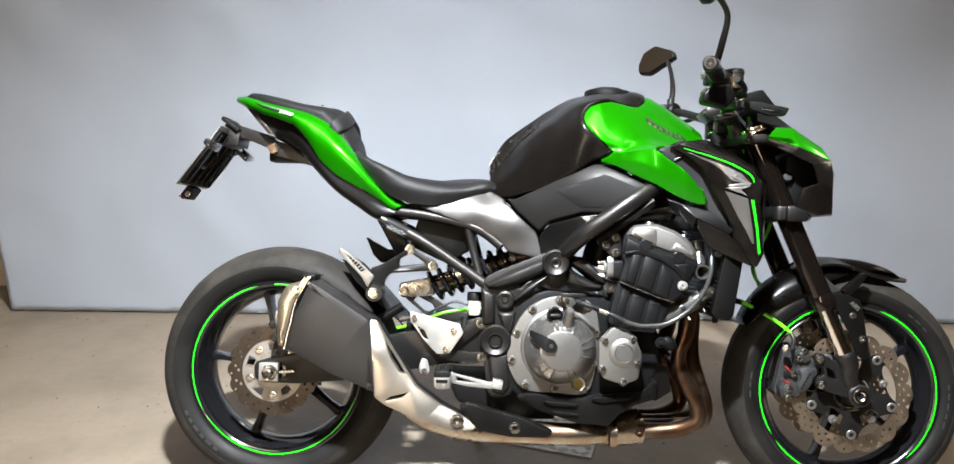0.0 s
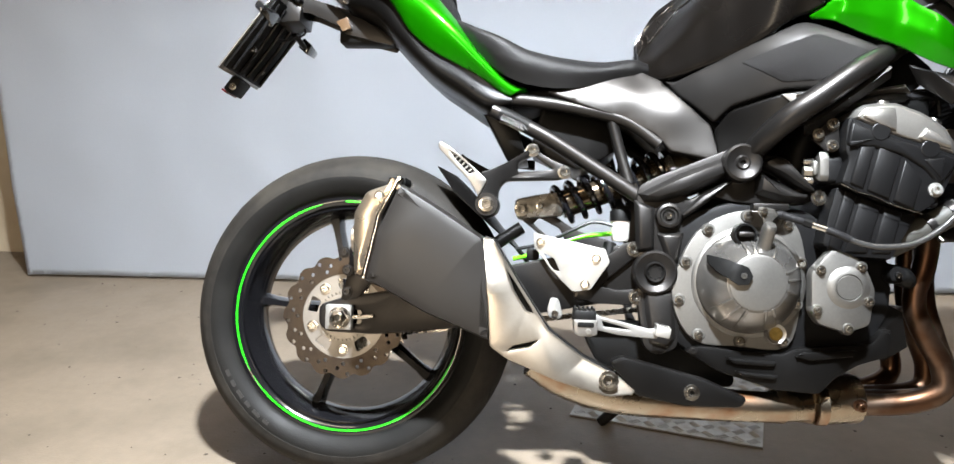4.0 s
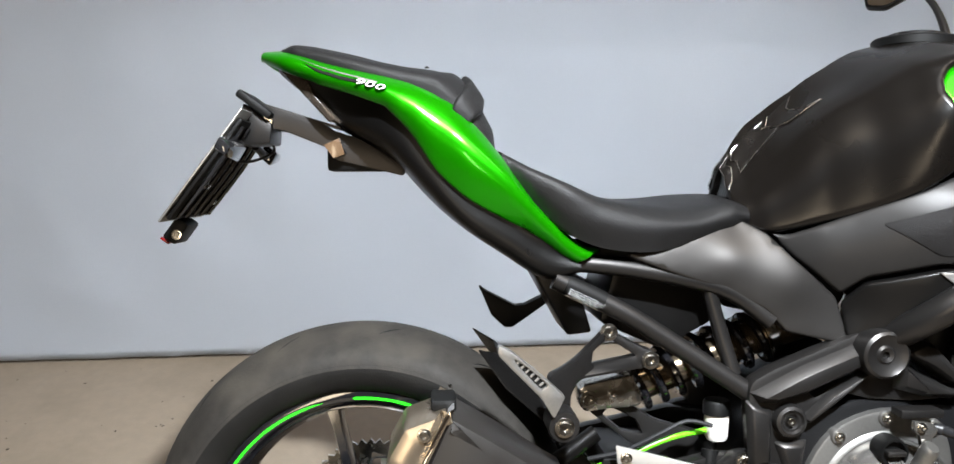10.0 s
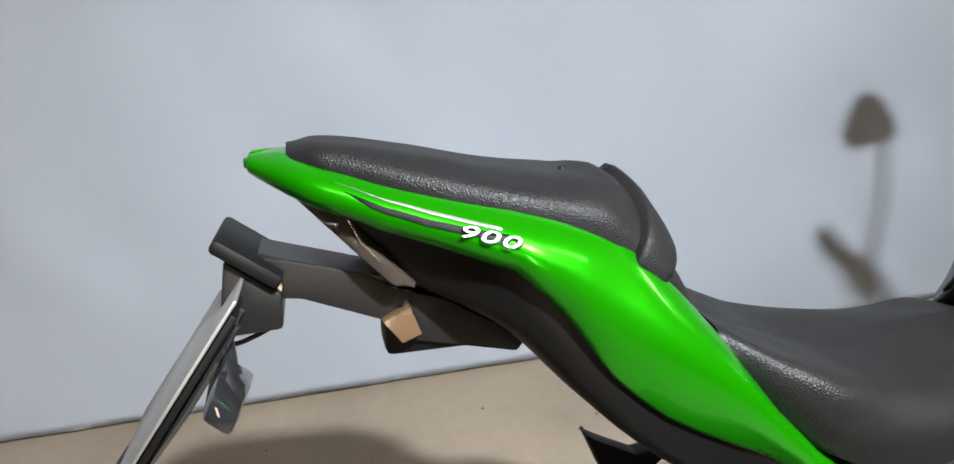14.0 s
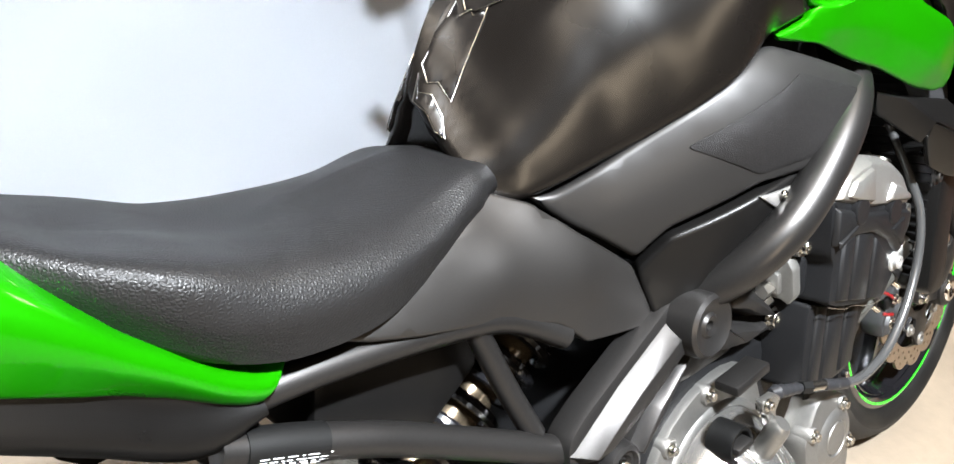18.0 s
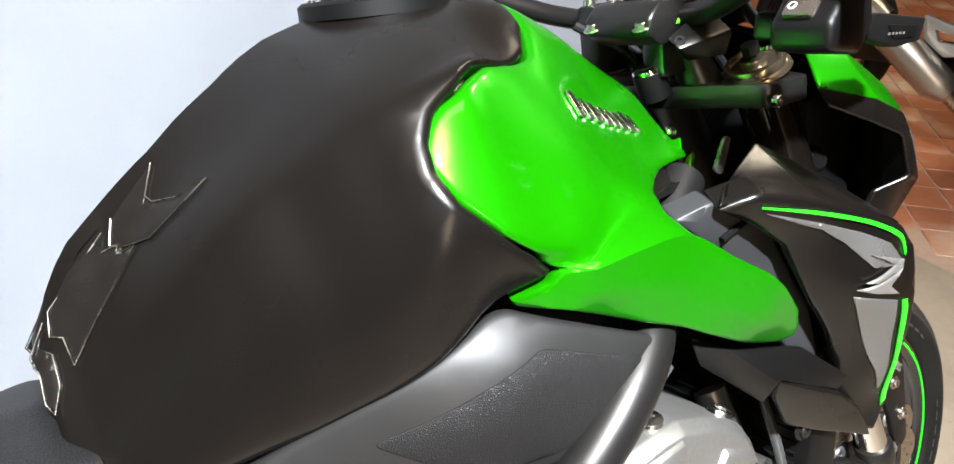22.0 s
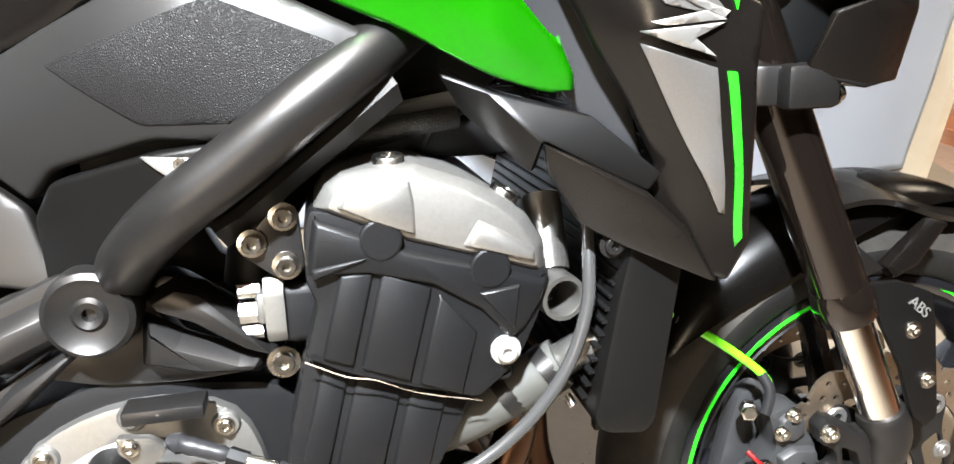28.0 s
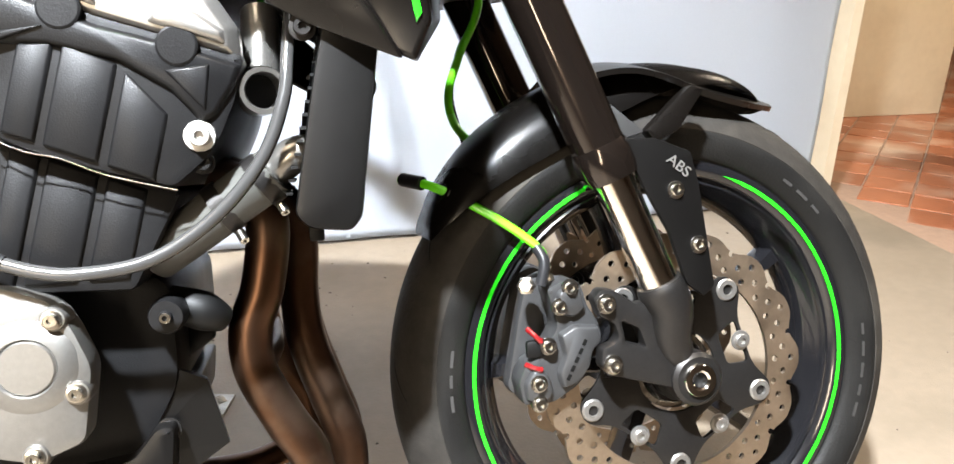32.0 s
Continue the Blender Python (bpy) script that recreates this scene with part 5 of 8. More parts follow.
for pts, y1, inset in (([(0.740, 0.612), (0.766, 0.625), (0.786, 0.619), (0.818, 0.585), (0.838, 0.560), (0.828, 0.556), (0.809, 0.564), (0.775, 0.588), (0.749, 0.600)], -0.171, 0.006), ([(0.735, 0.588), (0.740, 0.600), (0.766, 0.581), (0.807, 0.564), (0.828, 0.562), (0.826, 0.547), (0.818, 0.540), (0.777, 0.543), (0.732, 0.556)], -0.168, 0.010), ([(0.684, 0.622), (0.604, 0.590), (0.533, 0.553), (0.545, 0.538), (0.570, 0.537), (0.615, 0.551), (0.690, 0.584)], -0.167, 0.011), ([(0.700, 0.578), (0.690, 0.583), (0.640, 0.551), (0.604, 0.518), (0.612, 0.508), (0.650, 0.536)], -0.163, 0.005), ([(0.5265, 0.545), (0.5655, 0.530), (0.5655, 0.452), (0.532, 0.448)], -0.160, 0.008), ([(0.566, 0.486), (0.616, 0.488), (0.606, 0.430), (0.590, 0.425)], -0.160, 0.008), ([(0.545, 0.385), (0.600, 0.385), (0.606, 0.30), (0.590, 0.282), (0.558, 0.290)], -0.158, 0.008)):
    part("frame_arm", prism(pts, -0.147, y1, inset, 0.002), FRAME, frame_ob)


def boss(name, x, z, prof, lab="", mat=None):
    return part(name, lathe(prof, (x, 0, z), "y", 40), mat or FRAME, frame_ob, lab)


cap_a = boss("frame_cap", 0.708, 0.608, [(0, -0.179), (0.004, -0.179), (0.005, -0.184), (0.010, -0.186), (0.013, -0.183), (0.022, -0.185), (0.028, -0.189), (0.032, -0.186), (0.0335, -0.178), (0.0335, -0.15)], "ribbed round rubber frame cap")
shift(cap_a, y=0.009)
cap_b = boss("frame_cap", 0.5875, 0.515, [(0, -0.172), (0.008, -0.172), (0.011, -0.176), (0.014, -0.176), (0.0165, -0.18), (0.021, -0.178), (0.023, -0.17), (0.023, -0.15)], "round frame cap")
shift(cap_b, y=0.017)
bolt((0.5875, -0.157, 0.515), (0, -1, 0), 0.006, frame_ob, STEEL, 0.005, False)
cap_c = boss("pivot_cap", 0.566, 0.415, [(0, -0.178), (0.012, -0.178), (0.016, -0.183), (0.019, -0.176), (0.026, -0.178), (0.034, -0.184), (0.038, -0.180), (0.04, -0.16)], "black swingarm pivot cap with drilled centre")
shift(cap_c, y=0.020)
for k in range(8):
    part("cap_hole", lathe([(0, -0.1605), (0.002, -0.1602), (0.0024, -0.158)], (0.566 + 0.0115 * math.cos(k * 0.785), 0, 0.415 + 0.0115 * math.sin(k * 0.785)), "y", 8), DARK, frame_ob)
bolt((0.838, -0.160, 0.551), (0, -1, 0), 0.009, frame_ob, STEEL, 0.008)
trellis = part("frame_tube", tube([(1.05, -0.13, 0.870), (0.985, -0.155, 0.829), (0.950, -0.180, 0.806), (0.918, -0.205, 0.783), (0.875, -0.2185, 0.754), (0.824, -0.2195, 0.716), (0.780, -0.212, 0.685), (0.746, -0.186, 0.653), (0.725, -0.145, 0.624)], 0.0205, 20, 5), FRAME, bike, "thick satin black trellis frame tube")
flip(trellis)
part("frame_web", facets([(0.930, -0.212, 0.768), (0.90, -0.212, 0.745), (0.82, -0.205, 0.684), (0.800, -0.196, 0.672), (0.806, -0.180, 0.657), (0.86, -0.190, 0.70), (0.935, -0.195, 0.755)], [(0, 1, 2, 3, 4, 5, 6)], 0.0, 0.008), FRAME, bike)
for pts, r in (([(0.29, -0.105, 0.728), (0.36, -0.108, 0.722), (0.45, -0.11, 0.706), (0.52, -0.112, 0.685), (0.575, -0.118, 0.645)], 0.0125), ([(0.27, -0.112, 0.706), (0.365, -0.115, 0.66), (0.45, -0.12, 0.607), (0.545, -0.13, 0.545)], 0.0135), ([(0.489, -0.108, 0.690), (0.505, -0.112, 0.63), (0.522, -0.12, 0.572)], 0.0105)):
    s = part("subframe_tube", tube(pts, r, 16, 5), FRAME, bike, "black subframe tube")
    flip(s)
sub_lab = part("warning_label", tube([(0.285, -0.1135, 0.6995), (0.31, -0.114, 0.6885), (0.338, -0.1145, 0.6745)], 0.0142, 20, 4), DARK, bike, "black warning sticker with white print round the tube")
prng = random.Random(5)
for k in range(8):
    a = 3.3 + 0.2 * k
    o = 0.004
    while o < 0.046:
        ln = prng.uniform(0.002, 0.008)
        c0 = Vector((0.287 + o, -0.114, 0.6985 - 0.47 * o))
        d = Vector((ln, 0, -0.47 * ln))
        n = Vector((0.42 * math.sin(a), math.cos(a), math.sin(a) * 0.9)).normalized()
        part("print_bar", tube([tuple(c0 + n * 0.0143), tuple(c0 + d + n * 0.0143)], 0.0003, 4, 1, smooth=False), WHITE, sub_lab)
        o += ln + prng.uniform(0.0012, 0.003)
# inner fender, battery box and dark cavity behind the tubes
part("inner_fender", plate(fillet([(0.255, 0.70), (0.37, 0.735), (0.53, 0.70), (0.60, 0.64), (0.66, 0.62), (0.70, 0.68), (0.62, 0.73), (0.45, 0.76), (0.30, 0.745)], 0.01), -0.088, 0.088, bevel=0.006), DARK, bike, "black inner tray")
part("battery_box", plate(fillet([(0.365, 0.73), (0.50, 0.705), (0.505, 0.64), (0.43, 0.60), (0.34, 0.64)], 0.01), -0.082, 0.082, bevel=0.006), PLASTIC, bike, "black battery box")
part("airbox", plate(fillet([(0.70, 0.76), (0.80, 0.82), (0.98, 0.84), (1.05, 0.78), (0.98, 0.72), (0.86, 0.69), (0.76, 0.66), (0.70, 0.68)], 0.02), -0.125, 0.125, bevel=0.012), DARK, bike, "black airbox")
for y in (-0.10, -0.035, 0.035, 0.10):
    part("throttle_body", tube([(0.86, y, 0.70), (0.83, y, 0.655), (0.815, y, 0.60)], 0.024, 16, 4), DARK, bike)
part("mud_flap", facets([(0.245, -0.06, 0.715), (0.31, -0.06, 0.705), (0.335, -0.055, 0.62), (0.30, -0.05, 0.615), (0.245, 0.06, 0.715), (0.31, 0.06, 0.705), (0.335, 0.055, 0.62), (0.30, 0.05, 0.615)], [(0, 1, 2, 3), (7, 6, 5, 4), (0, 4, 5, 1), (1, 5, 6, 2), (2, 6, 7, 3), (3, 7, 4, 0)], 0.004), PLASTIC, bike)

# ---- swingarm, shock, hugger ----
sw = part("swingarm", plate(fillet([(-0.046, 0.336), (0.0, 0.352), (0.12, 0.372), (0.30, 0.418), (0.50, 0.462), (0.575, 0.455), (0.58, 0.375), (0.45, 0.352), (0.20, 0.300), (0.06, 0.284), (-0.03, 0.286), (-0.046, 0.300)], 0.01), -0.132, -0.106, [fillet([(-0.02, 0.328), (0.035, 0.328), (0.035, 0.302), (-0.02, 0.302)], 0.006)], 0.006, at=lambda x, y, z: (x, y + 0.022 * min(1.0, max(0.0, (0.30 - x) / 0.2)), z)), FRAME, bike, "black box-section swingarm")
flip(sw)
part("swingarm_bridge", box(0.36, 0.46, -0.11, 0.11, 0.375, 0.43, 0.012), FRAME, bike)
adj = part("axle_adjuster", box(-0.028, 0.022, -0.146, -0.128, 0.292, 0.338, 0.003), ALU, bike, "square bright alloy axle adjuster block")
part("axle_nut", lathe([(0.006, -0.147), (0.007, -0.165), (0.0135, -0.167), (0.016, -0.163), (0.016, -0.146)], (0.0, 0, 0.315), "y", 6), CHROME, adj, "hex axle nut")
part("axle_washer", lathe([(0.008, -0.146), (0.02, -0.149), (0.0205, -0.146)], (0, 0, 0.315), "y", 24), STEEL, adj)
part("adjuster_screw", tube([(0.02, -0.137, 0.315), (0.06, -0.135, 0.318)], 0.004, 10, 1, smooth=False), STEEL, adj)
part("axle", lathe([(0.009, -0.15), (0.009, 0.15)], (0, 0, 0.315), "y", 16), STEEL, bike)
shift(adj, y=0.018)
flip(adj)
part("rear_hugger", facets([(0.168, -0.085, 0.604), (0.205, -0.098, 0.552), (0.265, -0.105, 0.50), (0.33, -0.105, 0.445), (0.36, -0.10, 0.40), (0.318, -0.09, 0.455), (0.255, -0.06, 0.535), (0.20, -0.05, 0.59), (0.168, 0.085, 0.604), (0.205, 0.098, 0.552), (0.265, 0.105, 0.50), (0.33, 0.105, 0.445), (0.36, 0.10, 0.40), (0.318, 0.09, 0.455), (0.255, 0.06, 0.535), (0.20, 0.05, 0.59)], [(0, 1, 6, 7), (1, 2, 6), (2, 3, 5, 6), (3, 4, 5), (15, 14, 9, 8), (14, 10, 9), (14, 13, 11, 10), (13, 12, 11), (7, 6, 14, 15), (6, 5, 13, 14)], 0.003, 0.003), PLASTIC, bike, "black rear tyre hugger")
part("hugger_arm", tube([(0.20, -0.115, 0.41), (0.27, -0.118, 0.45), (0.33, -0.112, 0.49)], 0.012, 10, 4), PLASTIC, bike)
shock = part("shock_absorber", tube([(0.40, -0.04, 0.538), (0.49, -0.035, 0.570), (0.58, -0.03, 0.603), (0.66, -0.03, 0.63)], [0.027, 0.025, 0.025, 0.026], 20, 4), BRONZE, bike, "horizontal rear shock with black spring")
a, b = Vector((0.395, -0.04, 0.536)), Vector((0.60, -0.032, 0.612))
ax = (b - a).normalized()
e1 = ax.orthogonal().normalized()
e2 = ax.cross(e1)
part("spring", tube([tuple(a + (b - a) * (k / 96) + (e1 * math.cos(k * 0.52) + e2 * math.sin(k * 0.52)) * 0.036) for k in range(97)], 0.0062, 8, 2), RIM, shock, "gloss black coil spring")
lug = part("shock_lug", plate(fillet([(0.312, 0.545), (0.345, 0.552), (0.398, 0.562), (0.408, 0.515), (0.345, 0.510), (0.318, 0.506)], 0.012), -0.075, -0.03, bevel=0.006), STEEL, shock, "bare alloy shock eye")
bolt((0.327, -0.075, 0.526), (0, -1, 0), 0.009, shock)
bolt((0.362, -0.075, 0.533), (0, -1, 0), 0.005, shock)
part("adjuster_ring", lathe([(0.03, -0.006), (0.038, -0.006), (0.038, 0.006), (0.03, 0.006)], (0, 0, 0), "z", 14), STEEL, shock, "toothed steel preload ring", m=facing((0.605, -0.03, 0.612), (0.92, 0, 0.37)))
part("linkage", plate(fillet([(0.315, 0.535), (0.345, 0.545), (0.43, 0.49), (0.50, 0.47), (0.47, 0.43), (0.40, 0.45), (0.33, 0.505)], 0.01), -0.062, -0.045, [fillet([(0.36, 0.512), (0.40, 0.492), (0.41, 0.47), (0.38, 0.475), (0.35, 0.50)], 0.004)], 0.003), FRAME, bike, "black suspension link plate")

# rear brake
cal = part("rear_caliper", box(0.012, 0.075, -0.128, -0.07, 0.395, 0.45, 0.008), DARK, bike, "black rear brake caliper")
part("caliper_bracket", plate(fillet([(-0.005, 0.345), (0.03, 0.35), (0.065, 0.40), (0.05, 0.46), (0.018, 0.46), (0.008, 0.40)], 0.008), -0.112, -0.104, bevel=0.002), FRAME, cal)
for x, z in ((0.005, 0.435), (0.012, 0.402), (0.008, 0.362)):
    bolt((x, -0.128 if z > 0.39 else -0.112, z), (0, -1, 0), 0.007, cal, FRAME, 0.008)

# chain
links = []
for k in range(34):
    x = 0.06 + k * 0.0158
    links.append(join(plate(fillet([(x - 0.009, 0.268 + k * 0.0021 + 0.006), (x + 0.009, 0.270 + k * 0.0021 + 0.006), (x + 0.009, 0.270 + k * 0.0021 - 0.006), (x - 0.009, 0.268 + k * 0.0021 - 0.006)], 0.005, 2), 0.088 + 0.004 * (k % 2), 0.092 + 0.004 * (k % 2)), lathe([(0, 0.08), (0.005, 0.08), (0.005, 0.1), (0, 0.1)], (x, 0, 0.269 + k * 0.0021), "y", 8)))
part("drive_chain", join(*links), STEEL, bike, "steel drive chain lower run")
part("rear_sprocket", plate([((0.098 if i % 2 else 0.106) * math.cos(math.pi * i / 44), (0.098 if i % 2 else 0.106) * math.sin(math.pi * i / 44)) for i in range(88)], 0.088, 0.094, [circle(0, 0, 0.05, 32)] + [fillet([(0.062 * math.cos(a - .3), .062 * math.sin(a - .3)), (.085 * math.cos(a - .3), .085 * math.sin(a - .3)), (.085 * math.cos(a + .3), .085 * math.sin(a + .3)), (.062 * math.cos(a + .3), .062 * math.sin(a + .3))], .006) for a in np.linspace(0, 2 * math.pi, 6)[:-1]]), STEEL, rear, "steel rear sprocket")

# ---- foot controls ----
def splay(x, y, z):
    """The hanger leans out from the subframe towards the peg."""
    return (x, y + float(np.interp(x, [0.26, 0.29, 0.345, 0.42], [0.0, 0.012, 0.050, 0.050])), z)


hanger = part("passenger_peg_hanger", plate(fillet([(0.255, 0.585), (0.272, 0.590), (0.30, 0.605), (0.332, 0.628), (0.348, 0.642), (0.360, 0.628), (0.39, 0.612), (0.412, 0.604), (0.414, 0.584), (0.395, 0.579), (0.30, 0.572), (0.288, 0.555), (0.286, 0.51), (0.262, 0.51), (0.258, 0.55)], 0.008), -0.165, -0.142, [fillet([(0.322, 0.608), (0.347, 0.623), (0.385, 0.598), (0.32, 0.590)], 0.004)], 0.005, splay), FRAME, bike, "black forged passenger peg hanger")
for x, z in ((0.346, 0.632), (0.405, 0.592)):
    bolt((x, -0.116, z), (0, -1, 0), 0.0085, hanger)
part("peg_boss", lathe([(0, -0.200), (0.010, -0.200), (0.012, -0.198), (0.0195, -0.198), (0.021, -0.192), (0.021, -0.15)], (0.271, 0, 0.525), "y", 28), FRAME, hanger)
bolt((0.271, -0.199, 0.525), (0, -1, 0), 0.009, hanger, None, 0.007)
peg = part("passenger_peg", plate(fillet([(0.186, 0.634), (0.202, 0.626), (0.249, 0.587), (0.272, 0.566), (0.257, 0.537), (0.240, 0.565), (0.203, 0.602), (0.184, 0.622)], 0.005), -0.204, -0.188, [fillet([(0.206, 0.615), (0.230, 0.600), (0.248, 0.581), (0.240, 0.576), (0.213, 0.604)], 0.002)], 0.003), ALLOY, bike, "folded silver passenger footpeg")
part("peg_rubber", plate([(0.205, 0.616), (0.232, 0.601), (0.250, 0.582), (0.239, 0.574), (0.211, 0.603)], -0.199, -0.190), RUBBER, peg, "black rubber inlay")
for k in range(6):
    part("peg_tooth", box(-0.0035, 0.0035, -0.202, -0.189, -0.0013, 0.0013, 0.0006), SILVER, peg, m=Matrix.Translation((0.211 + 0.006 * k, 0, 0.611 - 0.0056 * k)) @ pose(0, 0, 0, 0, -42, 0))
part("passenger_peg_hanger", plate(fillet([(0.182, 0.662), (0.197, 0.653), (0.245, 0.628), (0.262, 0.630), (0.304, 0.651), (0.345, 0.650), (0.345, 0.630), (0.302, 0.634), (0.272, 0.612), (0.240, 0.590), (0.226, 0.590), (0.203, 0.612)], 0.003), 0.155, 0.182, bevel=0.004), DARK, bike, "black passenger peg hanger with folded peg")
plate_ob = part("heel_guard", plate(fillet([(0.350, 0.480), (0.40, 0.470), (0.48, 0.453), (0.488, 0.430), (0.455, 0.381), (0.424, 0.377), (0.400, 0.399), (0.353, 0.454)], 0.004), -0.160, -0.155, [fillet([(0.370, 0.444), (0.390, 0.434), (0.401, 0.411), (0.386, 0.415)], 0.003)], 0.0012), ALU, bike, "bright silver alloy heel guard")
for x, z in ((0.365, 0.463), (0.465, 0.436), (0.446, 0.390)):
    bolt((x, -0.160, z), (0, -1, 0), 0.0056, plate_ob)
rs = part("footpeg_bracket", plate(fillet([(0.455, 0.43), (0.470, 0.432), (0.515, 0.466), (0.540, 0.470), (0.545, 0.446), (0.53, 0.438), (0.490, 0.405), (0.472, 0.388), (0.505, 0.382), (0.545, 0.386), (0.549, 0.360), (0.52, 0.356), (0.462, 0.357), (0.425, 0.365), (0.43, 0.385)], 0.008), -0.154, -0.132, bevel=0.005), FRAME, bike, "black forged footpeg bracket")
shift(rs, y=0.011)
flip(rs)
for x, z in ((0.531, 0.455), (0.536, 0.371)):
    bolt((x, -0.155, z), (0, -1, 0), 0.0095, rs)
plate_ob.matrix_basis = Matrix.Translation((0.42, -0.153, 0)) @ pose(0, 0, 0, 0, 0, -11) @ Matrix.Translation((-0.42, 0.160, 0))
rp = part("rider_peg", box(0.424, 0.462, -0.232, -0.155, 0.326, 0.350, 0.005), DARK, bike, "black rubber-topped rider footpeg")
for k in range(5):
    part("peg_rib", box(0.426 + 0.0075 * k, 0.430 + 0.0075 * k, -0.231, -0.16, 0.349, 0.3535, 0.001), RUBBER, rp)
part("peg_end", plate(fillet([(0.424, 0.334), (0.464, 0.334), (0.464, 0.310), (0.452, 0.306), (0.432, 0.307), (0.426, 0.312)], 0.003), -0.239, -0.150, bevel=0.003), ALLOY, rp, "dull silver peg end")
part("peg_bevel", plate(fillet([(0.431, 0.330), (0.458, 0.330), (0.458, 0.322), (0.431, 0.322)], 0.002), -0.2405, -0.238, bevel=0.0008), DARK, rp)
bolt((0.449, -0.2385, 0.315), (0, -1, 0), 0.0045, rp, SILVER, 0.008, False)
ped = part("brake_pedal", plate(fillet([(0.455, 0.345), (0.474, 0.337), (0.515, 0.3285), (0.552, 0.3195), (0.566, 0.321), (0.568, 0.303), (0.543, 0.304), (0.500, 0.3075), (0.462, 0.315), (0.440, 0.325)], 0.004), -0.194, -0.184, [fillet([(0.474, 0.330), (0.505, 0.3225), (0.520, 0.317), (0.477, 0.3205)], 0.002)], 0.003), SILVER, bike, "silver slotted rear brake pedal")
part("pedal_toe", box(-0.0125, 0.0125, -0.016, 0.016, -0.009, 0.009, 0.003), ALU, ped, "ribbed pedal toe piece", m=Matrix.Translation((0.574, -0.198, 0.316)) @ pose(0, 0, 0, 0, 12, 0))
for k in range(5):
    part("toe_rib", box(-0.0011, 0.0011, -0.0145, 0.0145, 0, 0.003, 0.0006), ALU, ped, m=Matrix.Translation((0.564 + 0.005 * k, -0.198, 0.3265 - 0.001 * k)))
part("pedal_pivot", tube([(0.448, -0.15, 0.331), (0.448, -0.192, 0.331)], 0.012, 16, 1, smooth=False), FRAME, ped)
rod = part("brake_push_rod", plate(fillet([(0.386, 0.366), (0.400, 0.364), (0.408, 0.335), (0.400, 0.327), (0.384, 0.330), (0.380, 0.345)], 0.005), -0.160, -0.148, bevel=0.003), ALU, bike, "silver brake push rod end")
bolt((0.394, -0.160, 0.338), (0, -1, 0), 0.006, rod, STEEL, 0.005, False)
res = part("brake_reservoir", lathe([(0, 0.470), (0.014, 0.470), (0.0165, 0.476), (0.0175, 0.506), (0.0175, 0.508), (0, 0.508)], (0.51, -0.125, 0), "z", 24), TRANSLU, bike, "milky rear brake fluid reservoir")
part("reservoir_cap", lathe([(0, 0.528), (0.017, 0.528), (0.0195, 0.524), (0.0195, 0.507), (0, 0.507)], (0.51, -0.125, 0), "z", 18), DARK, res, "black screw cap")
part("brake_line", tube([(0.315, -0.10, 0.432), (0.345, -0.102, 0.440), (0.39, -0.104, 0.458), (0.44, -0.10, 0.476), (0.50, -0.09, 0.484)], 0.0042, 10, 6), HOSEGREEN, bike, "bright green braided rear brake line")
part("brake_line", tube([(0.32, -0.105, 0.45), (0.37, -0.11, 0.462), (0.42, -0.112, 0.486), (0.46, -0.11, 0.503), (0.495, -0.115, 0.497)], 0.0032, 8, 6), HOSE, bike, "black brake line")
shift(res, y=0.035)
part("line_clip", box(0.34, 0.362, -0.112, -0.094, 0.43, 0.452, 0.003), DARK, bike)
part("master_cylinder", tube([(0.49, -0.12, 0.465), (0.485, -0.128, 0.43), (0.48, -0.13, 0.40)], [0.012, 0.011, 0.01], 12, 3), DARK, bike)
# ---- engine ----
DULL = material("smoked_alloy", (0.20, 0.193, 0.18), 0.3, 0.85, coat=0.4, grain=0.08, grain_scale=200, rough_var=0.05)
SMOKED = material("smoked_cover", (0.23, 0.222, 0.212), 0.3, 0.85, coat=0.4, grain=0.08, grain_scale=200)
part("crankcase", plate(fillet([(0.585, 0.47), (0.62, 0.52), (0.70, 0.545), (0.83, 0.53), (0.90, 0.47), (0.965, 0.45), (0.965, 0.36), (0.93, 0.30), (0.86, 0.265), (0.65, 0.265), (0.595, 0.30)], 0.02), -0.146, 0.146, bevel=0.012), ENGINE, bike, "black cast engine crankcase")
cyl = part("cylinder_block", plate(fillet([(0.856, 0.568), (0.842, 0.515), (0.834, 0.47), (0.86, 0.452), (0.945, 0.448), (0.966, 0.488), (0.985, 0.522), (0.937, 0.536), (0.884, 0.556)], 0.006), -0.172, 0.172, bevel=0.006), ENGINE, bike, "black cylinder block")
head = part("cylinder_head", plate(fillet([(0.868, 0.682), (0.863, 0.664), (0.862, 0.626), (0.868, 0.612), (0.856, 0.572), (0.884, 0.557), (0.937, 0.538), (0.982, 0.525), (1.007, 0.545), (1.018, 0.56), (1.031, 0.588), (1.040, 0.622), (0.99, 0.641), (0.94, 0.656), (0.91, 0.671)], 0.006), -0.182, 0.182, bevel=0.007), ENGINE, bike, "rough black cylinder head")
part("gasket_line", tube([(0.856, -0.181, 0.570), (0.884, -0.184, 0.5565), (0.906, -0.184, 0.551), (0.937, -0.184, 0.537), (0.984, -0.181, 0.5235)], 0.0006, 6, 3), STEEL, head, "thin bright gasket edge")
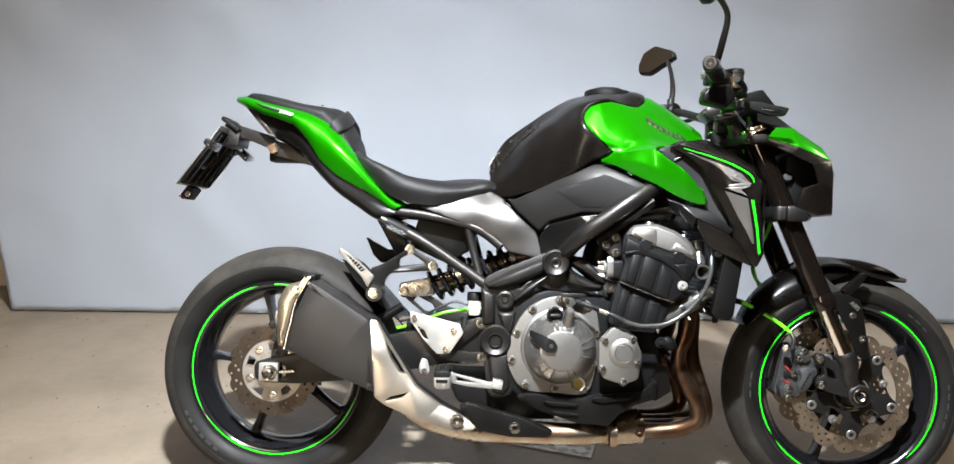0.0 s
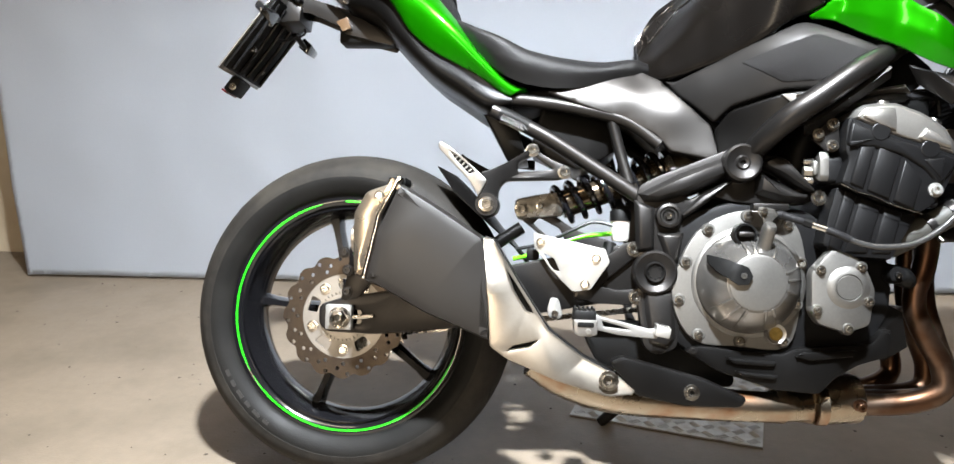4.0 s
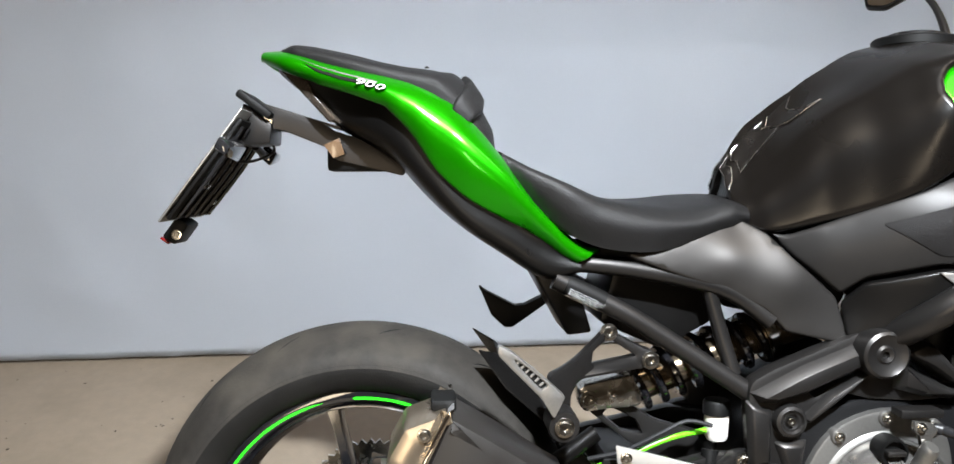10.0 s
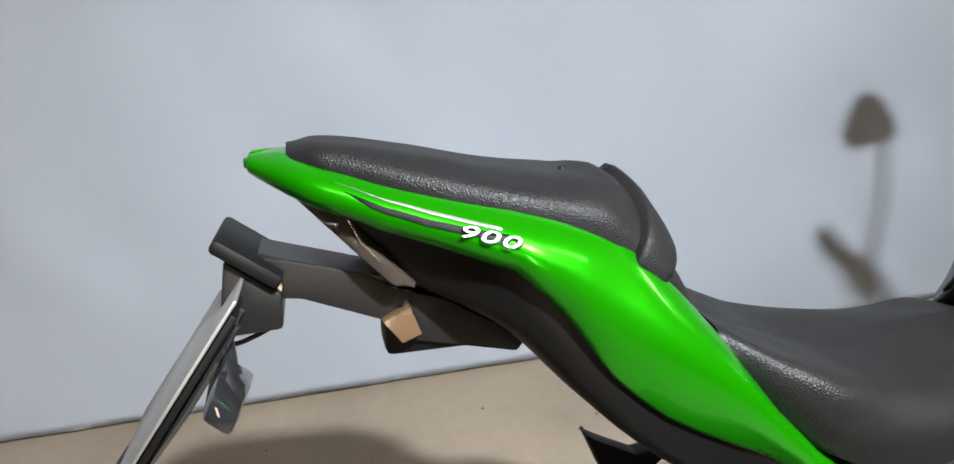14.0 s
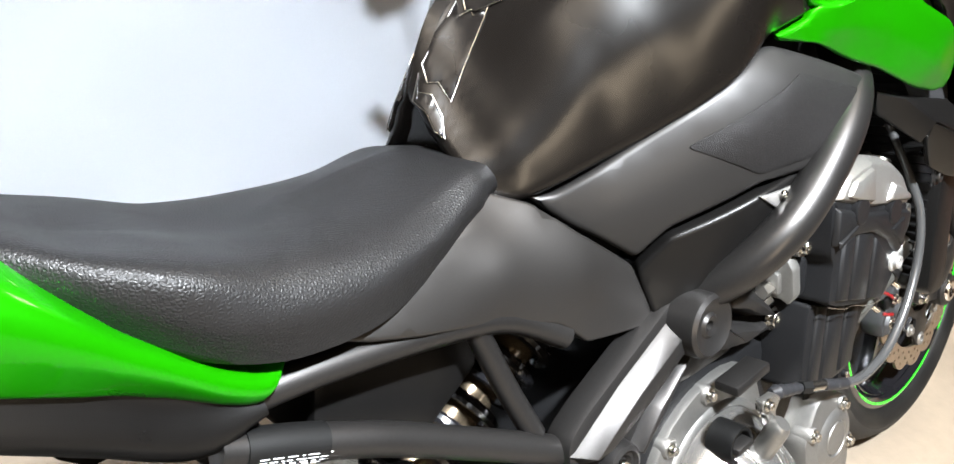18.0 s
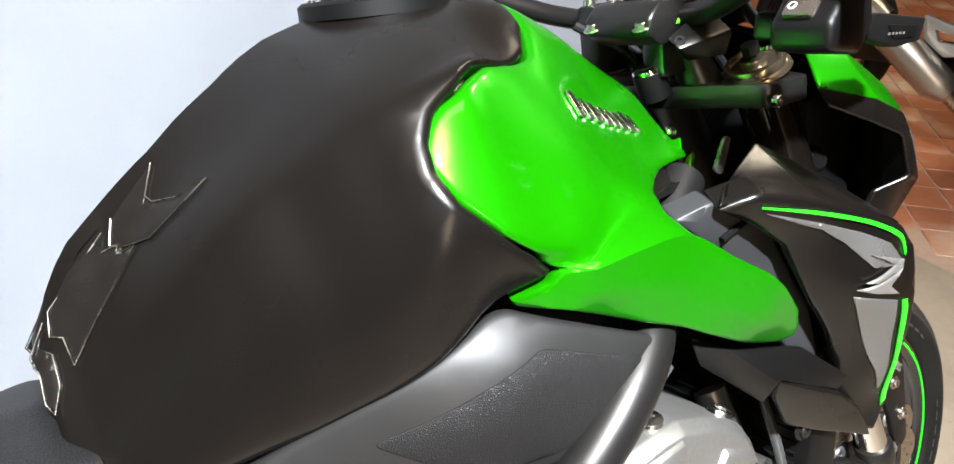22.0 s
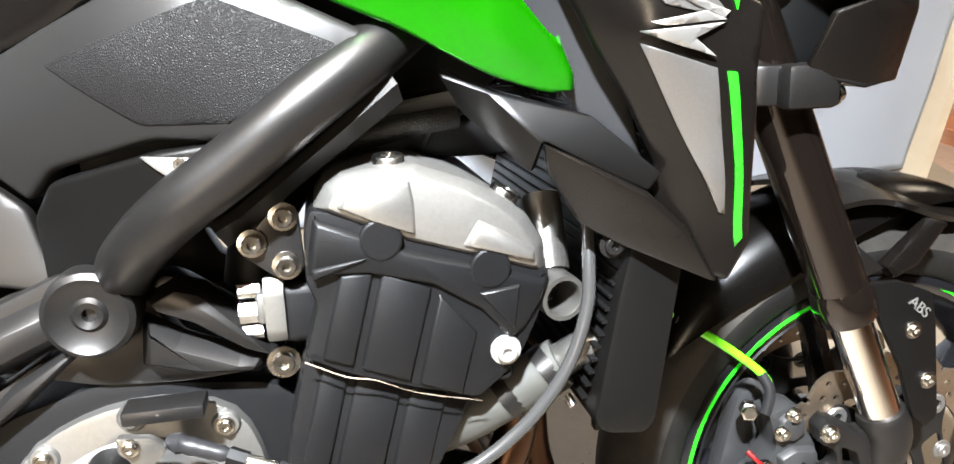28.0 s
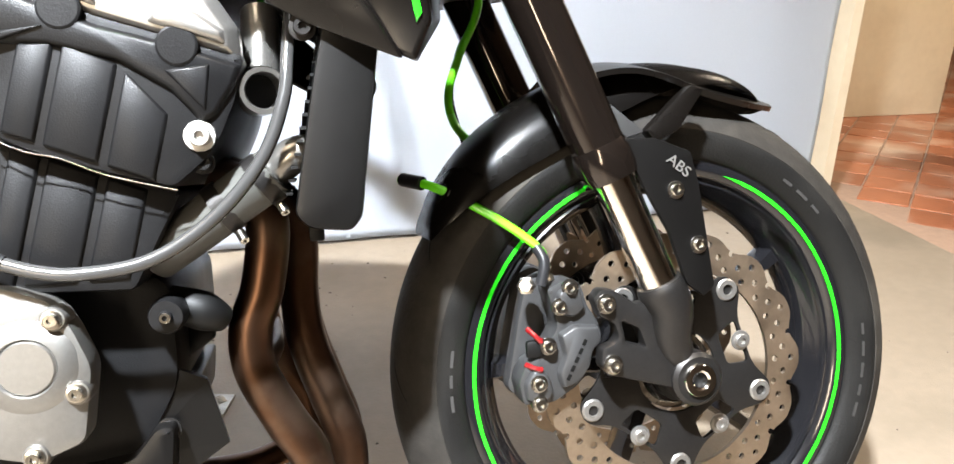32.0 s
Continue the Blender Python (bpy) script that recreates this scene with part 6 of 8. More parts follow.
# cam cover: faceted casting
cv = [(0.8705, 0.680), (0.880, 0.695), (0.892, 0.703), (0.917, 0.7065), (0.944, 0.7065), (0.983, 0.692), (1.006, 0.679), (1.0225, 0.665), (1.036, 0.643), (1.037, 0.617), (1.030, 0.6185), (0.981, 0.634), (0.931, 0.650), (0.904, 0.662)]
cover_in = [(0.881, 0.681), (0.887, 0.690), (0.896, 0.696), (0.918, 0.699), (0.941, 0.699), (0.978, 0.685), (0.999, 0.673), (1.014, 0.660), (1.026, 0.641), (1.028, 0.628), (1.024, 0.6275), (0.983, 0.641), (0.934, 0.657), (0.909, 0.668)]
n = len(cv)
verts = [(x, -0.182, z) for x, z in cv] + [(x, -0.194, z) for x, z in cover_in] + [(x, 0.182, z) for x, z in cv]
faces = [tuple(range(n, 2 * n))] + [(i, (i + 1) % n, n + (i + 1) % n, n + i) for i in range(n)] + [((i + 1) % n, i, 2 * n + i, 2 * n + (i + 1) % n) for i in range(n)] + [tuple(range(2 * n, 3 * n))[::-1]]
cam_cover = part("cam_cover", facets(verts, faces, 0.002), ALLOY, bike, "bare silver faceted cam cover", 25)
part("cover_step", prism([(0.886, 0.681), (0.898, 0.694), (0.938, 0.697), (0.9405, 0.681), (0.9405, 0.657), (0.910, 0.669)], -0.193, -0.1985, 0.0022, 0.001), ALLOY, cam_cover)
part("cover_step", prism([(0.972, 0.6465), (0.985, 0.6655), (1.004, 0.656), (1.0265, 0.640), (1.027, 0.629), (0.985, 0.642)], -0.193, -0.199, 0.0035, 0.001), ALLOY, cam_cover)
for x, z, tilt in ((0.926, 0.709, 0.0), (1.010, 0.679, 0.55)):
    part("cover_screw", lathe([(0, 0.001), (0.005, 0.001), (0.0055, 0.0034), (0.0105, 0.003), (0.0115, 0.0015), (0.0115, -0.006)], axis="z", n=22), STEEL, cam_cover, m=facing((x, -0.170, z), (tilt, -0.12, 1)))
for x, z in ((0.9155, 0.6565), (0.9925, 0.629)):
    part("cam_plug", lathe([(0, -0.1888), (0.0132, -0.1888), (0.0148, -0.1880), (0.0150, -0.186), (0.0150, -0.175)], (x, 0, z), "y", 32), ENGINE, head, "round black cam plug", 20)
# head relief
part("head_arch", prism([(0.862, 0.636), (0.868, 0.632), (0.905, 0.630), (0.950, 0.618), (0.984, 0.596), (1.006, 0.570), (1.018, 0.578), (1.031, 0.598), (1.038, 0.615), (0.99, 0.632), (0.94, 0.646), (0.905, 0.661), (0.870, 0.676)], -0.180, -0.1875, 0.004, 0.0015), ENGINE, head)
part("head_notch", prism([(0.866, 0.640), (0.905, 0.6445), (0.867, 0.6305)], -0.187, -0.190, 0.002, 0.0006), ENGINE, head)
part("head_notch", prism([(0.982, 0.6115), (1.015, 0.6155), (1.0095, 0.580)], -0.187, -0.190, 0.002, 0.0006), ENGINE, head)


def panel_between(x0, x1, low, high):
    """A raised casting field whose flanks lean forward with the cylinder."""
    return [(x0 + 0.27 * (low(x0) - 0.55), low(x0)), (x1 + 0.27 * (low(x1) - 0.55), low(x1)), (x1 + 0.27 * (high(x1) - 0.55), high(x1)), (x0 + 0.27 * (high(x0) - 0.55), high(x0))]


def gasket_z(x):
    return 0.570 - 0.363 * (x - 0.856)


for x0, x1 in ((0.862, 0.888), (0.8915, 0.933), (0.9375, 0.975)):
    part("head_panel", prism(panel_between(x0, x1, lambda x: gasket_z(x) + 0.003, lambda x: 0.634 - 0.9 * max(0.0, x - 0.915)), -0.180, -0.1855, 0.0025, 0.001), ENGINE, head)
for x0, x1 in ((0.864, 0.888), (0.8915, 0.931), (0.9355, 0.968)):
    part("cylinder_panel", prism(panel_between(x0, x1, lambda x: 0.457, lambda x: gasket_z(x) - 0.004), -0.170, -0.1755, 0.0025, 0.001), ENGINE, cyl)
bolt((1.003, -0.182, 0.563), (0, -1, 0), 0.0080, head, ALU, 0.008)
bolt((1.003, -0.172, 0.543), (0, -1, 0), 0.006, head, ENGINE, 0.006)
shift(head, y=-0.032)
shift(cam_cover, y=-0.024)
shift(cyl, y=-0.022)
# mounting bracket and chain tensioner behind the head
mount = part("engine_mount", plate(fillet([(0.822, 0.658), (0.848, 0.684), (0.860, 0.676), (0.862, 0.630), (0.845, 0.624), (0.816, 0.648)], 0.008), -0.190, -0.180, bevel=0.002), FRAME, bike, "black engine mounting plate")
for p in ((0.8495, 0.6725), (0.8265, 0.6548), (0.849, 0.6365)):
    bolt((p[0], -0.190, p[1]), (0, -1, 0), 0.0072, mount, STEEL, 0.008)
ten = part("chain_tensioner", box(0.840, 0.872, -0.186, -0.13, 0.574, 0.620, 0.008, 3), ENGINE, bike, "black chain tensioner body with a bright cast flange")
part("tensioner_flange", plate(fillet([(-0.190, 0.586), (-0.184, 0.576), (-0.176, 0.581), (-0.150, 0.581), (-0.136, 0.590), (-0.136, 0.612), (-0.150, 0.620), (-0.176, 0.622), (-0.184, 0.628), (-0.190, 0.616)], 0.003), 0.830, 0.845, bevel=0.002, at=lambda x, y, z: (y, x, z)), CAST, ten, "bright cast tensioner flange")
part("tensioner_neck", box(0.823, 0.832, -0.178, -0.148, 0.588, 0.613, 0.004), CAST, ten)
for z, r in ((0.613, 0.006), (0.596, 0.009), (0.580, 0.006)):
    part("hex_head", lathe([(0, -0.012), (r, -0.012), (r, 0.004), (0, 0.004)], (0.822, -0.165, z), "x", 6), STEEL, ten)
# clutch cover
cbolts = [(0.655, 0.492), (0.721, 0.517), (0.789, 0.503), (0.811, 0.437), (0.804, 0.368), (0.783, 0.304), (0.712, 0.302), (0.641, 0.31), (0.607, 0.369), (0.618, 0.435)]
cx, cz = 0.7165, 0.405
ring = [(x + (x - cx) * 0.10, z + (z - cz) * 0.10) for x, z in cbolts]
ring = [tuple(p) for p in curve_pts(ring, 4, True)]
cl = part("clutch_cover", plate(ring, -0.194, -0.165, bevel=0.005), CAST, bike, "silver cast clutch cover")
part("cover_dome", lathe([(0.0, -0.261), (0.044, -0.261), (0.050, -0.2595), (0.056, -0.253), (0.072, -0.234), (0.083, -0.214), (0.0875, -0.199), (0.0885, -0.190)], (0.7235, 0, 0.4035), "y", 72), SMOKED, cl, "smoked grey domed clutch cover centre", 20)
part("cover_disc", lathe([(0.0, -0.2632), (0.042, -0.2632), (0.0465, -0.2615), (0.0465, -0.2595)], (0.7235, 0, 0.4035), "y", 64), CAST, cl, "brushed alloy disc")
part("cover_rim", lathe([(0.0885, -0.198), (0.094, -0.1965), (0.097, -0.193)], (0.7235, 0, 0.4035), "y", 72), CAST, cl)
for a in (20, 5, -15, -60, -75, -110, 60, 95, 108, 215, 235):
    ca, sa = math.cos(radians(a)), math.sin(radians(a))
    part("cover_rib", tube([(0.7235 + 0.047 * ca, -0.2605, 0.4035 + 0.047 * sa), (0.7235 + 0.060 * ca, -0.2495, 0.4035 + 0.060 * sa), (0.7235 + 0.082 * ca, -0.217, 0.4035 + 0.082 * sa)], [0.0024, 0.003, 0.0012], 6, 2), DULL, cl)
badge = plate([(0.648, 0.448), (0.676, 0.440), (0.706, 0.428), (0.713, 0.414), (0.706, 0.400), (0.690, 0.399), (0.660, 0.419), (0.648, 0.434)], -0.2705, -0.255)
bmesh.ops.subdivide_edges(badge, edges=badge.edges[:], cuts=3, use_grid_fill=True)
for q in badge.verts:
    r = math.hypot(q.co.x - 0.7235, q.co.z - 0.4035)
    q.co.y += 0.62 * max(0.0, r - 0.043) + 9.0 * max(0.0, r - 0.055) ** 2
part("badge_plate", badge, DARK, cl, "dark cast badge plate")
bolt((0.6985, -0.2700, 0.4145), (0, -1, 0), 0.005, cl, DULL, 0.003, False)
for x, z in cbolts:
    part("bolt_boss", lathe([(0, -0.197), (0.0095, -0.197), (0.0115, -0.194), (0.0115, -0.18)], (x, 0, z), "y", 18), CAST, cl)
    bolt((x, -0.197, z), (0, -1, 0), 0.0050, cl, STEEL, 0.006)
filler = part("oil_filler", lathe([(0, -0.196), (0.0135, -0.196), (0.0155, -0.203), (0.0185, -0.203), (0.0195, -0.198), (0.0195, -0.175)], (0.709, 0, 0.4815), "y", 28), DARK, cl, "black oil filler cap with a bar grip")
part("filler_grip", box(0.696, 0.722, -0.209, -0.194, 0.478, 0.4855, 0.0025), GREY, filler)
win = part("oil_window", lathe([(0.0115, -0.198), (0.0165, -0.200), (0.0175, -0.195), (0.0175, -0.18)], (0.7655, 0, 0.320), "y", 28), ALLOY, cl, "round oil sight window")
part("window_glass", lathe([(0, -0.1965), (0.0115, -0.1965), (0.0118, -0.19)], (0.7655, 0, 0.320), "y", 24), material("amber_oil", (0.28, 0.2, 0.06), 0.08, coat=1.0, grain=0.6, grain_scale=160), win, "amber oil behind glass")
shift(filler, -0.001, -0.036, 0.002)
shift(win, 0.003, -0.008, -0.003)
shift(cl, y=0.037)
# clutch lever and cable
part("cable_bracket", box(0.722, 0.780, -0.192, -0.165, 0.526, 0.537, 0.002), FRAME, bike, "black cable bracket")
arm = part("clutch_arm", plate(fillet([(0.724, 0.530), (0.748, 0.527), (0.757, 0.518), (0.752, 0.511), (0.747, 0.507), (0.749, 0.495), (0.735, 0.495), (0.731, 0.512), (0.724, 0.518)], 0.003), -0.216, -0.208, bevel=0.0015), DULL, bike, "dull alloy clutch release arm")
part("release_shaft", tube([(0.742, -0.226, 0.500), (0.7405, -0.222, 0.494), (0.738, -0.214, 0.477), (0.735, -0.203, 0.455)], [0.0085, 0.0115, 0.0115, 0.012], 18, 3), CAST, arm, "cast release shaft boss")
bolt((0.733, -0.216, 0.522), (0, -1, 0), 0.0045, arm)
boot_r = [0.0045] + [0.0085 - 0.0004 * k if k % 2 else 0.0062 for k in range(9)] + [0.0045]
part("cable_boot", tube([(0.755 + 0.0042 * k, -0.206 - 0.0008 * k, 0.5195 - 0.00135 * k) for k in range(11)], boot_r, 14, 1, smooth=False), HOSE, bike, "black corrugated cable boot")
part("cable_adjuster", tube([(0.797, -0.214, 0.506), (0.810, -0.217, 0.501)], 0.0068, 6, 1, smooth=False), DARK, bike, "black cable lock nut")
part("cable_screw", tube([(0.810, -0.217, 0.501), (0.832, -0.221, 0.4935)], 0.0054, 12, 1, smooth=False), STEEL, bike, "bright cable ferrule")
part("cable_sleeve", tube([(0.831, -0.221, 0.494), (0.846, -0.225, 0.4875), (0.866, -0.226, 0.4785)], 0.0062, 12, 3), HOSE, bike, "black cable end sleeve")
part("clutch_cable", tube([(0.845, -0.214, 0.488), (0.862, -0.214, 0.480), (0.888, -0.215, 0.471), (0.914, -0.216, 0.4675), (0.955, -0.216, 0.4715), (0.988, -0.215, 0.486), (1.022, -0.213, 0.513), (1.050, -0.21, 0.549), (1.066, -0.205, 0.590), (1.071, -0.195, 0.625), (1.08, -0.16, 0.70)], 0.0052, 14, 8), CABLE, bike, "glossy grey sheathed clutch cable", m=Matrix.Translation((0, -0.012, 0)))
# pickup cover
pk = part("pickup_cover", plate(fillet([(0.853, 0.464), (0.870, 0.462), (0.899, 0.450), (0.912, 0.43), (0.924, 0.398), (0.915, 0.341), (0.879, 0.328), (0.835, 0.340), (0.822, 0.36), (0.822, 0.427)], 0.008), -0.198, -0.165, bevel=0.006), CAST, bike, "silver cast pickup coil cover")
part("cover_disc", lathe([(0, -0.2025), (0.019, -0.2025), (0.0205, -0.2005), (0.022, -0.2025), (0.030, -0.2015), (0.036, -0.197)], (0.880, 0, 0.402), "y", 48), CAST, pk)
for x, z in ((0.836, 0.430), (0.900, 0.436), (0.912, 0.380), (0.880, 0.335), (0.831, 0.364)):
    part("bolt_boss", lathe([(0, -0.200), (0.0085, -0.200), (0.0105, -0.196), (0.0105, -0.18)], (x, 0, z), "y", 18), CAST, pk)
    bolt((x, -0.200, z), (0, -1, 0), 0.0050, pk, STEEL, 0.006)
shift(pk, -0.010, -0.013, -0.002)
# plain dark block added to close the gap below the frame
part("shock_linkage", plate(fillet([(0.44, 0.315), (0.60, 0.315), (0.72, 0.275), (0.72, 0.212), (0.57, 0.205), (0.47, 0.25)], 0.012), -0.09, 0.09, bevel=0.01), DARK, bike, "black block filling the gap under the frame")
# speed sensor bracket in front of the engine cases
sensor = part("sensor_bracket", prism([(0.935, 0.418), (0.990, 0.402), (0.988, 0.385), (0.962, 0.366), (0.940, 0.372)], -0.080, -0.088, 0.002, 0.001), PLASTIC, bike, "black sensor bracket with a rubber mount")
part("rubber_mount", lathe([(0, -0.098), (0.008, -0.098), (0.010, -0.095), (0.0125, -0.095), (0.0135, -0.090), (0.0135, -0.084)], (0.951, 0, 0.397), "y", 24), DARK, sensor, "round black rubber mount")
bolt((0.951, -0.098, 0.397), (0, -1, 0), 0.0045, sensor, BRONZE, 0.003, False)
bolt((0.946, -0.088, 0.368), (0, -1, 0), 0.006, sensor, STEEL, 0.006)
# belly pan
belly = part("belly_pan", plate(fillet([(0.618, 0.281), (0.640, 0.292), (0.69, 0.288), (0.780, 0.283), (0.800, 0.293), (0.925, 0.306), (0.945, 0.33), (0.96, 0.33), (0.955, 0.285), (0.905, 0.268), (0.870, 0.246), (0.842, 0.217), (0.769, 0.221), (0.675, 0.249)], 0.006), -0.165, 0.165, bevel=0.006), PLASTIC, bike, "black ribbed belly pan")
for o in ([(0.685, 0.274), (0.770, 0.270), (0.765, 0.262), (0.70, 0.264)], [(0.70, 0.252), (0.772, 0.247), (0.768, 0.240), (0.715, 0.244)], [(0.80, 0.280), (0.815, 0.288), (0.90, 0.294), (0.895, 0.284), (0.825, 0.274)]):
    part("pan_rib", plate(fillet(o, 0.002), -0.172, -0.163, bevel=0.003), PLASTIC, belly)
bolt((0.632, -0.166, 0.283), (0, -1, 0), 0.005, belly, FRAME, 0.004)
part("side_stand", tube([(0.62, 0.15, 0.26), (0.56, 0.20, 0.14), (0.505, 0.235, 0.075)], 0.012, 12, 3), FRAME, bike, "black side stand")
# water pump lump, oil cooler hose and lower fittings
part("starter_cover", tube([(0.955, -0.13, 0.43), (0.985, -0.14, 0.42), (1.0, -0.13, 0.41)], [0.014, 0.017, 0.012], 14, 4), DARK, bike, "black oil cooler fitting")
part("fitting_screw", lathe([(0, -0.182), (0.005, -0.182), (0.0055, -0.178), (0.013, -0.178), (0.015, -0.17), (0.015, -0.15)], (0.962, 0, 0.423), "y", 20), ENGINE, bike)
bolt((0.962, -0.18, 0.423), (0, -1, 0), 0.0045, bike, STEEL, 0.004, False)
part("horn_bracket", facets([(0.935, -0.14, 0.385), (0.985, -0.14, 0.36), (0.998, -0.13, 0.30), (0.96, -0.13, 0.275), (0.925, -0.14, 0.30)], [(0, 1, 2, 3, 4)], 0, 0.006), PLASTIC, bike, "black lower bracket")
bolt((0.952, -0.146, 0.322), (0, -1, 0), 0.007, bike, FRAME, 0.004)
# coolant pipes
HOSEG = material("grey_dusty_hose", (0.035, 0.035, 0.031), 0.6, grain=0.25, grain_scale=60, stain=(0.06, 0.056, 0.048), stain_scale=14)
hose = part("coolant_hose", tube([(0.955, -0.15, 0.470), (0.985, -0.165, 0.489), (1.02, -0.175, 0.512), (1.055, -0.185, 0.535)], 0.0205, 18, 5), HOSEG, bike, "dusty grey coolant hose")
for f in ((1.012, -0.173, 0.507), (1.045, -0.182, 0.528)):
    part("hose_clamp", tube([(f[0] - 0.005, f[1], f[2] - 0.0035), (f[0] + 0.005, f[1], f[2] + 0.0035)], 0.0222, 18, 1, smooth=False), FRAME, hose, "dark hose clamp")
    bolt((f[0] + 0.012, f[1] - 0.01, f[2] - 0.02), (0.4, -0.6, -0.7), 0.004, hose, None, 0.01, False)
part("radiator_elbow", tube([(1.053, -0.183, 0.533), (1.07, -0.19, 0.546), (1.088, -0.19, 0.548), (1.10, -0.185, 0.545)], 0.0145, 18, 5), DULL, bike, "dull alloy radiator elbow")
pm = part("breather_pipe", tube([(1.05, -0.15, 0.665), (1.05, -0.165, 0.635), (1.049, -0.178, 0.61)], 0.0155, 18, 4), DULL, bike, "dull grey open breather pipe")
part("pipe_mouth", lathe([(0.0135, 0.02), (0.0145, 0.022), (0.018, 0.022), (0.0185, 0.015), (0.0185, -0.02), (0.0145, -0.02), (0.0135, 0.02)], axis="z", n=32), DULL, pm, "open pipe mouth", m=facing((1.048, -0.186, 0.597), (0.15, -0.95, -0.05)))
part("pipe_inside", lathe([(0, -0.012), (0.014, -0.012)], axis="z", n=24), DARK, pm, m=facing((1.048, -0.186, 0.597), (0.15, -0.95, -0.05)))
# radiator
rad = part("radiator", plate(fillet([(1.135, 0.80), (1.175, 0.785), (1.139, 0.627), (1.123, 0.522), (1.119, 0.495), (1.110, 0.485), (1.078, 0.489), (1.068, 0.500), (1.088, 0.602)], 0.006), -0.228, 0.228, bevel=0.005), PLASTIC, bike, "black radiator with dark side tank")
for k in range(26):
    z = 0.515 + 0.01 * k
    x = float(np.interp(z, [0.51, 0.602, 0.80], [1.062, 1.087, 1.134]))
    part("radiator_fin", box(x - 0.001, x + 0.004, -0.215, 0.215, z, z + 0.0022, 0), DARK, rad)
part("radiator_foot", box(1.078, 1.09, -0.20, -0.19, 0.477, 0.492, 0.002), DARK, rad)
bolt((1.083, -0.225, 0.640), (0, -1, 0), 0.007, rad, FRAME, 0.006)
# wiring and braided sleeve above the head
BRAID = material("braided_sleeve", (0.03, 0.03, 0.03), 0.4, 0.5, grain=0.9, grain_scale=700, bump=0.001, bump_scale=700)
part("wiring_sleeve", tube([(0.885, -0.12, 0.715), (0.92, -0.135, 0.722), (0.955, -0.145, 0.728), (0.985, -0.14, 0.73)], 0.009, 14, 4), BRAID, bike, "braided wiring sleeve")
part("heat_foil", facets([(0.92, -0.14, 0.742), (0.985, -0.145, 0.752), (1.0, -0.13, 0.742), (0.93, -0.125, 0.732)], [(0, 1, 2, 3)], 0, 0.004), SILVER, bike, "grey heat foil")
for k in range(7):
    part("cable", tube([(0.83 + 0.02 * k, -0.10 + 0.015 * (k % 3), 0.70 - 0.01 * k), (0.90 + 0.012 * k, -0.12 + 0.02 * (k % 2), 0.725 + 0.004 * (k % 3)), (0.99 + 0.01 * k, -0.11, 0.735 + 0.006 * (k % 3)), (1.06, -0.10 + 0.01 * k, 0.76 - 0.006 * k)], 0.0042, 8, 5), HOSE, bike)
part("coil_cover", box(0.90, 1.04, -0.12, 0.12, 0.695, 0.74, 0.01), DARK, bike, "dark coil cover")
# ---- radiator shrouds ----
SHR = field([(0.960, -0.243, 0.886), (0.987, -0.257, 0.886), (1.05, -0.268, 0.864), (1.026, -0.243, 0.838), (1.058, -0.244, 0.776), (1.103, -0.2395, 0.694), (1.160, -0.248, 0.612), (1.168, -0.251, 0.644), (1.150, -0.282, 0.763), (1.155, -0.276, 0.806), (1.086, -0.277, 0.792), (1.10, -0.277, 0.840), (1.135, -0.262, 0.69), (1.162, -0.268, 0.70)])
sh_side = [(0.958, 0.884), (0.985, 0.892), (1.045, 0.872), (1.10, 0.850), (1.146, 0.826), (1.166, 0.803), (1.160, 0.760), (1.168, 0.70), (1.177, 0.640), (1.163, 0.610), (1.128, 0.627), (1.085, 0.655), (1.098, 0.690), (1.106, 0.697), (1.082, 0.742), (1.058, 0.780), (1.030, 0.836), (0.995, 0.862)]
shroud = part("radiator_shroud", panel(side(SHR), fillet(sh_side, 0.005), 0.005, 0.02, 0.012), MATT, bike, "matt black radiator shroud with green stripe")
flip(shroud)
# top of the shroud: a roof running inwards from the ridge
top_v = [(0.960, -0.243, 0.889), (1.045, -0.263, 0.8735), (1.10, -0.271, 0.852), (1.148, -0.271, 0.8275), (1.167, -0.268, 0.803), (1.200, -0.20, 0.812), (1.17, -0.19, 0.850), (1.10, -0.19, 0.890), (1.052, -0.205, 0.910), (0.975, -0.236, 0.898)]
roof = part("shroud_roof", facets(top_v, [(0, 1, 8, 9), (1, 2, 7, 8), (2, 3, 6, 7), (3, 4, 5, 6)], 0.006, 0.004, 3), MATT, shroud, "", 60)
nose = part("shroud_nose", facets([(1.167, -0.266, 0.803), (1.177, -0.248, 0.640), (1.164, -0.246, 0.611), (1.175, -0.19, 0.62), (1.195, -0.19, 0.65), (1.200, -0.20, 0.812)], [(0, 1, 4, 5), (1, 2, 3, 4)], 0.004, 0.004), MATT, shroud, "", 60)
for o in (roof, nose):
    again(o, Matrix.Diagonal((1, -1, 1, 1)), bpy.data.objects["radiator_shroud.001"])


def shroud_strip(pts, mat, off, name, lab, r=0.0006):
    return part(name, panel(side(SHR), pts, r, 0.001, 0.008, off), mat, shroud, lab, 60)


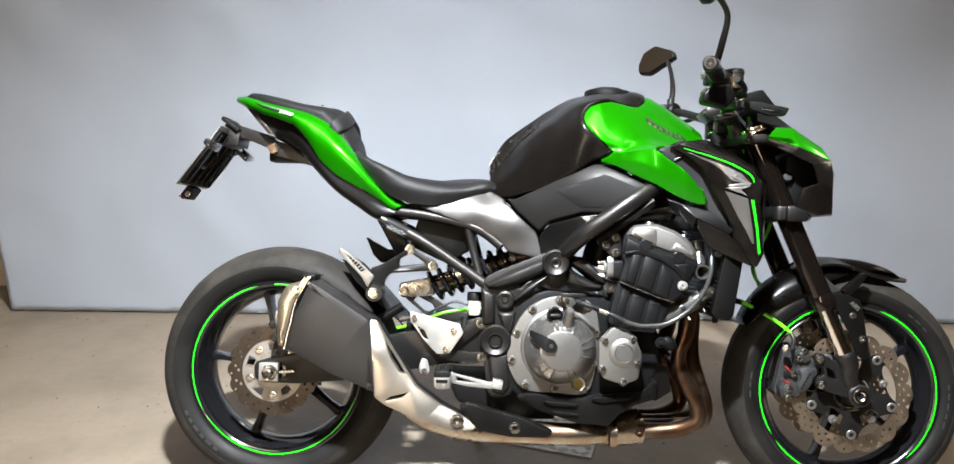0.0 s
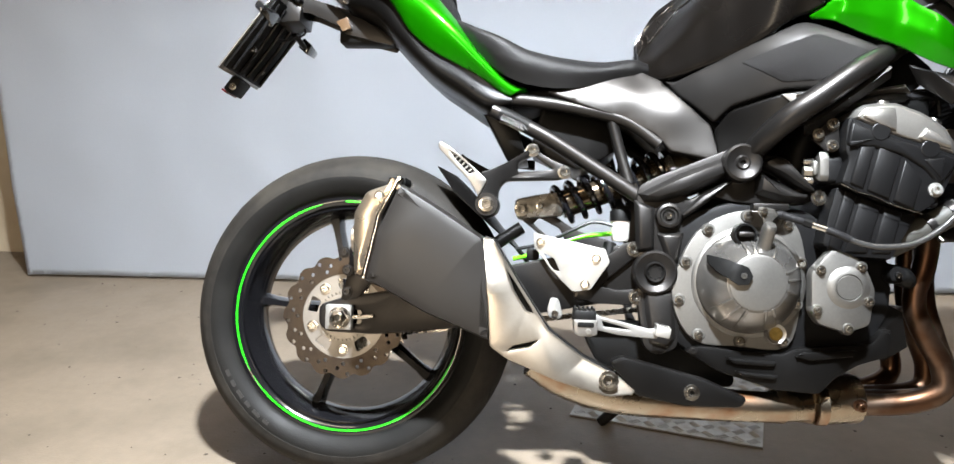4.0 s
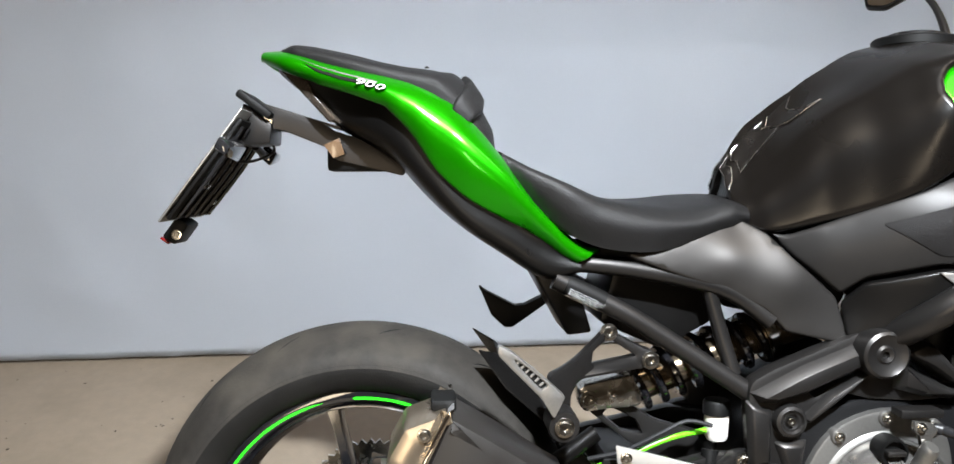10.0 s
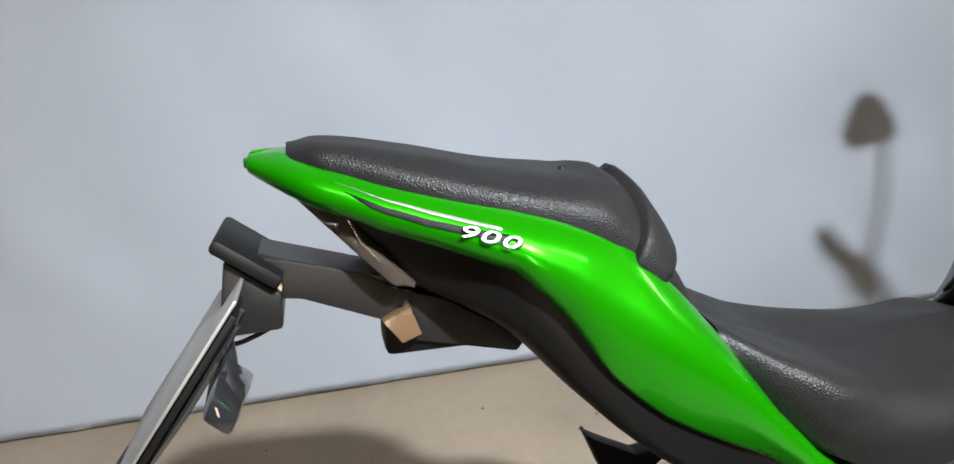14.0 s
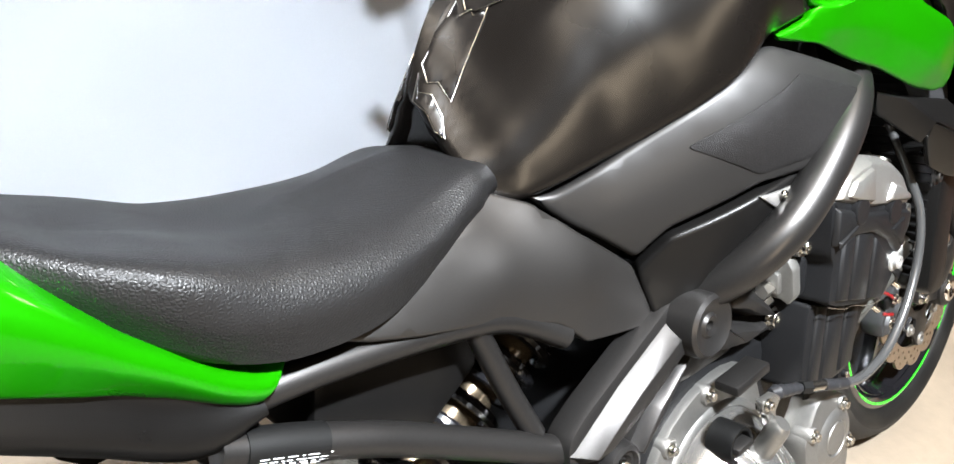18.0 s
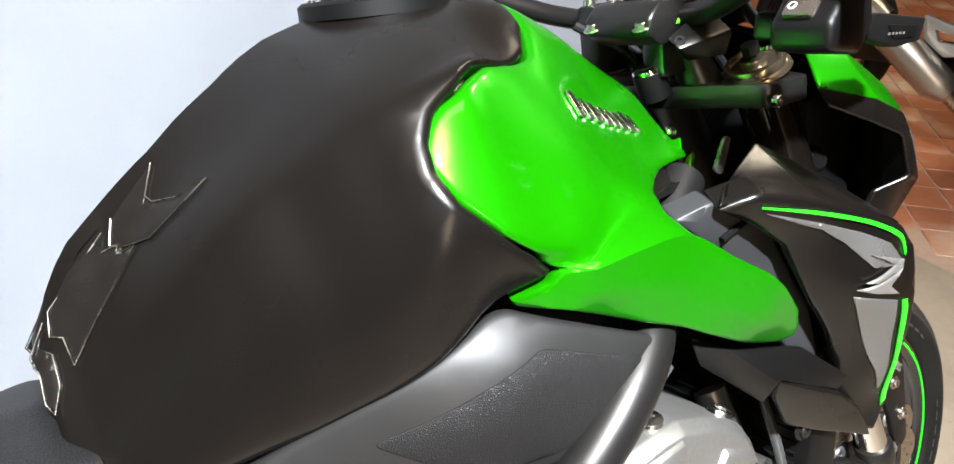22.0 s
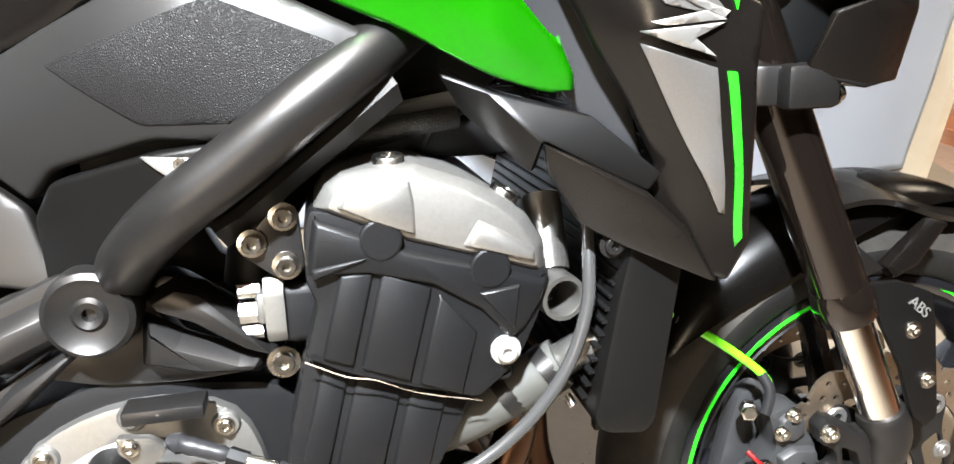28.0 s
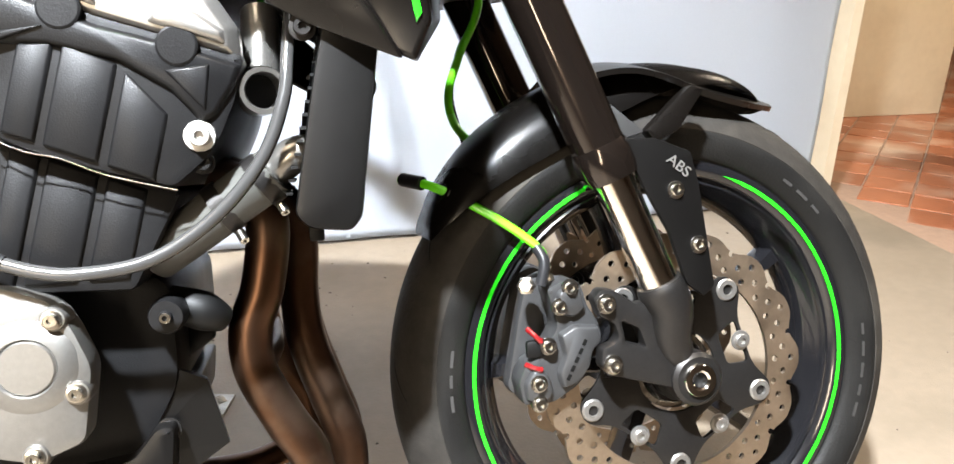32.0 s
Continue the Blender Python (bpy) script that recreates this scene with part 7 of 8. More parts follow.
mid = [tuple(p) for p in curve_pts([(0.990, 0.8815), (1.02, 0.872), (1.05, 0.862), (1.09, 0.846), (1.122, 0.829), (1.139, 0.817), (1.1455, 0.804)], 4)]
wid = np.interp(np.linspace(0, 1, len(mid)), [0, 0.3, 1], [0.0004, 0.0012, 0.0028])
shroud_strip([(x, z + w) for (x, z), w in zip(mid, wid)] + [(x - 0.6 * w, z - w) for (x, z), w in zip(mid[::-1], wid[::-1])], STRIPE, 0.0022, "green_stripe", "bright green stripe")
shroud_strip([(1.1375, 0.764), (1.1440, 0.763), (1.1585, 0.70), (1.1700, 0.645), (1.1655, 0.638), (1.1530, 0.70)], STRIPE, 0.0022, "green_stripe", "bright green stripe")
SILV = material("silver_decal", (0.17, 0.163, 0.157), 0.35, 0.7, grain=0.15, grain_scale=900)
shroud_strip([(0.998, 0.874), (1.05, 0.8535), (1.085, 0.838), (1.118, 0.820), (1.134, 0.803), (1.133, 0.797), (1.095, 0.806), (1.072, 0.832), (1.052, 0.848), (1.03, 0.858)], SILV, 0.0016, "silver_decal", "silver grey decal field")
shroud_strip([(1.083, 0.783), (1.131, 0.766), (1.154, 0.664), (1.149, 0.666)], SILV, 0.0016, "silver_decal", "silver grey decal wedge")
for stroke in ([(1.092, 0.8175), (1.137, 0.8005), (1.133, 0.7965), (1.112, 0.8055)], [(1.120, 0.8015), (1.087, 0.7960), (1.096, 0.7935), (1.135, 0.7955)], [(1.082, 0.7910), (1.134, 0.7940), (1.114, 0.7855), (1.129, 0.7735), (1.100, 0.7835)]):
    shroud_strip(stroke, SILVER, 0.0042, "emblem_stroke", "raised silver zigzag emblem stroke", 0.0010)
ins = part("shroud_insert", panel(side(field([(0.937, -0.222, 0.879), (0.965, -0.235, 0.886), (1.035, -0.228, 0.833), (1.075, -0.228, 0.765), (1.097, -0.228, 0.712), (1.066, -0.226, 0.735), (1.0, -0.226, 0.825)])), fillet([(0.936, 0.880), (0.963, 0.889), (1.042, 0.840), (1.085, 0.768), (1.105, 0.700), (1.062, 0.730), (1.02, 0.79), (0.985, 0.835)], 0.004), 0.003, 0.02, 0.012), INSERT, bike, "dark grey inner shroud insert")
part("insert_rib", tube([(0.975, -0.232, 0.856), (0.99, -0.234, 0.862), (1.01, -0.236, 0.868)], 0.003, 8, 3), PLASTIC, ins)
flip(ins)
lw = part("shroud_fin", facets([(0.966, -0.205, 0.772), (1.0, -0.215, 0.756), (1.062, -0.232, 0.735), (1.108, -0.246, 0.694), (1.10, -0.240, 0.680), (1.030, -0.236, 0.722), (1.026, -0.225, 0.700), (0.985, -0.195, 0.742)], [(0, 1, 5, 6, 7), (1, 2, 3, 4, 5)], 0.003, 0.01), PLASTIC, bike, "black lower shroud fin")
lw2 = part("shroud_fin", facets([(1.029, -0.236, 0.724), (1.10, -0.248, 0.684), (1.132, -0.246, 0.655), (1.157, -0.243, 0.613), (1.09, -0.225, 0.643), (1.058, -0.22, 0.662), (1.034, -0.225, 0.702)], [(0, 1, 2, 5, 6), (2, 3, 4, 5)], 0.004, 0.01), MATT, bike, "matt black lower shroud blade")
flip(lw)
flip(lw2)

# ---- fork ----
def fx(z):
    return 1.372 - (z - 0.52) * 0.43


for sgn in (-1, 1):
    y = sgn * 0.105
    leg = tagged(new("fork_leg"), "upside-down fork leg with bronze-black outer tube")
    leg.parent = bike
    part("outer_tube", tube([(fx(0.945), y, 0.945), (fx(0.75), y, 0.75), (fx(0.53), y, 0.53)], 0.0272, 28, 2, smooth=False), material("fork_bronze", (0.022, 0.016, 0.013), 0.10, 0.8, coat=0.6, grain=0.05) if sgn < 0 else bpy.data.materials["fork_bronze"], leg, "dark bronze outer fork tube")
    part("seal_collar", tube([(fx(0.545), y, 0.545), (fx(0.535), y, 0.535), (fx(0.520), y, 0.520), (fx(0.512), y, 0.512)], [0.0275, 0.0305, 0.0305, 0.029], 28, 1, smooth=False), bpy.data.materials["fork_bronze"], leg, "glossy fork seal collar")
    part("inner_tube", tube([(fx(0.515), y, 0.515), (fx(0.38), y, 0.38)], 0.0205, 28, 1, smooth=False), CHROME, leg, "polished chrome inner tube")
    part("fork_foot", tube([(fx(0.404), y, 0.404), (fx(0.396), y, 0.396), (fx(0.375), y, 0.375), (1.436, sgn * 0.101, 0.345), (1.448, sgn * 0.096, 0.318)], [0.0235, 0.0255, 0.0235, 0.0205, 0.0165], 24, 3), FRAME, leg, "black cast fork foot")
    part("axle_clamp", lathe([(0.009, sgn * 0.085), (0.026, sgn * 0.085), (0.028, sgn * 0.09), (0.028, sgn * 0.112), (0.024, sgn * 0.116), (0.014, sgn * 0.116)], (1.459, 0, 0.300), "y", 32), FRAME, leg)
    part("caliper_arm", plate(fillet([(1.350, 0.392), (1.358, 0.402), (1.372, 0.400), (1.3965, 0.3835), (1.418, 0.385), (1.440, 0.33), (1.455, 0.318), (1.455, 0.288), (1.430, 0.293), (1.366, 0.3125), (1.356, 0.322), (1.358, 0.341), (1.372, 0.345), (1.376, 0.352), (1.372, 0.365), (1.356, 0.374)], 0.004), sgn * 0.088, sgn * 0.108, [fillet([(1.380, 0.367), (1.398, 0.358), (1.405, 0.338), (1.384, 0.345)], 0.003)], 0.004), FRAME, leg, "black caliper mounting arm")
    for p in ((1.363, 0.3865), (1.368, 0.324)):
        bolt((p[0], sgn * 0.108, p[1]), (0, sgn, 0), 0.007, leg, STEEL, 0.009)
axle = part("front_axle", lathe([(0.0075, -0.105), (0.008, -0.118), (0.0105, -0.120), (0.0165, -0.120), (0.018, -0.118), (0.018, -0.11)], (1.459, 0, 0.30), "y", 32), CHROME, bike, "hollow steel front axle end")
part("axle_core", lathe([(0, -0.112), (0.0085, -0.112)], (1.459, 0, 0.30), "y", 6), DARK, axle)
# calipers
CALIPER = material("caliper_grey", (0.040, 0.040, 0.041), 0.42, 0.45, grain=0.15, bump=0.0001)


def caliper(sgn):
    out = [(1.307, 0.403), (1.3315, 0.413), (1.3455, 0.4065), (1.353, 0.380), (1.3635, 0.366), (1.367, 0.348), (1.357, 0.3355), (1.353, 0.319), (1.338, 0.299), (1.311, 0.2845), (1.279, 0.285), (1.274, 0.310), (1.284, 0.329), (1.2995, 0.3345), (1.318, 0.363), (1.313, 0.384)]
    c = part("front_caliper", plate(fillet(out, 0.006), sgn * 0.052, sgn * 0.088, bevel=0.006), CALIPER, bike, "dark grey four-piston radial caliper")
    part("caliper_half", prism(fillet([(1.3165, 0.357), (1.3345, 0.366), (1.361, 0.363), (1.3645, 0.346), (1.3535, 0.3365), (1.350, 0.320), (1.337, 0.304), (1.319, 0.299), (1.314, 0.317), (1.322, 0.335)], 0.004, 2), sgn * 0.086, sgn * 0.097, 0.003, 0.0012), CALIPER, c)
    part("caliper_half", prism(fillet([(1.316, 0.398), (1.331, 0.410), (1.343, 0.404), (1.349, 0.380), (1.335, 0.371), (1.318, 0.376)], 0.004, 2), sgn * 0.086, sgn * 0.095, 0.003, 0.0012), CALIPER, c)
    part("caliper_half", prism(fillet([(1.281, 0.289), (1.306, 0.2885), (1.312, 0.298), (1.306, 0.318), (1.290, 0.325), (1.279, 0.309)], 0.004, 2), sgn * 0.086, sgn * 0.094, 0.003, 0.0012), CALIPER, c)
    part("caliper_inner", plate(fillet([(1.300, 0.405), (1.326, 0.415), (1.36, 0.39), (1.345, 0.322), (1.298, 0.272), (1.274, 0.29), (1.29, 0.365)], 0.008), sgn * 0.014, sgn * 0.040, bevel=0.006), CALIPER, c)
    for x, z in ((1.331, 0.4035), (1.3195, 0.385), (1.3055, 0.346), (1.294, 0.3085), (1.294, 0.288)):
        bolt((x, sgn * 0.093, z), (0, sgn, 0), 0.0062, c, STEEL, 0.007)
    for a, b in (((1.287, 0.3635), (1.299, 0.3505)), ((1.284, 0.327), (1.298, 0.322))):
        part("pad_pin", tube([(a[0], sgn * 0.084, a[1]), (0.5 * (a[0] + b[0]), sgn * 0.092, 0.5 * (a[1] + b[1])), (b[0], sgn * 0.092, b[1])], [0.003, 0.0025, 0.0034], 8, 3), RED, c, "red pad pin cap")
    part("pad_clip", box(1.284, 1.312, sgn * 0.086 - 0.004, sgn * 0.086 + 0.004, 0.334, 0.352, 0.003), DARK, c, "black pad retaining clip")
    for k in range(5):
        part("mark_bar", box(-0.0018, 0.0018, -0.0006, 0.0006, -0.0032, 0.0032, 0), DARK, c, m=Matrix.Translation((1.325 + 0.0045 * k, sgn * 0.0972, 0.313 + 0.0085 * k)) @ pose(0, 0, 0, 0, 30, 0))
    part("bleed_nipple", tube([(1.318, sgn * 0.07, 0.410), (1.314, sgn * 0.072, 0.423)], [0.005, 0.0035], 8, 1, smooth=False), STEEL, c)
    part("banjo_bolt", lathe([(0, 0.008), (0.0065, 0.008), (0.0075, 0.004), (0.0095, 0.003), (0.0095, -0.012)], axis="z", n=6), STEEL, c, m=facing((1.289, sgn * 0.080, 0.407), (-0.4, sgn, 0.2)))
    return c


caliper(-1)
caliper(1)
bl = part("brake_hose", tube([(1.302, -0.088, 0.408), (1.308, -0.085, 0.430), (1.302, -0.075, 0.447), (1.266, -0.06, 0.476), (1.226, -0.045, 0.501), (1.200, -0.03, 0.514), (1.178, 0.0, 0.520)], 0.0048, 12, 8), HOSEGREEN, bike, "bright green braided front brake hose")
part("hose_sleeve", tube([(1.302, -0.0885, 0.407), (1.308, -0.085, 0.430), (1.303, -0.076, 0.445)], 0.0058, 10, 4), HOSE, bl)
part("hose_sleeve", tube([(1.222, -0.044, 0.503), (1.232, -0.048, 0.498)], 0.0085, 10, 1, smooth=False), HOSE, bl, "black hose clip")
part("hose_end", tube([(1.197, -0.029, 0.515), (1.180, -0.004, 0.52)], 0.0075, 10, 1, smooth=False), HOSE, bl)
part("brake_hose", tube([(1.215, 0.01, 1.0), (1.222, 0.005, 0.94), (1.262, 0.03, 0.80), (1.285, 0.045, 0.72), (1.262, 0.055, 0.66), (1.246, 0.055, 0.615), (1.250, 0.05, 0.58), (1.270, 0.04, 0.552)], 0.0048, 10, 7), HOSEGREEN, bike, "bright green braided brake hose")
part("sensor_wire", tube([(1.225, 0.015, 0.92), (1.28, 0.05, 0.73), (1.26, 0.06, 0.66), (1.250, 0.06, 0.61), (1.262, 0.05, 0.55)], 0.003, 8, 6), HOSE, bike)
part("abs_sensor_ring", plate(circle(1.455, 0.30, 0.043, 60), -0.066, -0.062, [circle(1.455, 0.30, 0.03, 32)]), STEEL, bike, "slotted front sensor ring")
# ---- front fender ----
FC = (1.455, 0.30)


def fender_row(a, R, w, drop, lift=0.0):
    ca, sa = math.cos(radians(a)), math.sin(radians(a))
    out = []
    for f, d in ((0, 0.0), (0.4, 0.04), (0.75, 0.22), (0.95, 0.6), (1.0, 1.0)):
        out.append((f * w, R - drop * d + (lift if f < 0.8 else 0)))
    return [(FC[0] + r * ca, y, FC[1] + r * sa) for y, r in out]


bm = bmesh.new()
grid = []
for a, R, w, drop in ((148.5, 0.304, 0.052, 0.004), (145, 0.312, 0.060, 0.016), (138, 0.321, 0.066, 0.034), (128, 0.329, 0.069, 0.052), (118, 0.333, 0.070, 0.062), (108, 0.335, 0.070, 0.060), (98, 0.336, 0.069, 0.050), (88, 0.335, 0.066, 0.034), (78, 0.332, 0.058, 0.02), (70, 0.328, 0.044, 0.01), (63.5, 0.322, 0.020, 0.004)):
    half = fender_row(a, R, w, drop)
    line = [(x, -y, z) for x, y, z in half[::-1]][:-1] + half
    grid.append(line)
fine = [curve_pts([g[j] for g in grid], 4) for j in range(len(grid[0]))]
vs = [[bm.verts.new(p) for p in col] for col in fine]
for p, q in zip(vs, vs[1:]):
    for j in range(len(p) - 1):
        bm.faces.new((p[j], p[j + 1], q[j + 1], q[j]))
bmesh.ops.solidify(bm, geom=bm.faces[:], thickness=0.003)
fender = part("front_fender", bm, MATT, bike, "satin black front fender", 60)
roof_rows = [((1.350, 0.634), (1.345, 0.084, 0.612)), ((1.405, 0.643), (1.405, 0.086, 0.627)), ((1.465, 0.637), (1.458, 0.082, 0.613)), ((1.530, 0.620), (1.500, 0.076, 0.594)), ((1.580, 0.603), (1.566, 0.056, 0.583)), ((1.622, 0.586), (1.612, 0.020, 0.581))]
rv = []
for (cx0, cz0), (sx, sy, sz) in roof_rows:
    rv += [(sx, -sy, sz), (cx0, 0, cz0), (sx, sy, sz)]
rf = [(3 * i + j, 3 * i + j + 1, 3 * i + j + 4, 3 * i + j + 3) for i in range(5) for j in range(2)]
part("fender_roof", soft(rv, rf, [(3 * i + 1, 3 * i + 4, 0.4) for i in range(5)], (0, 2, 15, 17), 0.006, 3, (0, 0, 1)), MATT, fender, "sharp satin black fender roof with a swept tip", 50)
for sgn in (-1, 1):
    y = sgn
    part("fender_strut", plate(fillet([(1.464, 0.601), (1.450, 0.590), (1.414, 0.557), (1.424, 0.544), (1.450, 0.556), (1.480, 0.597)], 0.003), y * 0.088, y * 0.106, bevel=0.004), MATT, fender, "slanting fender strut")
    part("fender_lip", facets([(1.330, y * 0.070, 0.600), (1.352, y * 0.086, 0.612), (1.412, y * 0.104, 0.556), (1.380, y * 0.108, 0.548), (1.345, y * 0.09, 0.565)], [(0, 1, 2, 3, 4)], 0.0, 0.004), MATT, fender)
    stay = part("fender_stay", plate(fillet([(1.378, 0.550), (1.414, 0.549), (1.452, 0.534), (1.460, 0.50), (1.466, 0.456), (1.474, 0.398), (1.462, 0.388), (1.444, 0.402), (1.426, 0.455), (1.400, 0.503)], 0.004), y * 0.117, y * 0.125, bevel=0.002), PLASTIC, fender, "black fender stay plate")
    for p in ((1.434, 0.497), (1.457, 0.441)):
        bolt((p[0], y * 0.125, p[1]), (0, y, 0), 0.0062, stay, STEEL, 0.005)
    if sgn < 0:
        letters("ABS", 0.0150, 0.0005, Matrix.Translation((1.4375, -0.1262, 0.5205)) @ pose(0, 0, 0, 90, 0, 0) @ pose(0, 0, 0, 0, 0, -40) @ Matrix.Diagonal((1.1, 1, 1, 1)), "abs_lettering", SILVER, stay)
# ---- triple clamps ----
for z, t in ((0.921, 0.024), (0.742, 0.034)):
    x = fx(z)
    cl_out = fillet([(x - 0.045, -0.095), (x - 0.035, -0.138), (x + 0.02, -0.145), (x + 0.038, -0.11), (x + 0.02, -0.05), (x + 0.012, 0.05), (x + 0.038, 0.11), (x + 0.02, 0.145), (x - 0.035, 0.138), (x - 0.045, 0.095), (x - 0.07, 0.03), (x - 0.07, -0.03)], 0.012)
    b = plate(cl_out, 0, t, bevel=0.004)
    b = turn(b, Matrix(((1, 0, 0, 0), (0, 0, 1, 0), (0, 1, 0, z - t / 2), (0, 0, 0, 1))))
    tc = part("triple_clamp", b, FRAME, bike, "black fork clamp")
    for sgn in (-1, 1):
        bolt((x - 0.033 if z > 0.9 else x + 0.035, sgn * 0.143, z - 0.004 if z > 0.9 else z), (0, sgn, 0), 0.006, tc, STEEL, 0.006, False)
lug = part("clamp_lug", box(1.262, 1.312, -0.158, -0.135, 0.722, 0.760, 0.006), FRAME, bike, "split clamp lug")
bolt((1.312, -0.146, 0.748), (1, 0, 0.1), 0.007, lug, STEEL, 0.008)
bolt((1.312, -0.146, 0.733), (1, 0, 0.1), 0.007, lug, STEEL, 0.008)
for sgn in (-1, 1):
    fc = part("fork_cap", lathe([(0, 0.012), (0.012, 0.012), (0.013, 0.006), (0.022, 0.006), (0.0235, 0.009), (0.028, 0.009), (0.0295, 0.006), (0.0295, 0.0), (0.033, -0.001), (0.034, -0.004)], axis="z", n=32), BRONZE, bike, "bronze fork cap with hex", m=facing((fx(0.943), sgn * 0.105, 0.943), (-0.40, 0, 1)))
    part("cap_hex", lathe([(0, 0.026), (0.009, 0.026), (0.009, 0.016), (0, 0.016)], axis="z", n=6), DARK, fc)
part("steering_nut", lathe([(0, 0.016), (0.013, 0.016), (0.015, 0.010), (0.022, 0.010), (0.023, 0.004), (0.030, 0.003), (0.031, -0.006)], axis="z", n=28), BRONZE, bike, "bronze steering stem nut", m=facing((1.186, -0.02, 0.930), (-0.4, 0, 1)))
ig = part("ignition_lock", lathe([(0, 0.034), (0.012, 0.034), (0.0145, 0.030), (0.0165, 0.028), (0.0165, 0.0)], axis="z", n=28), DARK, bike, "ignition lock with a bright ring", m=facing((1.125, -0.035, 0.925), (-0.35, 0, 1)))
part("lock_ring", lathe([(0.012, 0.0345), (0.0155, 0.033), (0.0162, 0.029)], axis="z", n=28), CHROME, ig)
part("head_tube", tube([(1.16, 0, 0.93), (1.245, 0, 0.74)], 0.036, 20, 1, smooth=False), FRAME, bike, "frame head tube")
# ---- handlebar ----
bar_pts = [(1.135, 0.0, 1.0), (1.135, -0.05, 1.0), (1.125, -0.11, 1.008), (1.095, -0.19, 1.035), (1.068, -0.25, 1.044), (1.022, -0.37, 1.046)]
left_pts = [(1.135, 0.0, 1.0), (1.135, 0.05, 1.0), (1.122, 0.11, 1.010), (1.08, 0.19, 1.040), (1.045, 0.25, 1.050), (0.985, 0.35, 1.052)]
hb = part("handlebar", join(tube(bar_pts, 0.0112, 14, 6), tube(left_pts, 0.0112, 14, 6)), FRAME, bike, "black tapered handlebar")
for pts, lab in ((bar_pts, "right"), (left_pts, "left")):
    a, b = Vector(pts[-2]), Vector(pts[-1])
    d = (b - a).normalized()
    g0 = a + d * 0.02
    gl = part("grip", tube([tuple(g0), tuple(g0 + d * 0.004), tuple(b - d * 0.006), tuple(b)], [0.021, 0.0175, 0.0165, 0.019], 20, 1, smooth=False), HOSE, hb, "black ribbed rubber grip")
    for k in range(14):
        part("grip_rib", tube([tuple(g0 + d * (0.012 + 0.006 * k)), tuple(g0 + d * (0.0145 + 0.006 * k))], 0.0182, 16, 1, smooth=False), HOSE, gl)
    be = part("bar_end", tube([tuple(b), tuple(b + d * 0.022), tuple(b + d * 0.026)], [0.0165, 0.0165, 0.013], 20, 1, smooth=False), FRAME, hb, "black bar end weight")
    bolt(tuple(b + d * 0.026), tuple(d), 0.009, be, CHROME, 0.004, False)
    sw_c = a - d * 0.015
    sg = part("switch_housing", tube([tuple(a - d * 0.045), tuple(a - d * 0.04), tuple(a + d * 0.012), tuple(a + d * 0.018)], [0.018, 0.024, 0.024, 0.02], 14, 1, smooth=False), PLASTIC, hb, "black switch housing")
    part("switch_box", box(-0.022, 0.022, -0.02, 0.02, -0.016, 0.016, 0.005), PLASTIC, sg, m=Matrix.Translation(sw_c + Vector((-0.012, 0, 0.004))))
    part("switch_button", box(-0.006, 0.004, -0.007, 0.007, -0.006, 0.006, 0.002), GLASSY if lab == "right" else RED, sg, "switch button", m=Matrix.Translation(sw_c + Vector((-0.036, 0, 0.008))))
for sgn in (-1, 1):
    rz = part("bar_riser", box(1.112, 1.160, sgn * 0.045 - 0.014, sgn * 0.045 + 0.014, 0.945, 1.018, 0.005), FRAME, bike, "black bar clamp")
    for x in (1.119, 1.153):
        bolt((x, sgn * 0.045, 1.018), (0, 0, 1), 0.0065, rz, STEEL, 0.006, False)
mc = part("front_master_cylinder", tube([(1.085, -0.20, 1.035), (1.125, -0.185, 1.030), (1.15, -0.16, 1.022)], [0.014, 0.015, 0.012], 14, 3), FRAME, bike, "black front brake master cylinder")
rv = part("fluid_reservoir", lathe([(0, 1.03), (0.019, 1.03), (0.021, 1.036), (0.0215, 1.066), (0, 1.066)], (1.118, -0.20, 0), "z", 24), BRONZE, mc, "smoked brown fluid reservoir")
part("reservoir_lid", lathe([(0, 1.076), (0.020, 1.076), (0.0225, 1.072), (0.0225, 1.064), (0, 1.064)], (1.118, -0.20, 0), "z", 24), DARK, rv)
part("brake_lever", tube([(1.13, -0.21, 1.02), (1.125, -0.26, 1.016), (1.105, -0.32, 1.014), (1.075, -0.375, 1.016)], [0.008, 0.0065, 0.006, 0.007], 10, 5), DARK, bike, "black brake lever")
part("clutch_lever", tube([(1.115, 0.17, 1.03), (1.115, 0.23, 1.028), (1.09, 0.30, 1.028), (1.05, 0.345, 1.03)], [0.008, 0.0065, 0.006, 0.007], 10, 5), DARK, bike, "black clutch lever")
gd = part("lever_guard", plate(fillet([(1.126, 0.996), (1.160, 0.994), (1.234, 0.980), (1.2245, 0.962), (1.190, 0.962), (1.150, 0.9735), (1.122, 0.980)], 0.004), -0.243, -0.226, bevel=0.003), DARK, bike, "black lever guard")
part("guard_recess", plate(fillet([(1.172, 0.983), (1.219, 0.976), (1.213, 0.967), (1.18, 0.970)], 0.003), -0.2445, -0.242, bevel=0.001), PLASTIC, gd)
for k in range(5):
    part("print_bar", box(-0.0012, 0.0012, -0.0004, 0.0004, -0.0009, 0.0009, 0), SILVER, gd, m=Matrix.Translation((1.172 + 0.0055 * k, -0.2447, 0.9755 - 0.0006 * k)))
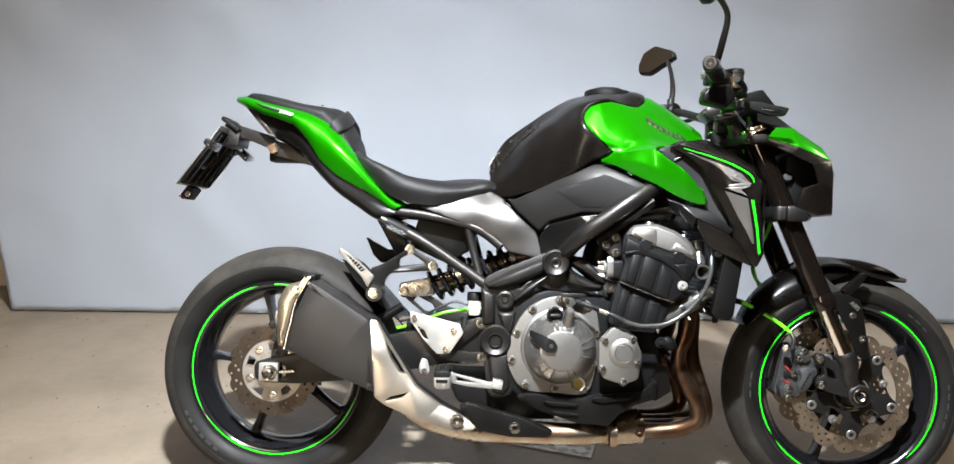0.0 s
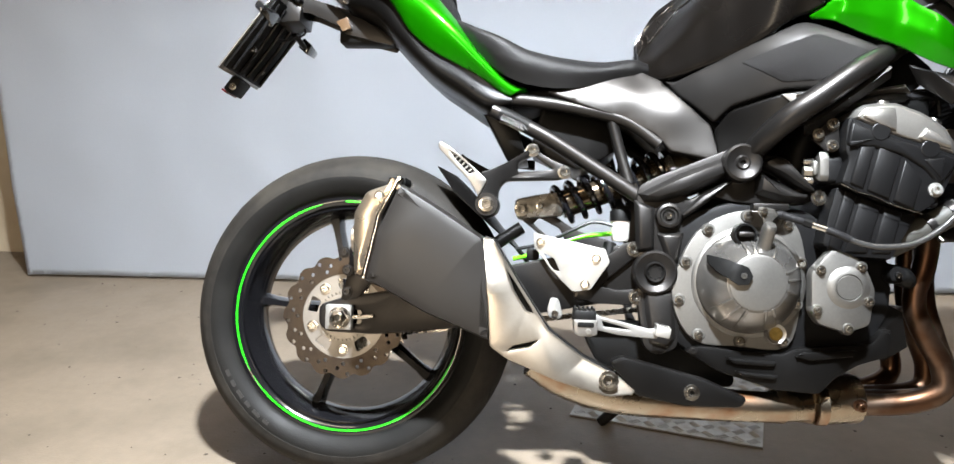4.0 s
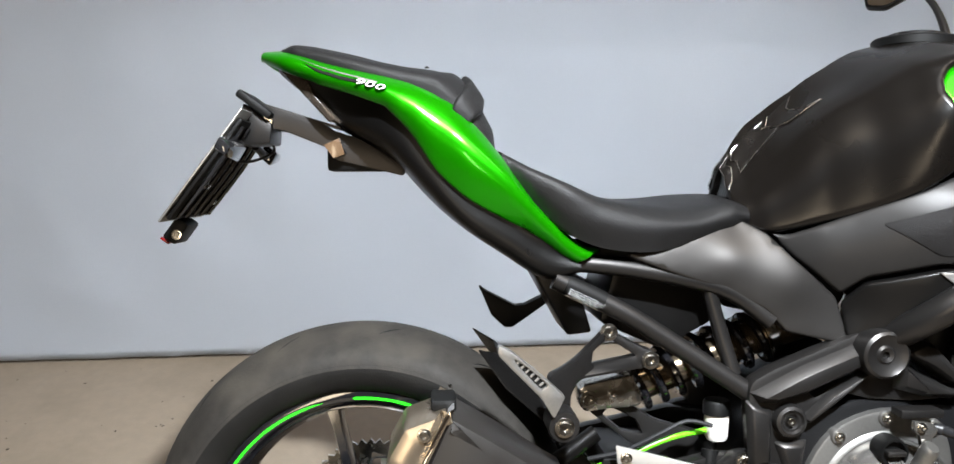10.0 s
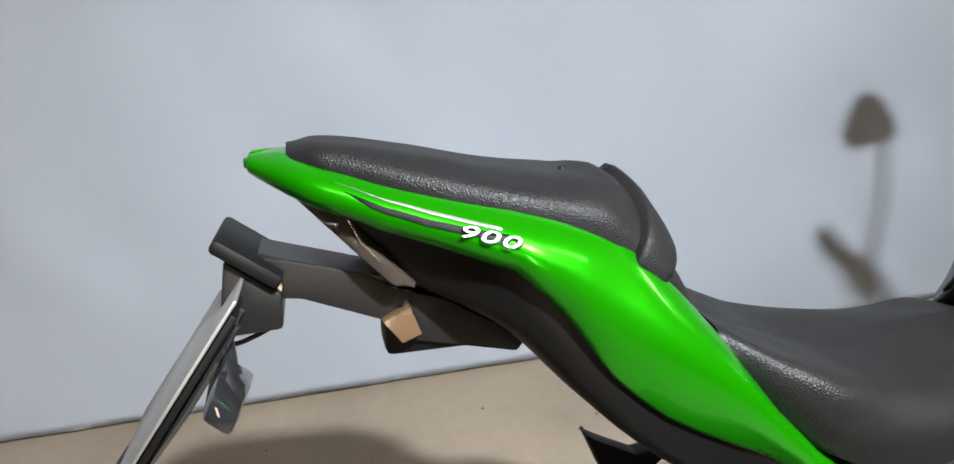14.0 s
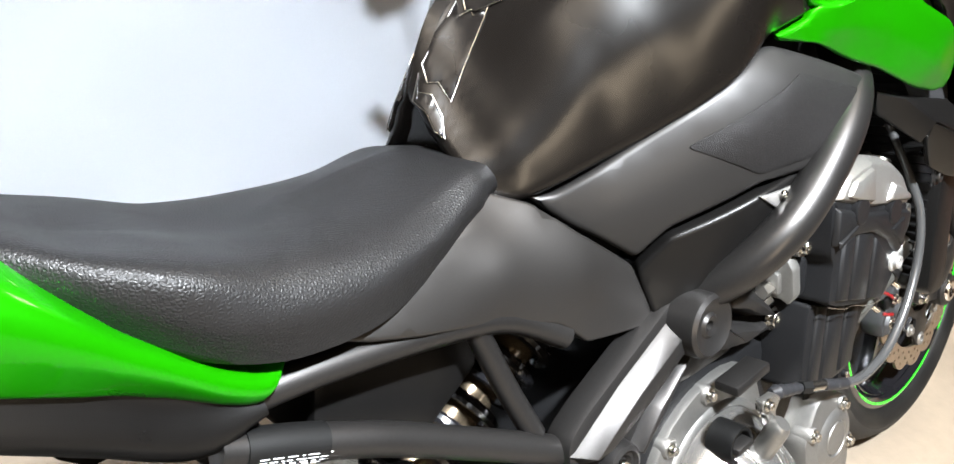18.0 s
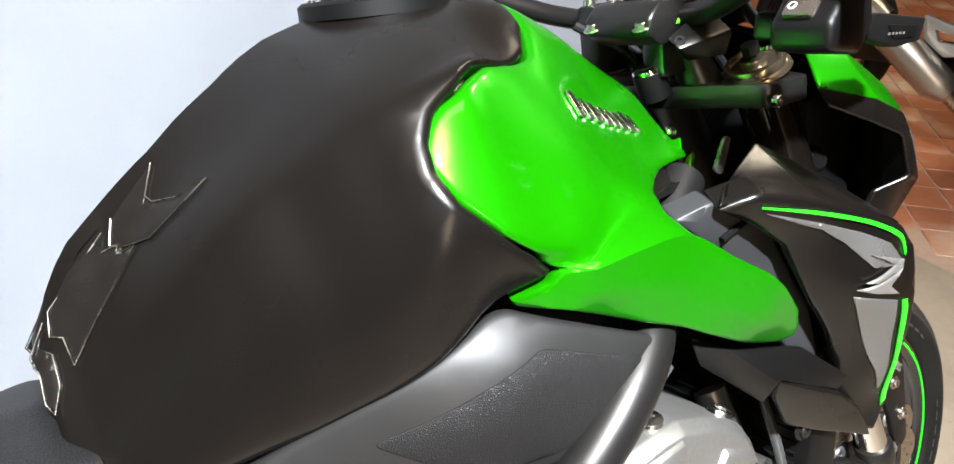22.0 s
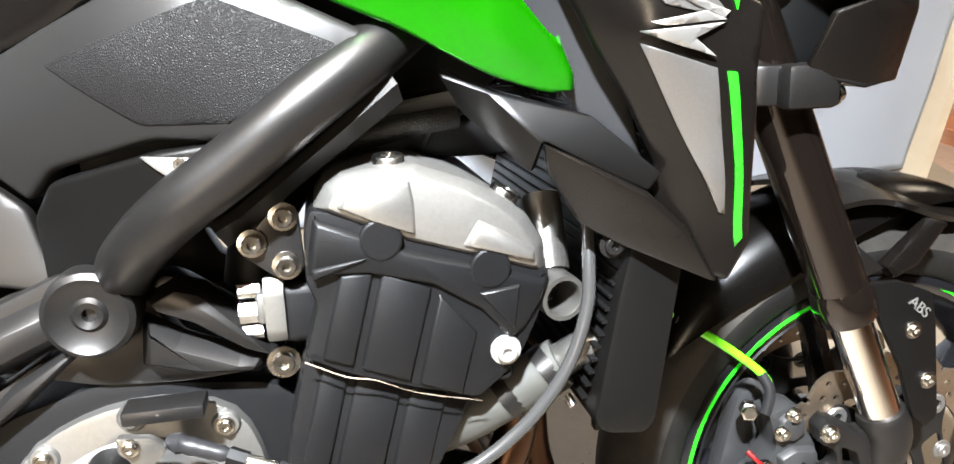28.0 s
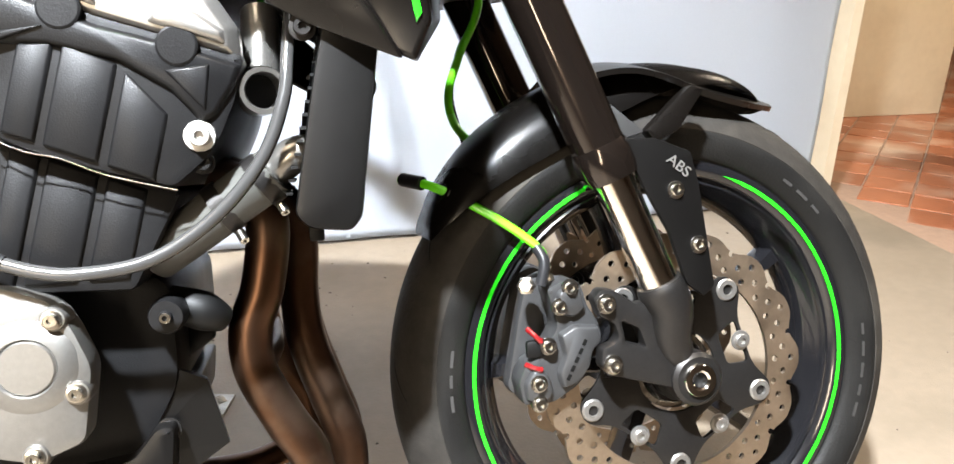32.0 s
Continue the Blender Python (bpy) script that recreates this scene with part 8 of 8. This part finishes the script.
bolt((1.128, -0.226, 0.996), (0, -0.3, 1), 0.0085, gd, CHROME, 0.008, False)
hs = part("switch_housing", facets([(1.026, -0.285, 0.985), (1.026, -0.236, 0.985), (1.026, -0.285, 1.004), (1.026, -0.236, 1.004), (1.045, -0.285, 1.022), (1.045, -0.236, 1.022), (1.092, -0.275, 1.028), (1.092, -0.230, 1.028), (1.104, -0.270, 0.995), (1.104, -0.230, 0.995), (1.080, -0.275, 0.974), (1.080, -0.230, 0.974)], [(0, 1, 3, 2), (2, 3, 5, 4), (4, 5, 7, 6), (6, 7, 9, 8), (8, 9, 11, 10), (10, 11, 1, 0), (0, 2, 4, 6, 8, 10), (1, 11, 9, 7, 5, 3)], 0.006, segs=3), PLASTIC, hb, "black handlebar switch housing")
switch_m = facing((1.0335, -0.258, 1.0125), (-0.69, 0, 0.72))
part("start_button", box(-0.012, 0.012, -0.008, 0.008, -0.003, 0.004, 0.003), GLASSY, hs, "glossy start button", m=switch_m)
part("button_print", lathe([(0.0022, 0.0046), (0.0032, 0.0046), (0.0032, 0.0040)], axis="z", n=16), WHITE, hs, m=switch_m @ Matrix.Translation((-0.005, 0, 0)))
part("cylinder_body", box(-0.034, 0.034, -0.013, 0.013, -0.011, 0.011, 0.005, 3), PLASTIC, mc, "black master cylinder body", m=Matrix.Translation((1.112, -0.205, 0.990)) @ pose(0, 0, 0, 0, 8, -70))
for k in range(7):
    part("code_bar", box(-0.0012, 0.0012, -0.0004, 0.0004, -0.0016, 0.0016, 0), WHITE, mc, m=Matrix.Translation((1.104 + 0.0036 * k, -0.1800 - 0.001 * k, 0.9755)) @ pose(0, 0, 0, 0, 0, 10))
for y in (0.006, -0.060):
    bolt((1.087, y, 0.998), (-0.4, 0, 1), 0.0075, bike, STEEL, 0.006)
rise = part("riser_block", facets([(1.082, -0.072, 0.990), (1.082, 0.016, 0.990), (1.082, -0.072, 1.006), (1.082, 0.016, 1.006), (1.098, -0.072, 1.020), (1.098, 0.016, 1.020), (1.150, -0.072, 1.018), (1.150, 0.016, 1.018), (1.150, -0.072, 0.985), (1.150, 0.016, 0.985), (1.100, -0.070, 0.978), (1.100, 0.012, 0.978)], [(0, 1, 3, 2), (2, 3, 5, 4), (4, 5, 7, 6), (6, 7, 9, 8), (8, 9, 11, 10), (10, 11, 1, 0), (0, 2, 4, 6, 8, 10), (1, 11, 9, 7, 5, 3)], 0.005), FRAME, bike, "black handlebar riser block")
part("riser_foot", tube([(1.150, -0.050, 0.985), (1.160, -0.052, 0.955), (1.168, -0.054, 0.930)], [0.021, 0.019, 0.024], 18, 3), FRAME, rise, "black riser post")
part("riser_arm", facets([(1.100, -0.075, 0.985), (1.100, -0.090, 0.975), (1.150, -0.112, 0.985), (1.150, -0.080, 1.012), (1.125, -0.075, 0.960), (1.150, -0.105, 0.960)], [(0, 1, 2, 3), (1, 4, 5, 2), (0, 4, 1), (0, 3, 2, 5, 4)], 0.003), FRAME, rise)
bolt((1.108, -0.084, 0.980), (-0.6, -0.5, 0.6), 0.0055, rise, DARK, 0.004, False)
# mirrors
for sgn, base, headp in ((-1, (1.055, -0.265, 1.065), (1.000, -0.375, 1.215)), (1, (1.055, 0.235, 1.068), (1.03, 0.36, 1.235))):
    mir = tagged(new("mirror"), "black angular rear-view mirror on a stalk")
    mir.parent = bike
    b, h = Vector(base), Vector(headp)
    part("stalk", tube([tuple(b), tuple(b + Vector((0.01, sgn * 0.02, 0.05))), tuple(b + Vector((0.012, sgn * 0.055, 0.105))), tuple(h + Vector((0.035, -sgn * 0.02, -0.01)))], [0.0085, 0.008, 0.0065, 0.007], 12, 6), FRAME, mir, "black mirror stalk")
    part("stalk_boot", tube([tuple(b - Vector((0, 0, 0.02))), tuple(b + Vector((0.002, sgn * 0.004, 0.02)))], [0.012, 0.0105], 14, 1, smooth=False), HOSE, mir)
    outl = [(-0.060, -0.012), (-0.045, 0.028), (-0.005, 0.046), (0.058, 0.020), (0.066, -0.002), (-0.02, -0.046), (-0.055, -0.040)]
    nrm = Vector((-0.62, -0.75, 0.12)) if sgn > 0 else Vector((-0.85, 0.35, 0.05))
    mm = facing(h, nrm) @ Matrix.Diagonal((sgn, 1, 1, 1))
    shell = plate(fillet(outl, 0.008), -0.026, 0.0, bevel=0.008)
    shell = turn(shell, Matrix(((1, 0, 0, 0), (0, 0, 1, 0), (0, 1, 0, 0), (0, 0, 0, 1))))
    hd = part("mirror_shell", shell, PLASTIC, mir, "black plastic mirror shell", m=mm)
    gl = plate(fillet([(x * 0.9, z * 0.88) for x, z in outl], 0.008), 0.0005, 0.0015)
    gl = turn(gl, Matrix(((1, 0, 0, 0), (0, 0, 1, 0), (0, 1, 0, 0), (0, 0, 0, 1))))
    part("mirror_glass", gl, MIRROR, mir, "mirror glass", m=mm)
# ---- headlight and dash ----
hv = {"BL": (1.210, -0.160, 0.923), "BT": (1.240, -0.126, 0.953), "BM": (1.275, -0.140, 0.951), "BR": (1.345, -0.148, 0.900), "TP": (1.362, -0.160, 0.868), "LO": (1.279, -0.179, 0.899), "C0": (1.25, 0, 0.985), "C1": (1.345, 0, 0.955), "C2": (1.405, 0, 0.872),
      "M1": (1.364, -0.172, 0.842), "M2": (1.358, -0.182, 0.800), "M3": (1.372, -0.146, 0.742), "M4": (1.33, -0.162, 0.737), "M5": (1.278, -0.155, 0.752), "M6": (1.290, -0.172, 0.80), "M7": (1.322, -0.192, 0.812), "M8": (1.310, -0.190, 0.858), "M9": (1.262, -0.182, 0.882), "MA": (1.215, -0.168, 0.905), "C3": (1.425, 0, 0.840), "C4": (1.43, 0, 0.745), "C5": (1.34, 0, 0.735)}


def hl(names):
    idx = {}
    vs, fs = [], []
    for f in names:
        ff = []
        for k in f.split():
            if k not in idx:
                idx[k] = len(vs)
                vs.append(hv[k])
            ff.append(idx[k])
        fs.append(tuple(ff))
    return vs, fs


lamp_ob = tagged(new("headlight"), "angular black headlight cowl with green brow")
lamp_ob.parent = bike
for sgn in (1, -1):
    for nm, fl, mt, lab, th in (("brow", ["BL LO BM BT", "LO BR BM", "LO TP BR"], GREEN, "glossy green headlight brow", 0.004), ("visor", ["BT BM C0", "BM BR C1 C0", "BR TP C2 C1"], DARK, "dark visor", 0.004), ("mask", ["BL MA M9 LO", "LO M9 M8 TP", "M8 M7 M2 M1 TP", "M7 M6 M5 M4 M3 M2"], MATT, "matt black headlight side mask", 0.006), ("lens", ["TP M1 C3 C2", "M1 M2 M3 C4 C3"], GLASSY, "dark headlight lens", 0.004), ("lamp_floor", ["M5 M4 M3 C4 C5"], PLASTIC, "", 0.004)):
        vs, fs = hl(fl)
        vs = [(x, y * sgn, z) for x, y, z in vs]
        part(nm, facets(vs, fs, 0.003, th), mt, lamp_ob, lab, 40)
part("lamp_box", box(1.27, 1.36, -0.11, 0.11, 0.75, 0.90, 0.02), DARK, lamp_ob)
part("adjuster_knob", lathe([(0, 0.012), (0.010, 0.012), (0.014, 0.008), (0.017, 0.0), (0.014, -0.02)], axis="z", n=14), PLASTIC, lamp_ob, "dark finned connector", m=facing((1.275, -0.11, 0.83), (-0.2, -1, 0.3)))
dash = part("instrument_panel", facets([(1.17, -0.07, 1.045), (1.17, 0.07, 1.045), (1.225, 0.075, 1.058), (1.225, -0.075, 1.058), (1.19, -0.06, 1.00), (1.19, 0.06, 1.00), (1.27, 0.06, 1.01), (1.27, -0.06, 1.01)], [(0, 1, 2, 3), (4, 7, 6, 5), (0, 4, 5, 1), (1, 5, 6, 2), (2, 6, 7, 3), (3, 7, 4, 0)], 0.006), DARK, bike, "black digital instrument cluster")
part("display", facets([(1.1672, -0.055, 1.040), (1.1672, 0.055, 1.040), (1.1842, 0.05, 1.006), (1.1842, -0.05, 1.006)], [(0, 1, 2, 3)], 0, 0.002), GLASSY, dash, "dark glass display")
part("fly_screen", facets([(1.20, -0.12, 0.97), (1.215, -0.06, 1.03), (1.215, 0.06, 1.03), (1.20, 0.12, 0.97), (1.30, -0.10, 0.95), (1.32, 0, 0.975), (1.30, 0.10, 0.95)], [(0, 1, 5, 4), (1, 2, 5), (2, 3, 6, 5)], 0.004, 0.004), DARK, bike, "short black fly screen")
for k, (x, y) in enumerate(((1.12, -0.07), (1.10, 0.05), (1.15, 0.09), (1.17, -0.03), (1.13, 0.02))):
    part("cable", tube([(x, y, 1.0), (x + 0.05, y * 0.6 - 0.01 * k, 0.97 - 0.012 * k), (x + 0.07, y * 0.4, 0.90), (1.16 - 0.01 * k, y * 0.5, 0.80), (1.12, y, 0.73)], 0.0048, 8, 6), HOSE if k else HOSEGREEN, bike)
part("tank_bracket", plate(fillet([(1.070, 0.874), (1.086, 0.902), (1.094, 0.900), (1.080, 0.868)], 0.005), -0.150, -0.146, bevel=0.001), DULL, bike, "small grey bracket with print")
bolt((1.080, -0.092, 0.903), (0.2, -0.7, 0.6), 0.006, bike, CHROME, 0.003, False)
# brand lettering on the tank as plain raised shapes

run = 0.0
for k, wd in enumerate((0.0125, 0.0105, 0.0145, 0.0105, 0.0095, 0.0105, 0.0115, 0.005)):
    f = (run + wd / 2) / 0.0985
    run += wd + 0.0018
    x, z = 0.922 + 0.108 * f, 0.9610 - 0.044 * f
    v = GV(x, z=z)
    p, nn = GREENL.at(x, v), GREENL.normal(x, v)
    hgt = 0.0145 if k in (0, 6, 7) else 0.0100
    shape = fillet([(-wd / 2, -0.0095), (wd / 2, -0.0095), (wd / 2, hgt - 0.003), (wd / 2 - 0.003, hgt), (-wd / 2, hgt)], 0.0014, 2)
    part("emblem_block", turn(plate(shape, 0.0, 0.0026, bevel=0.0007), Matrix(((1, 0, 0, 0), (0, 0, 1, 0), (0, 1, 0, 0), (0, 0, 0, 1)))), STEEL, cover, "raised silver emblem block", m=facing(p + nn * 0.0004, nn, (0.36, 0, 1)))
# ---- checker plate on the floor ----
CHECKER = material("worn_checker_plate", (0.40, 0.385, 0.355), 0.42, 0.6, grain=0.15, grain_scale=90, stain=(0.17, 0.15, 0.125), stain_scale=26, stain_amount=0.6)
tread = thing("checker_plate", "worn aluminium five-bar tread plate lying under the exhaust", "metal plate", pose(0.437, 0.275, 0, 0, 0, -15))
part("sheet", box(0, 0.415, 0, 0.40, 0.001, 0.005, 0.001, 1), CHECKER, tread)
bar_shape = ([(-0.0115, 0, 0.0045), (-0.006, -0.0019, 0.0045), (0.006, -0.0019, 0.0045), (0.0115, 0, 0.0045), (0.006, 0.0019, 0.0045), (-0.006, 0.0019, 0.0045), (-0.006, 0, 0.0067), (0.006, 0, 0.0067)], [(0, 1, 6), (1, 2, 7, 6), (2, 3, 7), (3, 4, 7), (4, 5, 6, 7), (5, 0, 6)])
extra_bars = []
first = None
for j in range(12):
    for i in range(13):
        for k in range(5):
            turned = (i + j) % 2
            d = (k - 2) * 0.0052
            m = Matrix.Translation((0.019 + i * 0.0314, 0.017 + j * 0.0332, 0)) @ pose(0, 0, 0, 0, 0, 45 if turned else -45) @ Matrix.Translation((0, d, 0))
            if first is None:
                first = part("tread_bar", facets(*bar_shape, 0.0), CHECKER, tread, m=m)
            elif j < 4:
                again(first, m)
            else:
                extra_bars.append(m)
part("tread_bars", join(*[turn(facets(*bar_shape, 0.0), m) for m in extra_bars]), CHECKER, tread, kind="stuff")

# ---- second motorcycle parked in the next room ----
other = thing("parked_motorcycle", "black sports motorcycle with silver exhaust parked on the terracotta tiles", "motorcycle", pose(3.43, 1.27, 0, 4, 0, -90))


def other_wheel(x):
    w = tagged(new("wheel"), "black wheel with perforated brake disc")
    w.parent = other
    w.matrix_basis = Matrix.Translation((x, 0, 0.30))
    part("tyre", tyre_bm(FRONT, 0, 72), RUBBER, w, "black road tyre")
    part("rim", lathe([(0.2285, -0.046), (0.215, -0.05), (0.203, -0.032), (0.19, -0.01), (0.19, 0.01), (0.203, 0.032), (0.2285, 0.046), (0.222, 0), (0.2285, -0.046)], axis="y", n=64), RIM, w)
    for k in range(5):
        spoke(radians(18 + 72 * k), 0.036, 0.195, 0.0, 0.013, 0.009, 0.02, w)
    part("hub", lathe([(0.012, -0.09), (0.034, -0.09), (0.045, -0.03), (0.045, 0.03), (0.034, 0.07)], axis="y", n=28), ENGINE, w)
    part("brake_disc", petal_rotor(0.158, 0.108, 10, 0.007, -0.072, -0.067, [(0.148, 20, 0.0), (0.135, 20, 0.15), (0.121, 20, 0.05)], 0.0045), ROTOR, w, "perforated petal brake disc")
    part("disc_carrier", plate(circle(0, 0, 0.112, 48), -0.071, -0.067, [circle(0, 0, 0.05, 24)] + [fillet([(0.065 * math.cos(a - .4), .065 * math.sin(a - .4)), (.1 * math.cos(a - .35), .1 * math.sin(a - .35)), (.1 * math.cos(a + .35), .1 * math.sin(a + .35)), (.065 * math.cos(a + .4), .065 * math.sin(a + .4))], .008) for a in np.linspace(0, 2 * math.pi, 6)[:-1]]), FRAME, w)
    part("axle_nut", lathe([(0.010, -0.118), (0.017, -0.121), (0.025, -0.121), (0.028, -0.117), (0.028, -0.09)], axis="y", n=28), ALU, w, "large hollow axle nut")
    return w


other_wheel(-0.10)
other_wheel(1.41)
part("swingarm", plate(fillet([(-0.06, 0.33), (0.0, 0.345), (0.55, 0.46), (0.58, 0.36), (0.0, 0.265), (-0.06, 0.28)], 0.015), -0.125, -0.10, bevel=0.006), FRAME, other, "black swingarm")
oc = part("engine", plate(fillet([(0.50, 0.30), (0.52, 0.52), (0.66, 0.60), (0.80, 0.66), (0.98, 0.60), (0.98, 0.40), (0.90, 0.24), (0.58, 0.22)], 0.03), -0.16, 0.16, bevel=0.012), ENGINE, other, "black engine with round bolted covers")
for x, z, rr in ((0.66, 0.40, 0.095), (0.86, 0.36, 0.062)):
    cvr = part("engine_cover", lathe([(0, -0.205), (rr * 0.55, -0.205), (rr * 0.6, -0.2), (rr * 0.85, -0.195), (rr, -0.175), (rr, -0.15)], (x, 0, z), "y", 40), ENGINE, oc, "round black engine cover")
    for k in range(9):
        bolt((x + rr * 1.04 * math.cos(k * 0.698), -0.172, z + rr * 1.04 * math.sin(k * 0.698)), (0, -1, 0), 0.006, cvr, None, 0.012)
for x, z in ((0.56, 0.53), (0.60, 0.27), (0.76, 0.27), (0.93, 0.45), (0.78, 0.56), (0.93, 0.56)):
    bolt((x, -0.161, z), (0, -1, 0), 0.007, oc, None, 0.008)
part("foot_bracket", plate(fillet([(0.34, 0.52), (0.50, 0.50), (0.52, 0.43), (0.44, 0.40), (0.36, 0.44)], 0.012), -0.175, -0.160, [fillet([(0.39, 0.48), (0.45, 0.475), (0.46, 0.45), (0.41, 0.445)], 0.005)], 0.003), ALU, other, "bare alloy footrest bracket")
can2 = part("silencer", tube([(0.16, -0.24, 0.52), (0.18, -0.235, 0.505), (0.46, -0.20, 0.32), (0.50, -0.19, 0.295)], [0.045, 0.058, 0.058, 0.035], 28, 1, smooth=False), STAIN, other, "brushed silver silencer can")
part("silencer_band", tube([(0.23, -0.229, 0.472), (0.245, -0.227, 0.462)], 0.060, 28, 1, smooth=False), STEEL, can2)
part("exhaust_pipe", tube([(0.49, -0.19, 0.300), (0.54, -0.16, 0.25), (0.62, -0.12, 0.21), (0.85, -0.08, 0.18), (1.02, -0.06, 0.26), (1.03, -0.06, 0.42)], 0.026, 18, 5), BLUED, other, "heat-tinted exhaust pipe")
part("lower_fairing", plate(fillet([(0.50, 0.70), (0.80, 0.72), (1.10, 0.74), (1.10, 0.60), (0.80, 0.63), (0.55, 0.58)], 0.02), -0.15, 0.15, bevel=0.01), PLASTIC, other, "black side panel")
part("frame", tube([(0.52, -0.14, 0.55), (0.80, -0.16, 0.70), (1.12, -0.08, 0.85)], 0.03, 16, 4), FRAME, other, "black frame spar")
part("tank", facets([(0.55, -0.10, 0.80), (0.75, -0.16, 0.82), (1.0, -0.15, 0.85), (1.05, -0.08, 1.0), (0.75, -0.10, 1.02), (0.58, -0.06, 0.85), (0.55, 0.10, 0.80), (0.75, 0.16, 0.82), (1.0, 0.15, 0.85), (1.05, 0.08, 1.0), (0.75, 0.10, 1.02), (0.58, 0.06, 0.85)], [(0, 1, 4, 5), (1, 2, 3, 4), (5, 4, 10, 11), (4, 3, 9, 10), (11, 10, 7, 6), (10, 9, 8, 7)], 0.02, 0, 3), MATT, other, "black tank")
part("tail", facets([(-0.15, -0.05, 0.92), (0.2, -0.12, 0.80), (0.55, -0.11, 0.78), (0.55, -0.1, 0.70), (0.2, -0.1, 0.72), (-0.15, 0.05, 0.92), (0.2, 0.12, 0.80), (0.55, 0.11, 0.78), (0.55, 0.1, 0.70), (0.2, 0.1, 0.72)], [(0, 1, 4), (1, 2, 3, 4), (5, 9, 6), (6, 9, 8, 7), (0, 5, 6, 1), (1, 6, 7, 2), (0, 4, 9, 5), (4, 3, 8, 9)], 0.01), PLASTIC, other, "black tail unit")
part("fork", tube([(1.41, -0.1, 0.30), (1.28, -0.1, 0.62), (1.13, -0.1, 0.98)], 0.025, 16, 1, smooth=False), FRAME, other, "black fork leg")
part("fork", tube([(1.41, 0.1, 0.30), (1.28, 0.1, 0.62), (1.13, 0.1, 0.98)], 0.025, 16, 1, smooth=False), FRAME, other, "black fork leg")
part("side_stand", join(tube([(0.62, -0.12, 0.22), (0.66, -0.20, 0.10), (0.675, -0.235, 0.012)], 0.011, 10, 3), box(0.64, 0.71, -0.262, -0.215, 0.001, 0.014, 0.004)), FRAME, other, "black stand with flat foot")

# ---- terracotta tiles: the nearest one by one, the rest joined ----
TW = 0.148
tile_me = None
rest = []
trng = random.Random(11)
for i in range(-40, 41):
    for j in range(-40, 41):
        x, y = 4.2 + (i * TW * 0.7071 - j * TW * 0.7071), 1.4 + (i * TW * 0.7071 + j * TW * 0.7071)
        if x < 2.80 or x > 7.2 or y < -1.4 or y > 5.2:
            continue
        m = Matrix.Translation((x, y, -0.0045 + trng.uniform(-0.0015, 0.0015))) @ pose(0, 0, 0, trng.uniform(-0.4, 0.4), trng.uniform(-0.4, 0.4), 45 + trng.uniform(-0.8, 0.8))
        if x < 4.15 and -0.1 < y < 2.6:
            if tile_me is None:
                tile_me = part("tile", box(-TW * 0.482, TW * 0.482, -TW * 0.482, TW * 0.482, -0.008, 0.003, 0.003, 1), TERRA, tile_floor, m=m)
            else:
                again(tile_me, m, tile_floor)
        else:
            rest.append(turn(box(-TW * 0.482, TW * 0.482, -TW * 0.482, TW * 0.482, -0.008, 0.003, 0.0), m))
far = part("tiles_beyond", join(*rest), TERRA, tile_floor, kind="")
tagged(far, kind="stuff")
